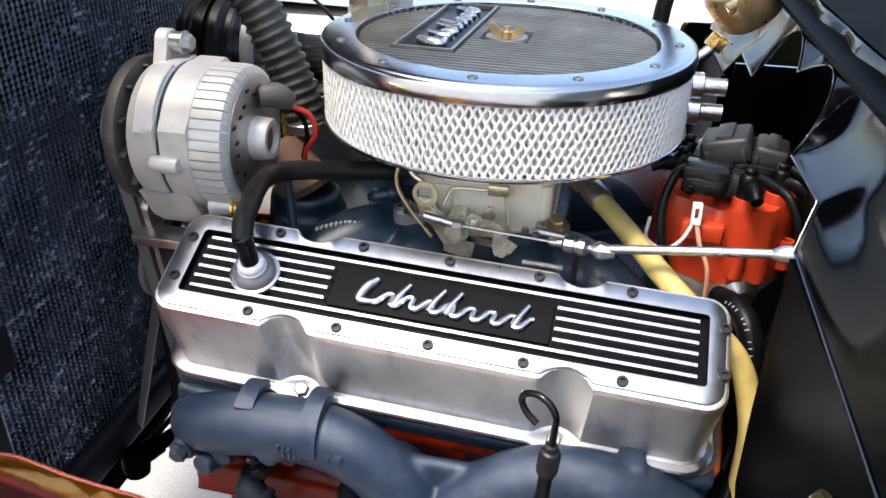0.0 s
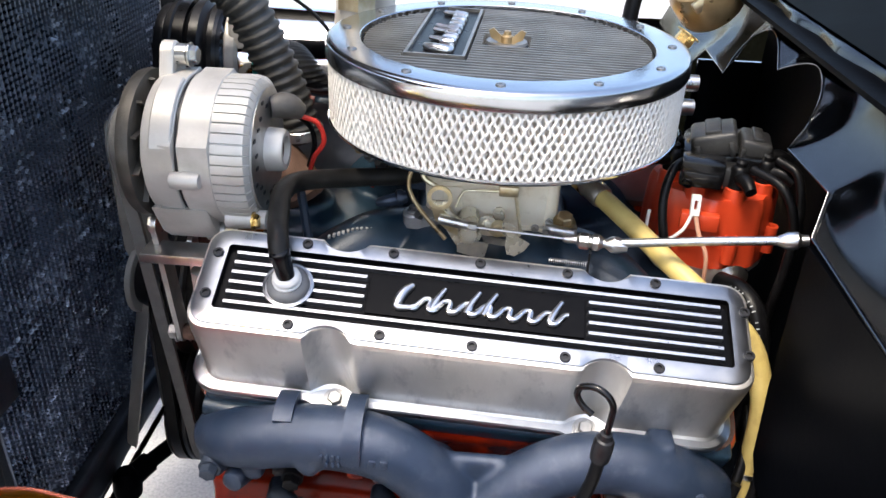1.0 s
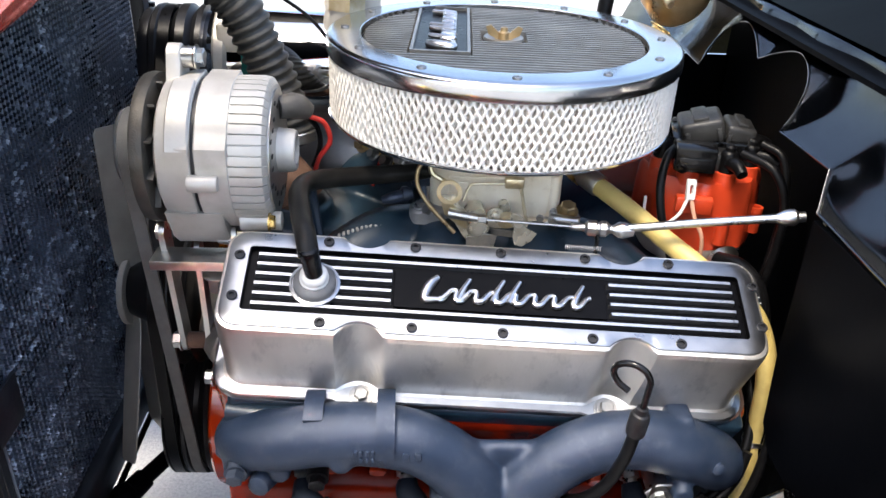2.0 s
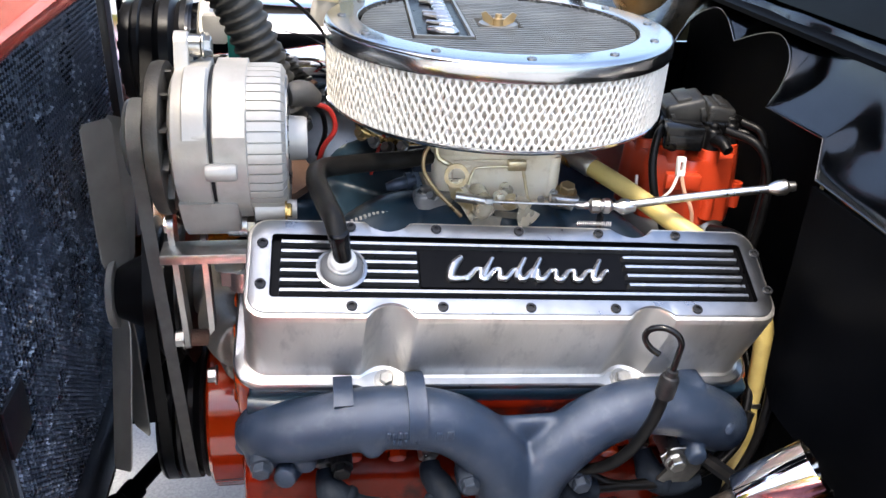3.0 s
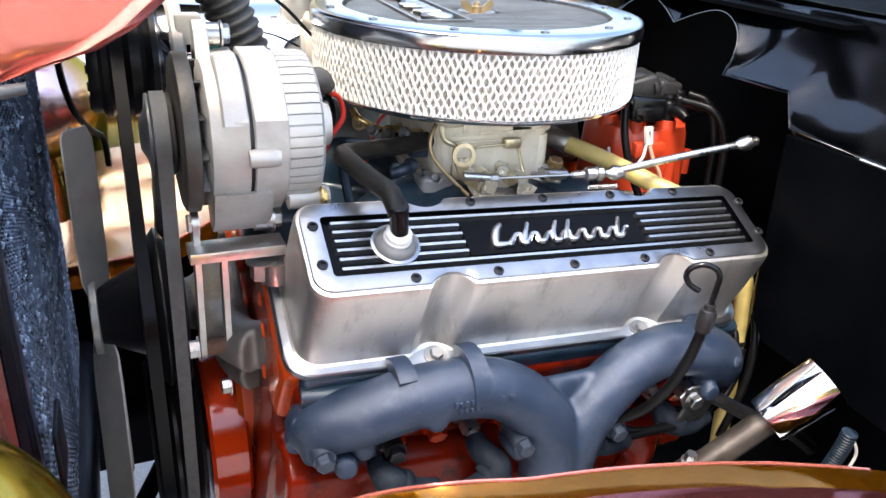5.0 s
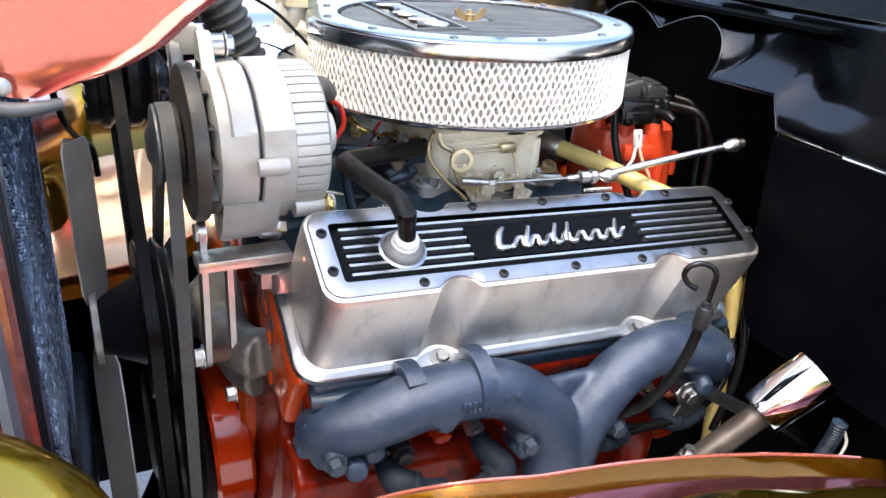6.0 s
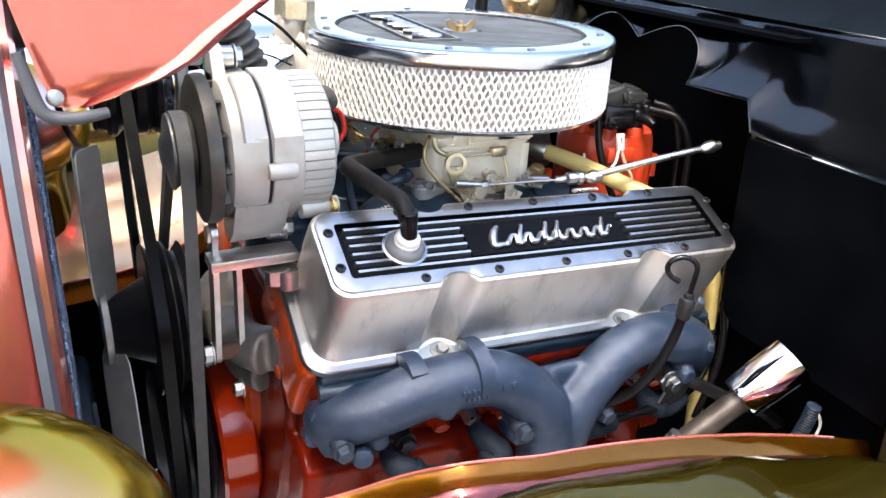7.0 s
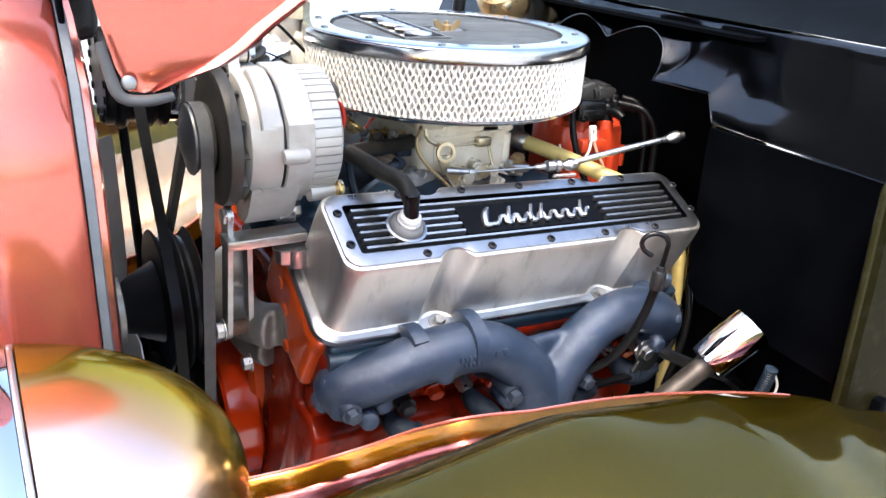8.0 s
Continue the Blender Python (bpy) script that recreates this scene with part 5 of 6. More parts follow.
def exhaust_manifold():
    root = thing("exhaust_manifold", (0.0, 0.0, 0.62), "grey cast iron exhaust manifold with two curved arms", "exhaust manifold")
    bm = B()
    tube(bm, [(-0.240, 0.045, 0.724), (-0.226, 0.026, 0.738), (-0.195, 0.010, 0.752), (-0.150, 0.002, 0.766), (-0.105, -0.001, 0.768), (-0.068, -0.003, 0.760), (-0.036, -0.004, 0.737), (-0.012, -0.005, 0.703), (0.000, -0.004, 0.650), (0.004, -0.002, 0.54)],
         [0.025, 0.028, 0.0285, 0.0285, 0.0285, 0.0285, 0.0295, 0.031, 0.034, 0.034], 24)
    tube(bm, [(0.232, 0.045, 0.690), (0.222, 0.028, 0.712), (0.198, 0.012, 0.736), (0.160, 0.003, 0.757), (0.115, 0.0, 0.763), (0.078, -0.002, 0.752), (0.046, -0.004, 0.727), (0.022, -0.005, 0.694), (0.006, -0.004, 0.640)],
         [0.026, 0.029, 0.0295, 0.0285, 0.0270, 0.0270, 0.028, 0.030, 0.033], 24)
    # ports to the head
    for x, y, z in ((-0.224, 0.02, 0.738), (0.215, 0.02, 0.716), (-0.036, 0.0, 0.728), (0.046, 0.0, 0.708)):
        tube(bm, [(x, y, z), (x, y + 0.035, z - 0.012), (x, y + 0.06, z - 0.022)], [0.024, 0.025, 0.026], 16)
    # web between the arms and casting lugs
    box(bm, (0.010, 0.004, 0.752), (0.080, 0.012, 0.009), None, 0.001)
    loft(bm, [[(-0.040, y, 0.750), (0.055, y, 0.750), (0.034, y, 0.716), (0.004, y, 0.690), (-0.022, y, 0.712)] for y in (-0.004, 0.010)])
    box(bm, (0.172, 0.018, 0.772), (0.022, 0.036, 0.026), None, 0.003)
    # flange pads
    box(bm, (-0.234, 0.022, 0.728), (0.034, 0.028, 0.048), None, 0.008)
    for x, y, z in ((-0.234, 0.012, 0.716), (-0.196, 0.010, 0.718), (-0.137, -0.014, 0.752), (-0.045, -0.006, 0.690), (0.068, -0.004, 0.684), (0.178, -0.010, 0.712)):
        tube(bm, [(x, y + 0.02, z), (x, y, z), (x, y - 0.012, z - 0.001)], [0.011, 0.011, 0.0095], 14)
    ob = part("casting", bm, M_IRON, root)
    cast(ob, 0.0026, 5)
    # wedge lugs cast on the forward arm
    for x, w, a0, a1, cy, cz in ((-0.170, 0.017, 50, 116, 0.003, 0.764), (-0.106, 0.016, 50, 184, 0.0, 0.768)):
        bm = B()
        arc = [radians(a0 + (a1 - a0) * k / 10) for k in range(11)]
        outer = [(cy + (0.0400 - 0.0085 * k / 10) * math.cos(q), cz + (0.0400 - 0.0085 * k / 10) * math.sin(q)) for k, q in enumerate(arc)]
        inner = [(cy + 0.020 * math.cos(q), cz + 0.020 * math.sin(q)) for q in arc[::-1]]
        loft(bm, [[(x, y, z) for y, z in outer + inner], [(x + w, y, z) for y, z in outer + inner]])
        part("cast_lug", bm, M_IRON, root)
    # worn cast marks as plain raised bars
    rng = random.Random(2)
    for row, (n, x0, dx, z, h, w) in enumerate(((7, -0.124, 0.0052, 0.7715, 0.0056, 0.0030), (5, -0.119, 0.0052, 0.7640, 0.0050, 0.003), (2, -0.080, 0.0105, 0.7690, 0.0080, 0.0060))):
        for k in range(n):
            bm = B()
            x = x0 + dx * k
            box(bm, (0, 0, 0), (w, 0.004, h * rng.uniform(0.8, 1.0)), Matrix.Translation((x, -0.0287 if row < 2 else -0.0297, z)) @ Matrix.Rotation(radians(-6), 4, "X") @ Matrix.Rotation(rng.uniform(-0.2, 0.2), 4, "Y"), 0.0008)
            part("cast_bar", bm, M_IRON, root)
    for x, y, z, r in ((-0.247, 0.030, 0.742, 0.010), (-0.252, 0.036, 0.716, 0.009), (-0.214, 0.002, 0.706, 0.011), (0.228, 0.012, 0.735, 0.008), (0.205, -0.012, 0.742, 0.007)):
        bm = B()
        lathe(bm, [(r * 1.2, -0.012), (r, 0.0), (r * 0.9, 0.006), (r * 0.5, 0.008)], axis((x, y, z), (-0.25 if x < 0 else 0.25, -1, 0.1)), 14)
        part("cast_boss", bm, M_IRON, root)
    for x, y, z, r, mt in ((-0.235, -0.002, 0.722, 0.0085, M_IRONBOLT), (-0.163, 0.014, 0.700, 0.0085, M_BOLTBLACK), (-0.047, -0.022, 0.705, 0.0085, M_IRONBOLT), (0.062, -0.018, 0.692, 0.0088, M_IRONBOLT), (0.158, -0.014, 0.706, 0.0085, M_ZINC)):
        bm = B()
        tube(bm, [(x, y + 0.03, z + 0.004), (x, y, z)], [r * 1.25, r * 1.2], 14, smooth=False)
        hexbolt(bm, (x, y, z), (0, -1, -0.15), r, 0.010, 1.25)
        part("flange_bolt", bm, mt, root)
    # steel tab bolted to the rear flange
    bm = B()
    tab = [(-0.022, 0.010), (-0.010, 0.020), (0.010, 0.020), (0.022, 0.008), (0.024, -0.010), (0.014, -0.026), (-0.004, -0.030), (-0.020, -0.020), (-0.012, -0.008)]
    prism(bm, tab, Matrix.Translation((0.166, -0.008, 0.698)) @ Matrix.Rotation(radians(90), 4, "X"), 0.0035, 0.001)
    part("heat_tab", bm, M_BOLT, root, "bare steel tab")
    return root


exhaust_manifold()


def spark_plug(p, bend, lead):
    """A plug at p: steel hexagon, ribbed insulator, and a boot that bends towards the next points."""
    p = Vector(p)
    d = Vector((0.10, -0.80, -0.50)).normalized()
    root = thing("spark_plug", p, "spark plug with blue-black angled boot under the manifold", "spark plug", "spark plugs")
    bm = B()
    a = p - d * 0.020
    lathe(bm, [(0.0125, 0.0), (0.0125, 0.004), (0.0085, 0.005), (0.0085, 0.008)], axis(a, d), 20)
    hexbolt(bm, a + d * 0.007, d, 0.0100, 0.013, 0)
    lathe(bm, [(0.0070, 0.019), (0.0070, 0.026), (0.0060, 0.027)], axis(a, d), 18)
    part("shell", bm, M_ZINC, root, "bright zinc plated hexagon")
    bm = B()
    q = a + d * 0.024
    bend = [Vector(v) for v in bend]
    tube(bm, [q, q + d * 0.012] + bend, [0.0095, 0.0120, 0.0150, 0.0135, 0.0105], 16)
    part("boot", bm, M_BOOT, root)
    bm = B()
    lathe(bm, [(0.0152, -0.004), (0.0165, -0.002), (0.0165, 0.002), (0.0152, 0.004)], axis(bend[0].lerp(bend[1], 0.5), bend[1] - bend[0]), 20)
    part("boot_rib", bm, M_BOOT, root)
    bm = B()
    tube(bm, [bend[-1]] + [Vector(v) for v in lead], 0.0045, 10)
    part("lead", bm, M_RUBBER, root)


M_BOOT = surf("blue_black_silicone_boot", (0.006, 0.009, 0.015), (0.014, 0.019, 0.028), 60, 0.6, 0.0, 0.4, 300, 0.1, spec=0.07)
spark_plug((-0.078, 0.026, 0.692), [(-0.064, -0.006, 0.668), (-0.082, -0.010, 0.655), (-0.112, -0.008, 0.648)], [(-0.13, -0.004, 0.645), (-0.15, 0.004, 0.630), (-0.16, 0.02, 0.60)])
spark_plug((-0.178, 0.030, 0.688), [(-0.170, 0.002, 0.676), (-0.150, -0.004, 0.664), (-0.125, -0.002, 0.658)], [(-0.10, 0.002, 0.650), (-0.07, 0.008, 0.630), (-0.05, 0.02, 0.60)])
spark_plug((0.052, 0.028, 0.690), [(0.046, 0.000, 0.672), (0.062, -0.006, 0.668), (0.086, -0.006, 0.668)], [(0.10, -0.006, 0.668), (0.12, -0.005, 0.668), (0.14, -0.005, 0.669)])
spark_plug((0.144, 0.030, 0.684), [(0.150, 0.004, 0.668), (0.170, -0.002, 0.664), (0.195, 0.0, 0.668)], [(0.22, 0.004, 0.680), (0.24, 0.012, 0.70), (0.25, 0.02, 0.73)])


def dipstick():
    root = thing("dipstick", (0.05, 0.03, 0.69), "black oil dipstick tube with looped steel handle", "dipstick")
    bm = B()
    tube(bm, [(0.104, -0.063, 0.842), (0.103, -0.060, 0.815), (0.101, -0.053, 0.785), (0.094, -0.042, 0.748), (0.080, -0.028, 0.718), (0.056, -0.010, 0.698), (0.028, 0.004, 0.688)], 0.0054, 14)
    part("guide_tube", bm, M_RUBBER, root)
    bm = B()
    lathe(bm, [(0.0078, -0.014), (0.0082, -0.010), (0.0082, 0.004), (0.0070, 0.007), (0.0052, 0.008), (0.0048, 0.013), (0.0022, 0.014)], axis((0.1042, -0.0632, 0.840), (0.06, -0.06, 1)), 20)
    part("collar", bm, M_BOLTBLACK, root)
    bm = B()
    tube(bm, [(0.105, -0.064, 0.850), (0.106, -0.066, 0.872), (0.1055, -0.067, 0.882), (0.101, -0.065, 0.8895), (0.092, -0.060, 0.8925), (0.083, -0.055, 0.8885), (0.0805, -0.053, 0.8800), (0.085, -0.055, 0.8715), (0.093, -0.059, 0.8660)],
         0.0027, 10, 8)
    part("loop_handle", bm, M_PLASTIC, root)
    return root


dipstick()


M_DUSTY = surf("dusty_black_plastic", (0.008, 0.008, 0.0085), (0.030, 0.030, 0.029), 50, 0.4, 0.0, 0.3, 500, spec=0.3)


def distributor():
    cx, cy = 0.247, 0.270
    root = thing("distributor", (cx, cy, 0.80), "red distributor cap with black coil cover and plug leads", "distributor")
    m = Matrix.Translation((cx, cy, -0.010)) @ Matrix.Rotation(radians(-12), 4, "Z")
    bm = B()
    lathe(bm, [(0.045, 0.79), (0.05, 0.83), (0.066, 0.855), (0.066, 0.862)], m, 32)
    part("housing", bm, M_CASTALU, root)
    bm = B()
    loops = []
    for z, r, a in ((0.862, 0.0665, 0.003), (0.90, 0.0655, 0.0035), (0.930, 0.063, 0.004), (0.938, 0.060, 0.004), (0.9385, 0.03, 0.0)):
        loops.append([m @ Vector(((r + a * (abs(math.cos(4 * t)) ** 6)) * math.cos(t), (r + a * (abs(math.cos(4 * t)) ** 6)) * math.sin(t), z)) for t in [2 * math.pi * k / 96 for k in range(96)]])
    loft(bm, loops)
    cap = part("cap", bm, M_REDCAP, root, "bright red moulded cap")
    for k in range(8):
        a = radians(45 * k + 22)
        p = m @ Vector((0.050 * math.cos(a), 0.050 * math.sin(a), 0.932))
        bm = B()
        lathe(bm, [(0.0125, 0), (0.0115, 0.016), (0.009, 0.017)], axis(p, (0, 0, 1)), 18)
        part("tower", bm, M_REDCAP, cap)
        bm = B()
        out = Vector((p.x - cx, p.y - cy, 0)).normalized()
        q = p + Vector((0, 0, 0.014))
        lathe(bm, [(0.0098, -0.004), (0.0092, 0.012), (0.0092, 0.022), (0.0075, 0.025), (0.0055, 0.026), (0.0055, 0.030), (0.003, 0.032)], axis(q, (0, 0, 1)), 18)
        tube(bm, [q + Vector((0, 0, 0.014)) + out * 0.004, q + Vector((0, 0, 0.015)) + out * 0.018, q + Vector((0, 0, 0.010)) + out * 0.030], [0.0076, 0.0072, 0.0058], 14)
        part("boot", bm, M_RUBBER, cap)
    for a0 in (-70, -20):
        a = radians(a0)
        bm = B()
        p = m @ Vector((0.069 * math.cos(a), 0.069 * math.sin(a), 0.872))
        lathe(bm, [(0.007, 0), (0.007, 0.03), (0.0045, 0.03), (0.0045, 0.02)], axis(p, (0, 0, 1)), 16)
        part("screw_post", bm, M_REDCAP, cap)
    bm = B()
    box(bm, (0.006, 0.006, 0.960), (0.088, 0.060, 0.026), m, 0.004)
    cover = part("coil_cover", bm, M_PLASTIC, root, "dusty black coil cover")
    bm = B()
    box(bm, (0.0, -0.036, 0.956), (0.050, 0.026, 0.022), m, 0.003)
    part("coil_shoe", bm, M_DUSTY, root)
    for c, d, tilt in (((-0.008, 0.0, 0.980), (0.046, 0.052, 0.026), -16), ((0.032, 0.004, 0.977), (0.032, 0.046, 0.022), 8)):
        bm = B()
        lm = m @ Matrix.Translation(c) @ Matrix.Rotation(radians(tilt), 4, "Y")
        box(bm, (0, 0, 0), d, lm, 0.005, 3)
        box(bm, (0, 0.0, d[2] / 2 + 0.001), (d[0] * 0.35, d[1] * 0.8, 0.005), lm, 0.0018)
        for e in (-1, 1):
            box(bm, (e * d[0] * 0.36, -d[1] / 2 - 0.001, -0.004), (0.005, 0.006, d[2] * 0.6), lm, 0.001)
        part("coil_lug", bm, M_DUSTY, cover)
    bm = B()
    box(bm, (-0.018, -0.058, 0.966), (0.042, 0.028, 0.028), m, 0.003)
    box(bm, (-0.018, -0.073, 0.962), (0.034, 0.004, 0.014), m, 0.001)
    part("connector", bm, M_PLASTIC, root)
    bm = B()
    box(bm, (-0.012, -0.073, 0.918), (0.038, 0.012, 0.018), m, 0.002)
    part("terminal_block", bm, M_REDCAP, root)
    bm = B()
    o, i = rrect(0.0045, 0.0105, 0.001, 2), rrect(0.0018, 0.0050, 0.0005, 2)
    pm = Matrix.Translation((0.211, 0.196, 0.928)) @ Matrix.Rotation(radians(78), 4, "X")
    L = lambda pts, z: [pm @ Vector((x, y, z)) for x, y in pts]
    loft(bm, [L(o, 0), L(o, 0.005), L(i, 0.005), L(i, 0)], False, False)
    part("white_clip", bm, M_WHITE, root, "white plastic terminal clip")
    bm = B()
    tube(bm, [(0.213, 0.192, 0.918), (0.218, 0.186, 0.900), (0.228, 0.180, 0.878), (0.232, 0.182, 0.84)], 0.0022, 8)
    part("wire", bm, M_TANWIRE, root)
    bm = B()
    tube(bm, [(0.209, 0.192, 0.918), (0.200, 0.186, 0.902), (0.186, 0.19, 0.89), (0.17, 0.20, 0.895), (0.172, 0.215, 0.91)], 0.0018, 8)
    part("wire", bm, M_WHITE, root)
    bm = B()
    lathe(bm, [(0.016, 0), (0.02, 0.004), (0.012, 0.012)], axis(m @ Vector((0.03, -0.06, 0.852)), (0.2, -1, -0.2)), 16)
    part("clamp", bm, M_ZINC, root)
    return root


distributor()


def plug_lead(pts, r=0.0042):
    root = thing("plug_lead", pts[0], "black silicone spark plug lead", "cable", "plug leads")
    bm = B()
    tube(bm, pts, r, 12)
    part("lead", bm, M_RUBBER, root)


plug_lead([(0.204, 0.238, 0.958), (0.188, 0.215, 0.955), (0.180, 0.198, 0.930), (0.184, 0.185, 0.895), (0.196, 0.175, 0.86), (0.20, 0.16, 0.83)], 0.0046)
plug_lead([(0.262, 0.205, 0.965), (0.285, 0.175, 0.958), (0.298, 0.162, 0.925), (0.298, 0.158, 0.880), (0.290, 0.150, 0.82), (0.27, 0.10, 0.74)], 0.0046)
plug_lead([(0.295, 0.235, 0.965), (0.312, 0.215, 0.955), (0.318, 0.20, 0.91), (0.312, 0.19, 0.86), (0.30, 0.17, 0.80), (0.29, 0.10, 0.72)], 0.0046)
plug_lead([(0.27, 0.10, 0.78), (0.262, 0.05, 0.74), (0.24, 0.02, 0.695), (0.18, -0.005, 0.672), (0.11, -0.004, 0.668), (0.075, 0.01, 0.678)], 0.0048)
plug_lead([(0.285, 0.08, 0.80), (0.272, 0.03, 0.75), (0.258, 0.012, 0.69), (0.235, 0.01, 0.62)], 0.0046)


def heater_hose():
    root = thing("heater_hose", (0.265, 0.08, 0.85), "black heater hose with worn white print", "hose")
    pts = [(0.236, 0.150, 0.868), (0.250, 0.128, 0.872), (0.260, 0.108, 0.862), (0.266, 0.094, 0.835), (0.268, 0.092, 0.79), (0.266, 0.10, 0.72)]
    bm = B()
    tube(bm, pts, 0.0105, 16)
    hose = part("hose", bm, M_RUBBER, root)
    C = spline(pts, 12)
    rng = random.Random(8)
    for k in range(10, 44, 2):
        if k in (18, 26, 34):
            continue
        d = (C[k + 1] - C[k]).normalized()
        out = (Vector((-0.30, -0.90, 0.35)) - d * d.dot(Vector((-0.30, -0.90, 0.35)))).normalized()
        m = Matrix.Translation(C[k] + out * 0.0103) @ Matrix((d, d.cross(out), out)).transposed().to_4x4()
        bm = B()
        box(bm, (0, 0, 0), (0.0009, rng.uniform(0.0024, 0.0036), 0.0005), m)
        part("print_bar", bm, M_PRINT, hose)


M_PRINT = surf("worn_white_print", (0.30, 0.32, 0.34), (0.45, 0.46, 0.47), 200, 0.6)
heater_hose()


def yellow_hose():
    root = thing("fuel_hose", (0.11, 0.25, 0.88), "yellow rubber hose with brass fitting behind the carburettor", "hose")
    bm = B()
    tube(bm, [(0.122, 0.236, 0.914), (0.150, 0.190, 0.905), (0.180, 0.142, 0.892), (0.215, 0.098, 0.876), (0.250, 0.074, 0.850), (0.267, 0.058, 0.800), (0.269, 0.050, 0.750), (0.268, 0.046, 0.70), (0.270, 0.042, 0.60), (0.275, 0.037, 0.5)], 0.0102, 16)
    part("hose", bm, M_YELLOW, root)
    bm = B()
    d = Vector((0.028, -0.046, -0.009))
    lathe(bm, [(0.009, -0.045), (0.011, -0.043), (0.0115, -0.028), (0.0125, -0.026), (0.0125, -0.002), (0.0115, 0.0)], axis((0.126, 0.230, 0.913), d), 20)
    part("ferrule", bm, M_STEEL, root)
    bm = B()
    hexbolt(bm, (0.102, 0.270, 0.918), d, 0.013, 0.018, 0)
    part("fitting", bm, M_BRASS, root)
    bm = B()
    lathe(bm, [(0.0112, -0.003), (0.0116, 0), (0.0112, 0.003)], axis((0.2683, 0.0475, 0.722), (0.0, 0.0, 1)), 18)
    part("clip", bm, M_ZINC, root)


yellow_hose()
# ---- front drive ----
def alternator():
    ax, az = 0.156, 0.976
    root = thing("alternator", (-0.262, ax, 0.90), "raw cast aluminium alternator with finned rear end frame", "alternator")
    m = axis((0, ax, az), (1, 0, 0))

    def ring(x, r, lobes=0.0, seg=72):
        out = []
        for k in range(seg):
            t = 2 * math.pi * k / seg
            rr = r + lobes * max(0, math.cos(4 * (t - 0.35))) ** 10
            out.append((x, ax - rr * math.cos(t), az + rr * math.sin(t)))
        return out
    bm = B()
    loft(bm, [ring(-0.3030, 0.030), ring(-0.3030, 0.056), ring(-0.2990, 0.064), ring(-0.2910, 0.0665, 0.0), ring(-0.2810, 0.0675, 0.004), ring(-0.2700, 0.0685, 0.004), ring(-0.2690, 0.0675, 0.003)])
    part("front_frame", bm, M_CASTALU, root)
    # cast pads standing proud of the front frame
    for t0, t1 in ((18, 78), (-80, -34)):
        bm = B()
        arc = [radians(t0 + (t1 - t0) * k / 12) for k in range(13)]
        row = lambda x, r: [(x, ax - r * math.cos(q), az + r * math.sin(q)) for q in arc]
        loft(bm, [row(-0.2905, 0.060), row(-0.2900, 0.0698), row(-0.2885, 0.0712), row(-0.2712, 0.0714), row(-0.2702, 0.0704), row(-0.2700, 0.060)])
        part("cast_pad", bm, M_CASTALU, root)
    bm = B()
    box(bm, (-0.284, -0.0655, 0), (0.030, 0.013, 0.030), Matrix.Translation((0, ax, az)) @ Matrix.Rotation(radians(56), 4, "X"), 0.003)
    part("cast_pad", bm, M_CASTALU, root)
    bm = B()
    loft(bm, [ring(-0.2688, 0.0655), ring(-0.2658, 0.0655)])
    part("stator_core", bm, M_BOLTBLACK, root)
    bm = B()
    loft(bm, [ring(-0.2655, 0.0672, 0.003), ring(-0.2643, 0.0685, 0.004), ring(-0.238, 0.0685, 0.004), ring(-0.2365, 0.0670)])
    part("rear_frame", bm, M_CASTALU, root)
    # rear end with flat ribs parted by thin grooves
    bm = B()
    ribs = 46
    loops = []
    for x, r, a in ((-0.2370, 0.0665, 0.0016), (-0.2150, 0.0668, 0.0016), (-0.2085, 0.0655, 0.0015), (-0.2050, 0.0610, 0.0004)):
        lp = []
        for k in range(ribs):
            for f, q in ((0.0, -1), (0.10, -1), (0.14, 0.8), (0.55, 1), (0.97, 0.8)):
                t = 2 * math.pi * (k + f) / ribs
                rr = r + a * q
                lp.append((x, ax - rr * math.cos(t), az + rr * math.sin(t)))
        loops.append(lp)
    loft(bm, loops)
    part("finned_end", bm, M_CASTALU, root)
    bm = B()
    lathe(bm, [(0.057, -0.2055), (0.057, -0.2035), (0.0, -0.2030)], m, 48)
    part("end_plate", bm, M_STEEL, root, "dull grey stamped end plate")
    bm = B()
    lathe(bm, [(0.021, -0.2035), (0.020, -0.190), (0.0185, -0.187), (0.0135, -0.187), (0.0130, -0.193), (0.0, -0.1935)], m, 32)
    part("bearing_boss", bm, M_CASTALU, root)
    bm = B()
    lathe(bm, [(0.0132, -0.1925), (0.010, -0.1915), (0.0, -0.1915)], m, 24)
    part("bearing_cap", bm, M_RUSTY, root)
    # slots and worn marks on the end plate, as dark bars
    for k in range(14):
        a = radians(-115 + 16 * k)
        bm = B()
        r = 0.042 if k % 3 else 0.050
        box(bm, (-0.2030, ax - r * math.cos(a), az + r * math.sin(a)), (0.001, 0.006, 0.003), None)
        part("vent_bar", bm, M_BOLTBLACK, root)
    # through bolt bosses
    for t in (-4, 176, 266):
        a = radians(t)
        y, z = ax - 0.0715 * math.cos(a), az + 0.0715 * math.sin(a)
        bm = B()
        tube(bm, [(-0.2715, y, z), (-0.268, y, z), (-0.250, y, z), (-0.246, y, z)], [0.0068, 0.0078, 0.0078, 0.0065], 16, smooth=False)
        part("bolt_boss", bm, M_CASTALU, root)
    bm = B()
    hexbolt(bm, (-0.208, 0.104, 0.926), (1, 0, 0), 0.0065, 0.006)
    part("rear_screw", bm, M_BRASS, root)
    bm = B()
    tube(bm, [(-0.235, 0.115, 0.922), (-0.198, 0.115, 0.922)], [0.010, 0.009], 14, smooth=False)
    part("corner_boss", bm, M_CASTALU, root)
    # upper adjusting ear and its bolt
    bm = B()
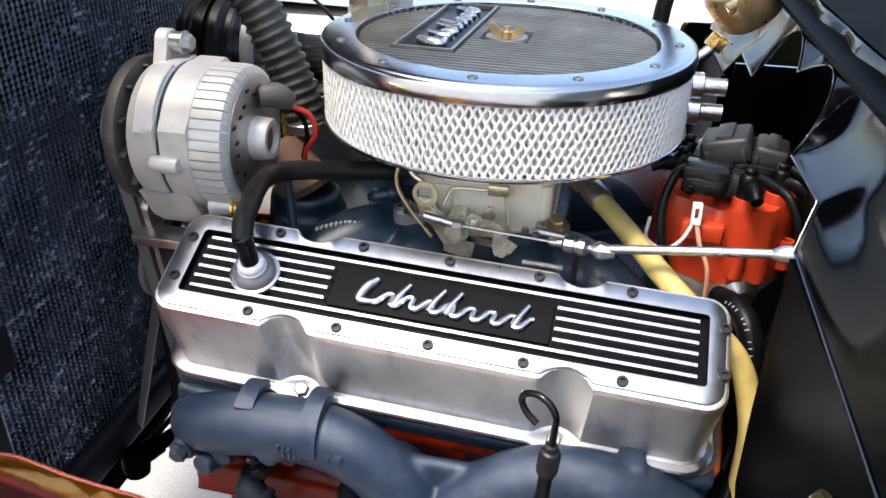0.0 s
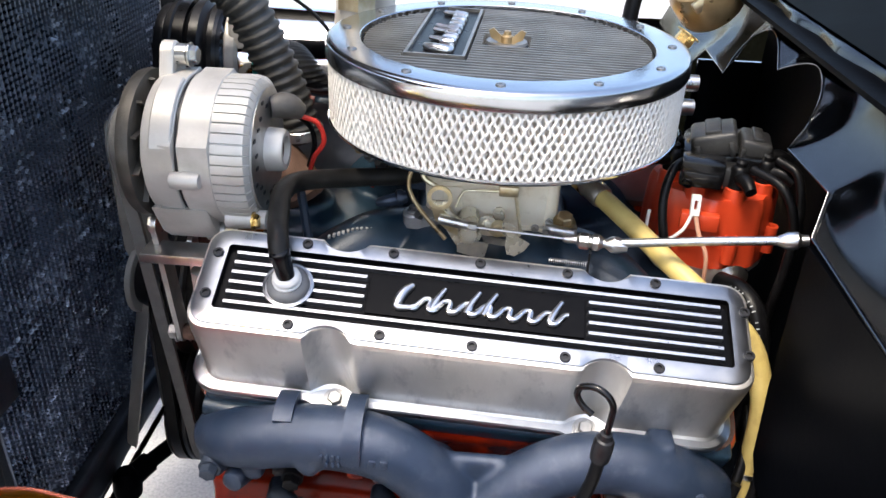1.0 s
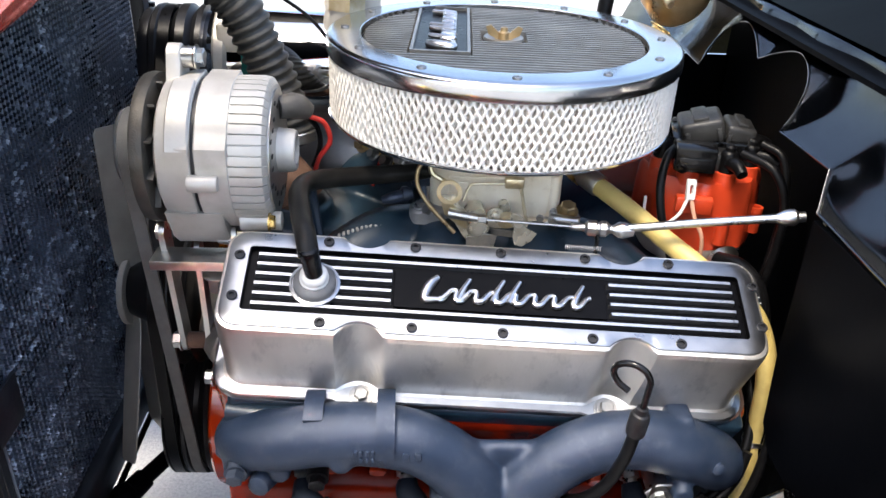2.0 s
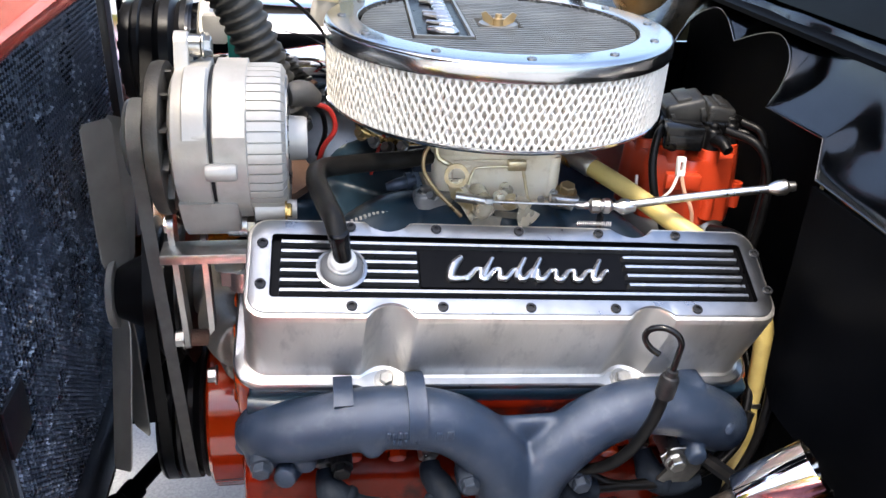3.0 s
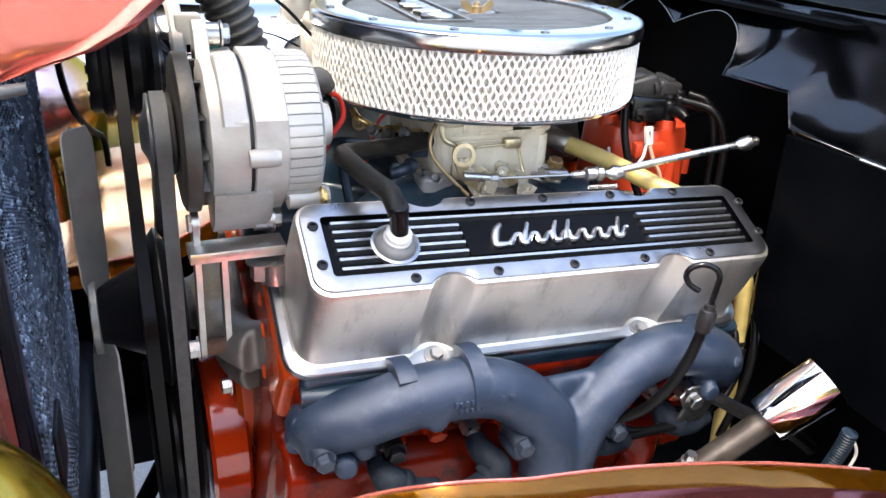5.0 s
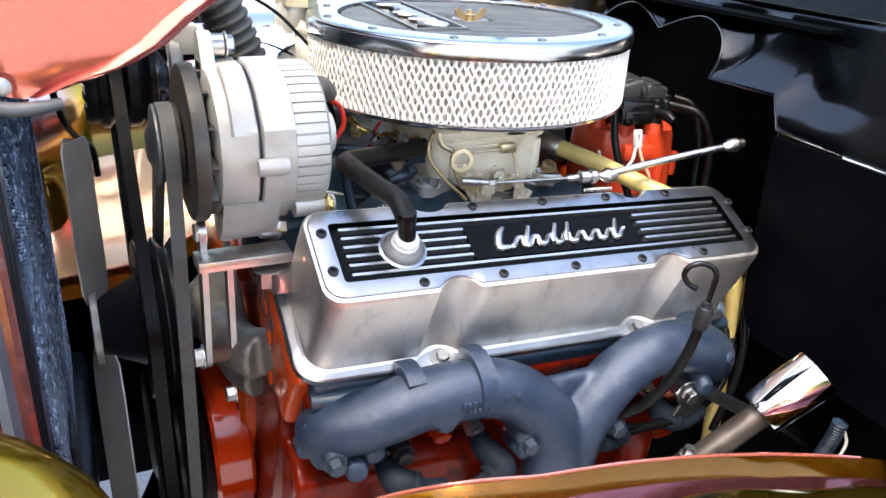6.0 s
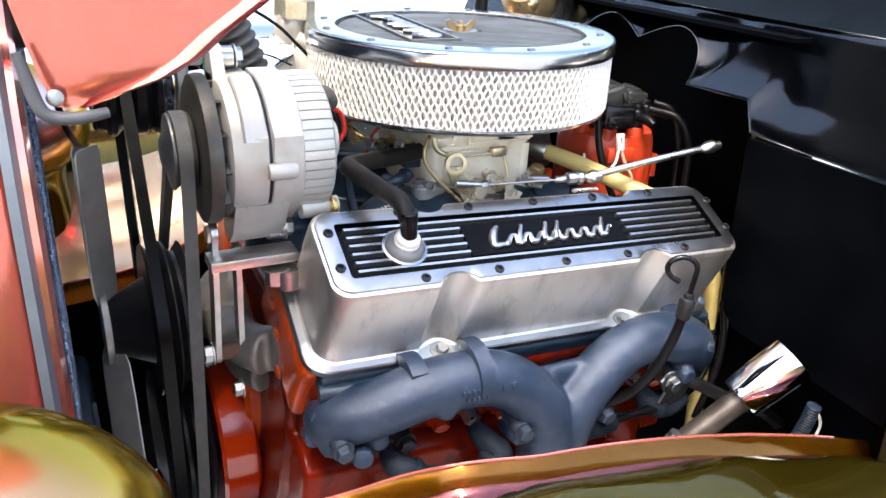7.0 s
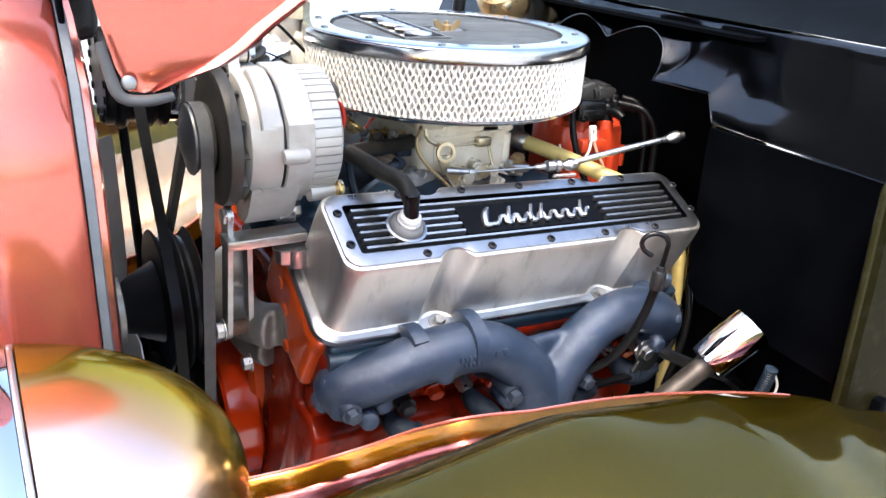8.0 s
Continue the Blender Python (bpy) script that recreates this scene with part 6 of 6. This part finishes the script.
    ear = [(-0.034, -0.010), (0.022, -0.012), (0.016, 0.012)] + [(0.0125 * math.cos(q), 0.026 + 0.0125 * math.sin(q)) for q in [radians(-15 + 21 * k) for k in range(10)]] + [(-0.020, 0.010)]
    prism(bm, ear, Matrix.Translation((-0.3000, 0.176, 1.030)) @ Matrix.Rotation(radians(90), 4, "Z") @ Matrix.Rotation(radians(90), 4, "X"), 0.012, 0.0015)
    # web that carries the ear down to the frame
    loft(bm, [[(-0.300, 0.160, 1.022), (-0.300, 0.196, 1.020), (-0.276, 0.190, 1.028), (-0.276, 0.166, 1.032)], [(-0.300, 0.166, 1.042), (-0.300, 0.188, 1.042), (-0.290, 0.186, 1.042), (-0.290, 0.168, 1.042)]])
    part("upper_ear", bm, M_CASTALU, root)
    bm = B()
    lathe(bm, [(0.0100, 0), (0.0100, 0.010), (0.0085, 0.0105)], axis((-0.288, 0.176, 1.056), (1, 0, 0)), 24)
    hexbolt(bm, (-0.2765, 0.176, 1.056), (1, 0, 0), 0.0085, 0.008)
    part("upper_bolt", bm, M_ZINC, root)
    # lower ear
    bm = B()
    foot = [(-0.040, 0.034), (0.030, 0.030), (0.022, 0.004), (0.014, -0.010), (-0.006, -0.012), (-0.022, 0.002)]
    prism(bm, foot, Matrix.Translation((-0.2990, 0.138, 0.902)) @ Matrix.Rotation(radians(90), 4, "Z") @ Matrix.Rotation(radians(90), 4, "X"), 0.050, 0.003)
    part("lower_ear", bm, M_CASTALU, root)
    bm = B()
    tube(bm, [(-0.262, 0.137, 0.897), (-0.246, 0.137, 0.896)], [0.011, 0.011], 16, smooth=False)
    hexbolt(bm, (-0.246, 0.137, 0.896), (1, 0, 0), 0.009, 0.009)
    part("pivot_bolt", bm, M_ZINC, root)
    bm = B()
    hexbolt(bm, (-0.3110, 0.136, 0.899), (-1, 0, 0), 0.009, 0.010)
    part("pivot_nut", bm, M_ZINC, root)
    # cooling fan and pulley
    bm = B()
    lathe(bm, [(0.02, -0.3075), (0.066, -0.3075), (0.069, -0.3085), (0.0695, -0.3150), (0.0680, -0.3200), (0.063, -0.3220), (0.045, -0.3215), (0.02, -0.3225)], m, 64)
    fan_o = part("fan_disc", bm, M_FAN, root, "dark grey stamped cooling fan")
    for k in range(12):
        a = 2 * math.pi * k / 12
        bm = B()
        box(bm, (0, 0, 0), (0.006, 0.022, 0.0022), Matrix.Translation((-0.3050, ax - 0.056 * math.cos(a), az + 0.054 * math.sin(a))) @ Matrix.Rotation(-a + 0.5, 4, "X"))
        part("vane", bm, M_FAN, fan_o)
    bm = B()
    lathe(bm, [(0.012, -0.3230), (0.034, -0.3240), (0.0355, -0.3260), (0.029, -0.3325), (0.029, -0.3350), (0.0355, -0.3425), (0.0345, -0.3445), (0.022, -0.3460), (0.012, -0.3510), (0.0, -0.3510)], m, 48)
    part("pulley", bm, M_STEEL, root)
    # rear plug with wires
    bm = B()
    tube(bm, [(-0.204, 0.170, 1.012), (-0.190, 0.178, 1.012), (-0.178, 0.186, 1.004)], [0.010, 0.0125, 0.008], 14)
    part("plug_boot", bm, M_DUSTBOOT, root, "dusty brown-grey rubber plug")
    bm = B()
    tube(bm, [(-0.180, 0.186, 1.0), (-0.165, 0.195, 0.99), (-0.160, 0.198, 0.97), (-0.172, 0.20, 0.95), (-0.18, 0.21, 0.92)], 0.0026, 8)
    part("red_wire", bm, M_REDWIRE, root)
    bm = B()
    tube(bm, [(-0.180, 0.188, 0.998), (-0.172, 0.196, 0.985), (-0.170, 0.20, 0.965), (-0.178, 0.205, 0.94)], 0.0026, 8)
    part("black_wire", bm, M_RUBBER, root)
    return root


M_DUSTBOOT = surf("dusty_rubber_plug", (0.045, 0.040, 0.034), (0.08, 0.072, 0.062), 60, 0.55, 0.0, 0.3, 400)
M_FAN = surf("dull_grey_fan_steel", (0.06, 0.055, 0.048), (0.10, 0.092, 0.08), 60, 0.5, 0.6, 0.3, 500)
alternator()


def alternator_bracket():
    root = thing("alternator_bracket", (-0.30, 0.14, 0.76), "bare steel plate bracket under the alternator", "bracket")
    def plate(x, a, b, w, t=0.0055):
        bm = B()
        a, b = Vector(a), Vector(b)
        d = (b - a).normalized()
        nrm = Vector((1, 0, 0))
        s = d.cross(nrm).normalized()
        pts = []
        for k in range(9):
            q = math.pi * k / 8
            pts.append(a + s * w * math.cos(q) - d * w * math.sin(q))
        for k in range(9):
            q = math.pi * k / 8
            pts.append(b - s * w * math.cos(q) + d * w * math.sin(q))
        loft(bm, [[p + nrm * 0 for p in pts], [p + nrm * t for p in pts]])
        part("plate", bm, M_STEEL, root)
    plate(0, (-0.317, 0.136, 0.899), (-0.317, 0.158, 0.757), 0.011)
    plate(0, (-0.292, 0.155, 0.870), (-0.292, 0.160, 0.757), 0.009)
    bm = B()
    box(bm, (-0.281, 0.122, 0.876), (0.084, 0.030, 0.010), Matrix(), 0.001)
    part("cross_bar", bm, M_STEEL, root)
    bm = B()
    tube(bm, [(-0.317, 0.158, 0.757), (-0.25, 0.158, 0.757)], 0.009, 14, smooth=False)
    part("spacer", bm, M_RUSTY, root)
    bm = B()
    hexbolt(bm, (-0.318, 0.158, 0.757), (-1, 0, 0), 0.009, 0.010)
    part("bolt", bm, M_ZINC, root)
    bm = B()
    hexbolt(bm, (-0.262, 0.112, 0.866), (0, 0, -1), 0.010, 0.018)
    lathe(bm, [(0.013, 0), (0.013, 0.02)], axis((-0.250, 0.110, 0.845), (0, 0, 1)), 18)
    part("spacer_nut", bm, M_STEEL, root)
    return root


alternator_bracket()


def water_pump():
    root = thing("water_pump", (-0.30, CL, 0.74), "grey cast water pump with black pulleys", "water pump")
    bm = B()
    lathe(bm, [(0.055, -0.262), (0.058, -0.275), (0.045, -0.295), (0.03, -0.31), (0.026, -0.335)], axis((0, CL, 0.745), (1, 0, 0)), 32)
    tube(bm, [(-0.285, CL - 0.03, 0.74), (-0.285, CL - 0.08, 0.748), (-0.275, 0.165, 0.752), (-0.262, 0.150, 0.752)], [0.03, 0.026, 0.025, 0.028], 18)
    tube(bm, [(-0.262, 0.143, 0.757), (-0.250, 0.143, 0.757)], [0.026, 0.026], 16, smooth=False)
    tube(bm, [(-0.285, CL - 0.05, 0.73), (-0.275, 0.20, 0.71), (-0.262, 0.165, 0.712)], [0.02, 0.02, 0.02], 14)
    ob = part("housing", bm, M_PUMP, root)
    cast(ob, 0.004, 4)
    bm = B()
    hexbolt(bm, (-0.290, 0.158, 0.708), (-1, 0, 0), 0.008, 0.01)
    part("bolt", bm, M_ZINC, root)
    m = axis((0, CL, 0.745), (1, 0, 0))
    bm = B()
    lathe(bm, [(0.02, -0.3220), (0.082, -0.3220), (0.086, -0.3240), (0.076, -0.3315), (0.076, -0.3355), (0.088, -0.3430), (0.088, -0.3450), (0.077, -0.3530), (0.077, -0.3570), (0.088, -0.3640), (0.086, -0.3660), (0.05, -0.3650)], m, 64)
    part("pulley", bm, M_PULLEY, root)
    return root


M_PUMP = surf("dull_pump_casting", (0.20, 0.19, 0.17), (0.30, 0.28, 0.25), 40, 0.5, 0.6, 0.5, 400)
M_PULLEY = surf("black_pulley_enamel", (0.006, 0.006, 0.007), (0.012, 0.012, 0.013), 40, 0.35, 0.0, 0.1, 400, spec=0.25)
water_pump()


def cooling_fan():
    root = thing("cooling_fan", (-0.3880, CL, 0.745), "dark steel cooling fan with flat blades and black spacer", "fan")
    m = axis((0, CL, 0.745), (1, 0, 0))
    bm = B()
    lathe(bm, [(0.050, -0.3660), (0.048, -0.3700), (0.032, -0.4040), (0.031, -0.4070)], m, 40)
    part("spacer", bm, M_PULLEY, root, "black tapered fan spacer")
    bm = B()
    lathe(bm, [(0.041, -0.4070), (0.042, -0.4080), (0.042, -0.4140), (0.040, -0.4150), (0.0, -0.4150)], m, 40)
    part("hub_plate", bm, M_BLADE, root)
    for ang in (-1, 179, -31, 149):
        a = radians(ang)
        R = Matrix.Translation((-0.4065, CL, 0.745)) @ Matrix.Rotation(a, 4, "X")
        bm = B()
        loops = []
        for r, w, tw in ((0.030, 0.014, 50), (0.045, 0.019, 50), (0.08, 0.020, 50), (0.15, 0.020, 48), (0.198, 0.020, 46), (0.205, 0.016, 46)):
            t = radians(tw)
            lp = []
            for f, th in ((-1, 0.0012), (0, 0.0012), (1, 0.0012), (1, -0.0012), (0, -0.0012), (-1, -0.0012)):
                lp.append(R @ Vector((f * w * 0.85 * math.sin(t) + th * math.cos(t), f * w * math.cos(t), r)))
            loops.append(lp)
        loft(bm, loops)
        part("blade", bm, M_BLADE, root)
    return root


M_BLADE = surf("grey_fan_blade_steel", (0.30, 0.29, 0.255), (0.40, 0.385, 0.34), 30, 0.34, 0.4, 0.2, 500)
cooling_fan()


def crank_pulley():
    root = thing("crank_pulley", (-0.2970, CL, 0.575), "red-orange balancer with black crank pulley", "pulley")
    m = axis((0, CL, 0.575), (1, 0, 0))
    bm = B()
    lathe(bm, [(0.05, -0.2690), (0.098, -0.2700), (0.102, -0.2740), (0.102, -0.3090), (0.098, -0.3130), (0.05, -0.3130)], m, 72)
    part("balancer", bm, M_REDPULLEY, root, "glossy red-orange painted balancer")
    for ang in (205, 222):
        bm = B()
        box(bm, (-0.2915, 0, 0), (0.033, 0.0009, 0.0016), Matrix.Translation((0, CL, 0.575)) @ Matrix.Rotation(radians(ang - 90), 4, "X") @ Matrix.Translation((0, 0, 0.1018)))
        part("timing_mark", bm, M_BOLTBLACK, root)
    bm = B()
    lathe(bm, [(0.03, -0.3150), (0.088, -0.3170), (0.090, -0.3210), (0.080, -0.3300), (0.080, -0.3360), (0.090, -0.3440), (0.090, -0.3480), (0.080, -0.3540), (0.080, -0.3600), (0.090, -0.3680), (0.088, -0.3710), (0.03, -0.3670)], m, 72)
    part("pulley", bm, M_PULLEY, root)
    return root


crank_pulley()


def belt(x, circles, w, label, mat, t=0.0075):
    """A V belt round circles (y, z, r), listed in running order, as straight runs and arcs."""
    root = thing("drive_belt", (x, circles[0][0], circles[0][1]), label, "belt", "drive belts")
    n = len(circles)
    pts = []
    tang = []
    for i in range(n):
        y0, z0, r0 = circles[i]
        y1, z1, r1 = circles[(i + 1) % n]
        d = math.hypot(y1 - y0, z1 - z0)
        base = math.atan2(z1 - z0, y1 - y0)
        off = math.acos((r0 - r1) / d)
        tang.append(base - off)
    for i in range(n):
        y0, z0, r0 = circles[i]
        a0, a1 = tang[i - 1], tang[i]
        while a1 < a0:
            a1 += 2 * math.pi
        k = max(3, int((a1 - a0) / 0.12))
        for j in range(k + 1):
            a = a0 + (a1 - a0) * j / k
            pts.append((y0, z0, r0, a))
    bm = B()
    loops = []
    for y, z, r, a in pts:
        c, s = math.cos(a), math.sin(a)
        loops.append([(x - w / 2, y + (r + 0.001) * c, z + (r + 0.001) * s), (x + w / 2, y + (r + 0.001) * c, z + (r + 0.001) * s),
                      (x + w * 0.34, y + (r - t) * c, z + (r - t) * s), (x - w * 0.34, y + (r - t) * c, z + (r - t) * s)])
    loops.append(loops[0])
    loft(bm, loops, False, False)
    part("band", bm, mat, root, "", 30)


belt(-0.3345, [(0.156, 0.976, 0.0355), (CL, 0.575, 0.089), (CL, 0.745, 0.088)], 0.0125, "worn grey drive belt on the alternator pulley", M_BELT)
AC = (0.405, 0.992)
belt(-0.3590, [(AC[0], AC[1], 0.062), (CL, 0.745, 0.087), (CL, 0.575, 0.089)], 0.0125, "black drive belt on the compressor pulley", M_RUBBER)


def compressor():
    root = thing("air_compressor", (-0.25, AC[0], 0.92), "chrome air conditioning compressor with black clutch pulley", "compressor")
    m = axis((0, *AC), (1, 0, 0))
    bm = B()
    lathe(bm, [(0.045, -0.3890), (0.056, -0.3890), (0.058, -0.3860), (0.058, -0.3780), (0.063, -0.3740), (0.064, -0.3680), (0.056, -0.3600), (0.056, -0.3540), (0.064, -0.3460), (0.064, -0.3360), (0.058, -0.3300), (0.064, -0.3240), (0.064, -0.3180), (0.05, -0.3140), (0.03, -0.3140)], m, 64)
    part("clutch_pulley", bm, M_PULLEY, root)
    for k in range(16):
        a = 2 * math.pi * k / 16
        bm = B()
        box(bm, (-0.3885, AC[0] + 0.05 * math.cos(a), AC[1] + 0.05 * math.sin(a)), (0.005, 0.009, 0.009), None, 0.001)
        part("clutch_lug", bm, M_PULLEY, root)
    bm = B()
    lathe(bm, [(0.035, -0.330), (0.05, -0.326), (0.058, -0.315), (0.060, -0.29), (0.060, -0.145), (0.062, -0.143), (0.062, -0.110), (0.056, -0.104), (0.048, -0.098), (0.0, -0.096)], m, 48)
    part("body", bm, M_CHROME, root)
    bm = B()
    box(bm, (-0.285, AC[0] - 0.045, AC[1] + 0.030), (0.028, 0.02, 0.05), None, 0.004)
    part("front_lug", bm, M_CASTALU, root)
    bm = B()
    box(bm, (-0.255, AC[0] - 0.055, AC[1] + 0.012), (0.034, 0.012, 0.05), None, 0.002)
    part("label_plate", bm, M_TEAL, root, "teal painted plate")
    for x in (-0.305, -0.165):
        bm = B()
        lathe(bm, [(0.062, x), (0.066, x + 0.003), (0.066, x + 0.013), (0.062, x + 0.016)], m, 40)
        part("band", bm, M_CASTALU, root)
    # hose fittings at the rear head
    bm = B()
    tube(bm, [(-0.165, AC[0] - 0.02, AC[1] + 0.03), (-0.160, AC[0] - 0.03, 1.06), (-0.155, AC[0] - 0.03, 1.10), (-0.160, AC[0] - 0.02, 1.16)], [0.020, 0.019, 0.016, 0.015], 18)
    tube(bm, [(-0.160, AC[0] - 0.045, 1.04), (-0.140, AC[0] - 0.052, 1.03)], [0.010, 0.009], 14, smooth=False)
    tube(bm, [(-0.135, AC[0] + 0.02, 1.03), (-0.130, AC[0] + 0.02, 1.10), (-0.11, AC[0] + 0.02, 1.13)], [0.017, 0.015, 0.012], 18)
    part("manifold_fitting", bm, M_CASTALU, root)
    bm = B()
    hexbolt(bm, (-0.157, AC[0] - 0.03, 1.062), (0.05, 0, 1), 0.024, 0.022, 0)
    part("hose_nut", bm, M_GOLDZINC, root)
    bm = B()
    lathe(bm, [(0.007, 0), (0.007, 0.02), (0.013, 0.021), (0.013, 0.045), (0.010, 0.047)], axis((-0.145, AC[0] - 0.03, 1.115), (1, -0.1, 0.05)), 16)
    part("service_cap", bm, M_BOLTBLACK, root)
    return root


compressor()


def radiator_hose():
    root = thing("radiator_hose", (-0.22, 0.28, 0.93), "black corrugated radiator hose", "hose")
    bm = B()
    ribbed(bm, [(-0.205, 0.300, 0.930), (-0.222, 0.302, 0.985), (-0.243, 0.300, 1.04), (-0.265, 0.295, 1.085), (-0.30, 0.29, 1.115), (-0.36, 0.30, 1.13), (-0.43, 0.32, 1.125)], 0.0212, 0.0242, 0.0112, 24)
    part("hose", bm, M_DUSTHOSE, root, "", 50)
    bm = B()
    lathe(bm, [(0.024, -0.006), (0.025, -0.005), (0.025, 0.005), (0.024, 0.006)], axis((-0.207, 0.300, 0.94), (-0.1, 0, 1)), 28)
    part("clamp", bm, M_ZINC, root)


radiator_hose()


def wire_run(name, pts, r, mat, label):
    root = thing(name, pts[0], label, "wire")
    bm = B()
    tube(bm, pts, r, 8)
    part("run", bm, mat, root)


wire_run("fan_wire", [(-0.422, 0.535, 1.03), (-0.424, 0.54, 0.96), (-0.416, 0.56, 0.90), (-0.40, 0.60, 0.86), (-0.385, 0.62, 0.84), (-0.382, 0.62, 0.80)], 0.0045, M_RUBBER, "thin black wire beside the radiator")
wire_run("sender_wire", [(-0.13, 0.30, 1.03), (-0.15, 0.31, 1.02), (-0.19, 0.33, 1.06), (-0.23, 0.34, 1.085)], 0.002, M_RUBBER, "thin black wire over the compressor")
wire_run("red_wire", [(-0.09, 0.26, 0.958), (-0.105, 0.255, 0.945), (-0.115, 0.25, 0.92), (-0.12, 0.25, 0.90)], 0.002, M_REDWIRE, "thin red wire below the air cleaner")
wire_run("blue_striped_wire", [(-0.175, 0.15, 0.95), (-0.172, 0.15, 0.92), (-0.165, 0.14, 0.885), (-0.155, 0.13, 0.87)], 0.0045, M_LOOM, "dark blue cable behind the valve cover")


def breather_tip():
    root = thing("chrome_tip", (0.05, -0.05, 0.60), "chrome tapered filler cup on a steel pipe", "filler")
    s, l = Vector((0.191, -0.082, 0.7165)), Vector((0.242, -0.096, 0.7640))
    d = (l - s).normalized()
    L = (l - s).length
    bm = B()
    lathe(bm, [(0.016, 0.0), (0.0232, 0.001), (0.0240, 0.004), (0.0258, L * 0.5), (0.0272, L - 0.002), (0.0272, L), (0.0258, L), (0.0245, L * 0.5), (0.016, 0.01)], axis(s, d), 48)
    part("cup", bm, M_CHROME, root, "mirror chrome cup")
    bm = B()
    tube(bm, [s + d * 0.006, s - d * 0.03, s - d * 0.075, s - d * 0.12, s - d * 0.2], 0.0135, 20)
    part("pipe", bm, M_PIPE, root)
    bm = B()
    lathe(bm, [(0.0165, -0.001), (0.017, 0.0), (0.017, 0.05), (0.0165, 0.051)], axis(s - d * 0.13, d), 24)
    part("sleeve", bm, M_PIPE, root)
    bm = B()
    hexbolt(bm, s - d * 0.09 + Vector((-0.006, 0, 0.016)), (0, -0.2, 1), 0.006, 0.012)
    part("clamp_screw", bm, M_ZINC, root)


breather_tip()


def loom():
    root = thing("wire_loom", (0.26, -0.09, 0.6), "blue-black corrugated wire loom with white tie", "cable")
    bm = B()
    ribbed(bm, [(0.262, -0.122, 0.715), (0.262, -0.118, 0.690), (0.258, -0.110, 0.65), (0.25, -0.10, 0.60)], 0.0065, 0.008, 0.0035, 14)
    part("sleeve", bm, M_LOOM, root)
    bm = B()
    tube(bm, [(0.262, -0.126, 0.712), (0.272, -0.128, 0.69), (0.27, -0.124, 0.665), (0.262, -0.122, 0.655), (0.254, -0.118, 0.662)], 0.0016, 8)
    part("tie", bm, M_WHITE, root)


loom()
wire_run("lower_hose", [(0.20, 0.00, 0.69), (0.235, -0.03, 0.675), (0.26, -0.06, 0.67), (0.285, -0.07, 0.65)], 0.008, M_RUBBER, "black rubber hose below the filler")


def wiper_motor():
    root = thing("wiper_motor", (0.27, 0.50, 1.02), "gold plated canister with brass fittings on the firewall", "canister")
    c = Vector((0.262, 0.515, 1.075))
    bm = B()
    lathe(bm, [(0.02, -0.035), (0.040, -0.03), (0.043, -0.022), (0.043, 0.010), (0.036, 0.022), (0.01, 0.026)], axis(c, (-0.5, -0.3, 0.6)), 36)
    part("canister", bm, M_CANISTER, root)
    bm = B()
    box(bm, (0, 0, 0), (0.05, 0.022, 0.016), Matrix.Translation(c + Vector((0.0, -0.03, 0.0))) @ Matrix.Rotation(radians(-40), 4, "Y"), 0.004)
    part("valve_body", bm, M_GOLDZINC, root)
    bm = B()
    hexbolt(bm, (0.243, 0.478, 1.030), (-0.4, -0.1, -0.6), 0.012, 0.018)
    part("brass_nut", bm, M_BRASS, root)
    bm = B()
    hexbolt(bm, c + Vector((0.024, -0.034, 0.024)), (0.5, -0.2, 0.6), 0.010, 0.012)
    part("brass_plug", bm, M_BRASS, root)
    bm = B()
    tube(bm, [(0.240, 0.476, 1.024), (0.225, 0.472, 1.008), (0.205, 0.468, 0.998), (0.18, 0.46, 0.99)], 0.0068, 12)
    part("steel_tube", bm, M_ZINC, root)


wiper_motor()


def firewall_fitting():
    root = thing("hose_coupling", (0.255, 0.40, 0.96), "zinc hose couplings between air cleaner and firewall", "fitting")
    for z in (0.985, 0.955):
        bm = B()
        lathe(bm, [(0.009, -0.05), (0.012, -0.048), (0.012, -0.030), (0.0155, -0.028), (0.0155, -0.016), (0.010, -0.014), (0.010, 0.010), (0.0, 0.011)], axis((0.240, 0.42, z), (1, 0.0, 0)), 20)
        part("coupling", bm, M_ZINC, root)
    bm = B()
    tube(bm, [(0.17, 0.50, 1.0), (0.175, 0.51, 1.06), (0.19, 0.52, 1.12), (0.21, 0.53, 1.18)], 0.010, 14)
    part("vacuum_hose", bm, M_RUBBER, root, "black rubber hose")


firewall_fitting()


def frame_rails():
    root = thing("chassis_rail", (-0.3, 0.1, 0.4), "black painted chassis rail and steering arm below the engine", "chassis")
    bm = B()
    box(bm, (-0.1, 0.02, 0.40), (1.2, 0.05, 0.09), None, 0.006)
    part("rail", bm, M_BLACKDULL, root)
    bm = B()
    box(bm, (-0.1, 2 * CL - 0.02, 0.40), (1.2, 0.05, 0.09), None, 0.006)
    part("rail", bm, M_BLACKDULL, root)
    bm = B()
    tube(bm, [(-0.56, 0.05, 0.38), (-0.56, CL, 0.35), (-0.56, 2 * CL - 0.05, 0.38)], 0.026, 16)
    part("crossmember", bm, M_BLACKDULL, root)
    bm = B()
    tube(bm, [(-0.412, 0.185, 0.515), (-0.37, 0.30, 0.50), (-0.32, 0.48, 0.46)], 0.0105, 14)
    tube(bm, [(-0.424, 0.160, 0.512), (-0.404, 0.200, 0.516)], [0.015, 0.014], 14, smooth=False)
    lathe(bm, [(0.016, -0.020), (0.018, -0.006), (0.016, 0.010), (0.010, 0.018)], axis((-0.420, 0.168, 0.512), (0, 0, 1)), 18)
    part("steering_link", bm, M_BLACKDULL, root)


frame_rails()
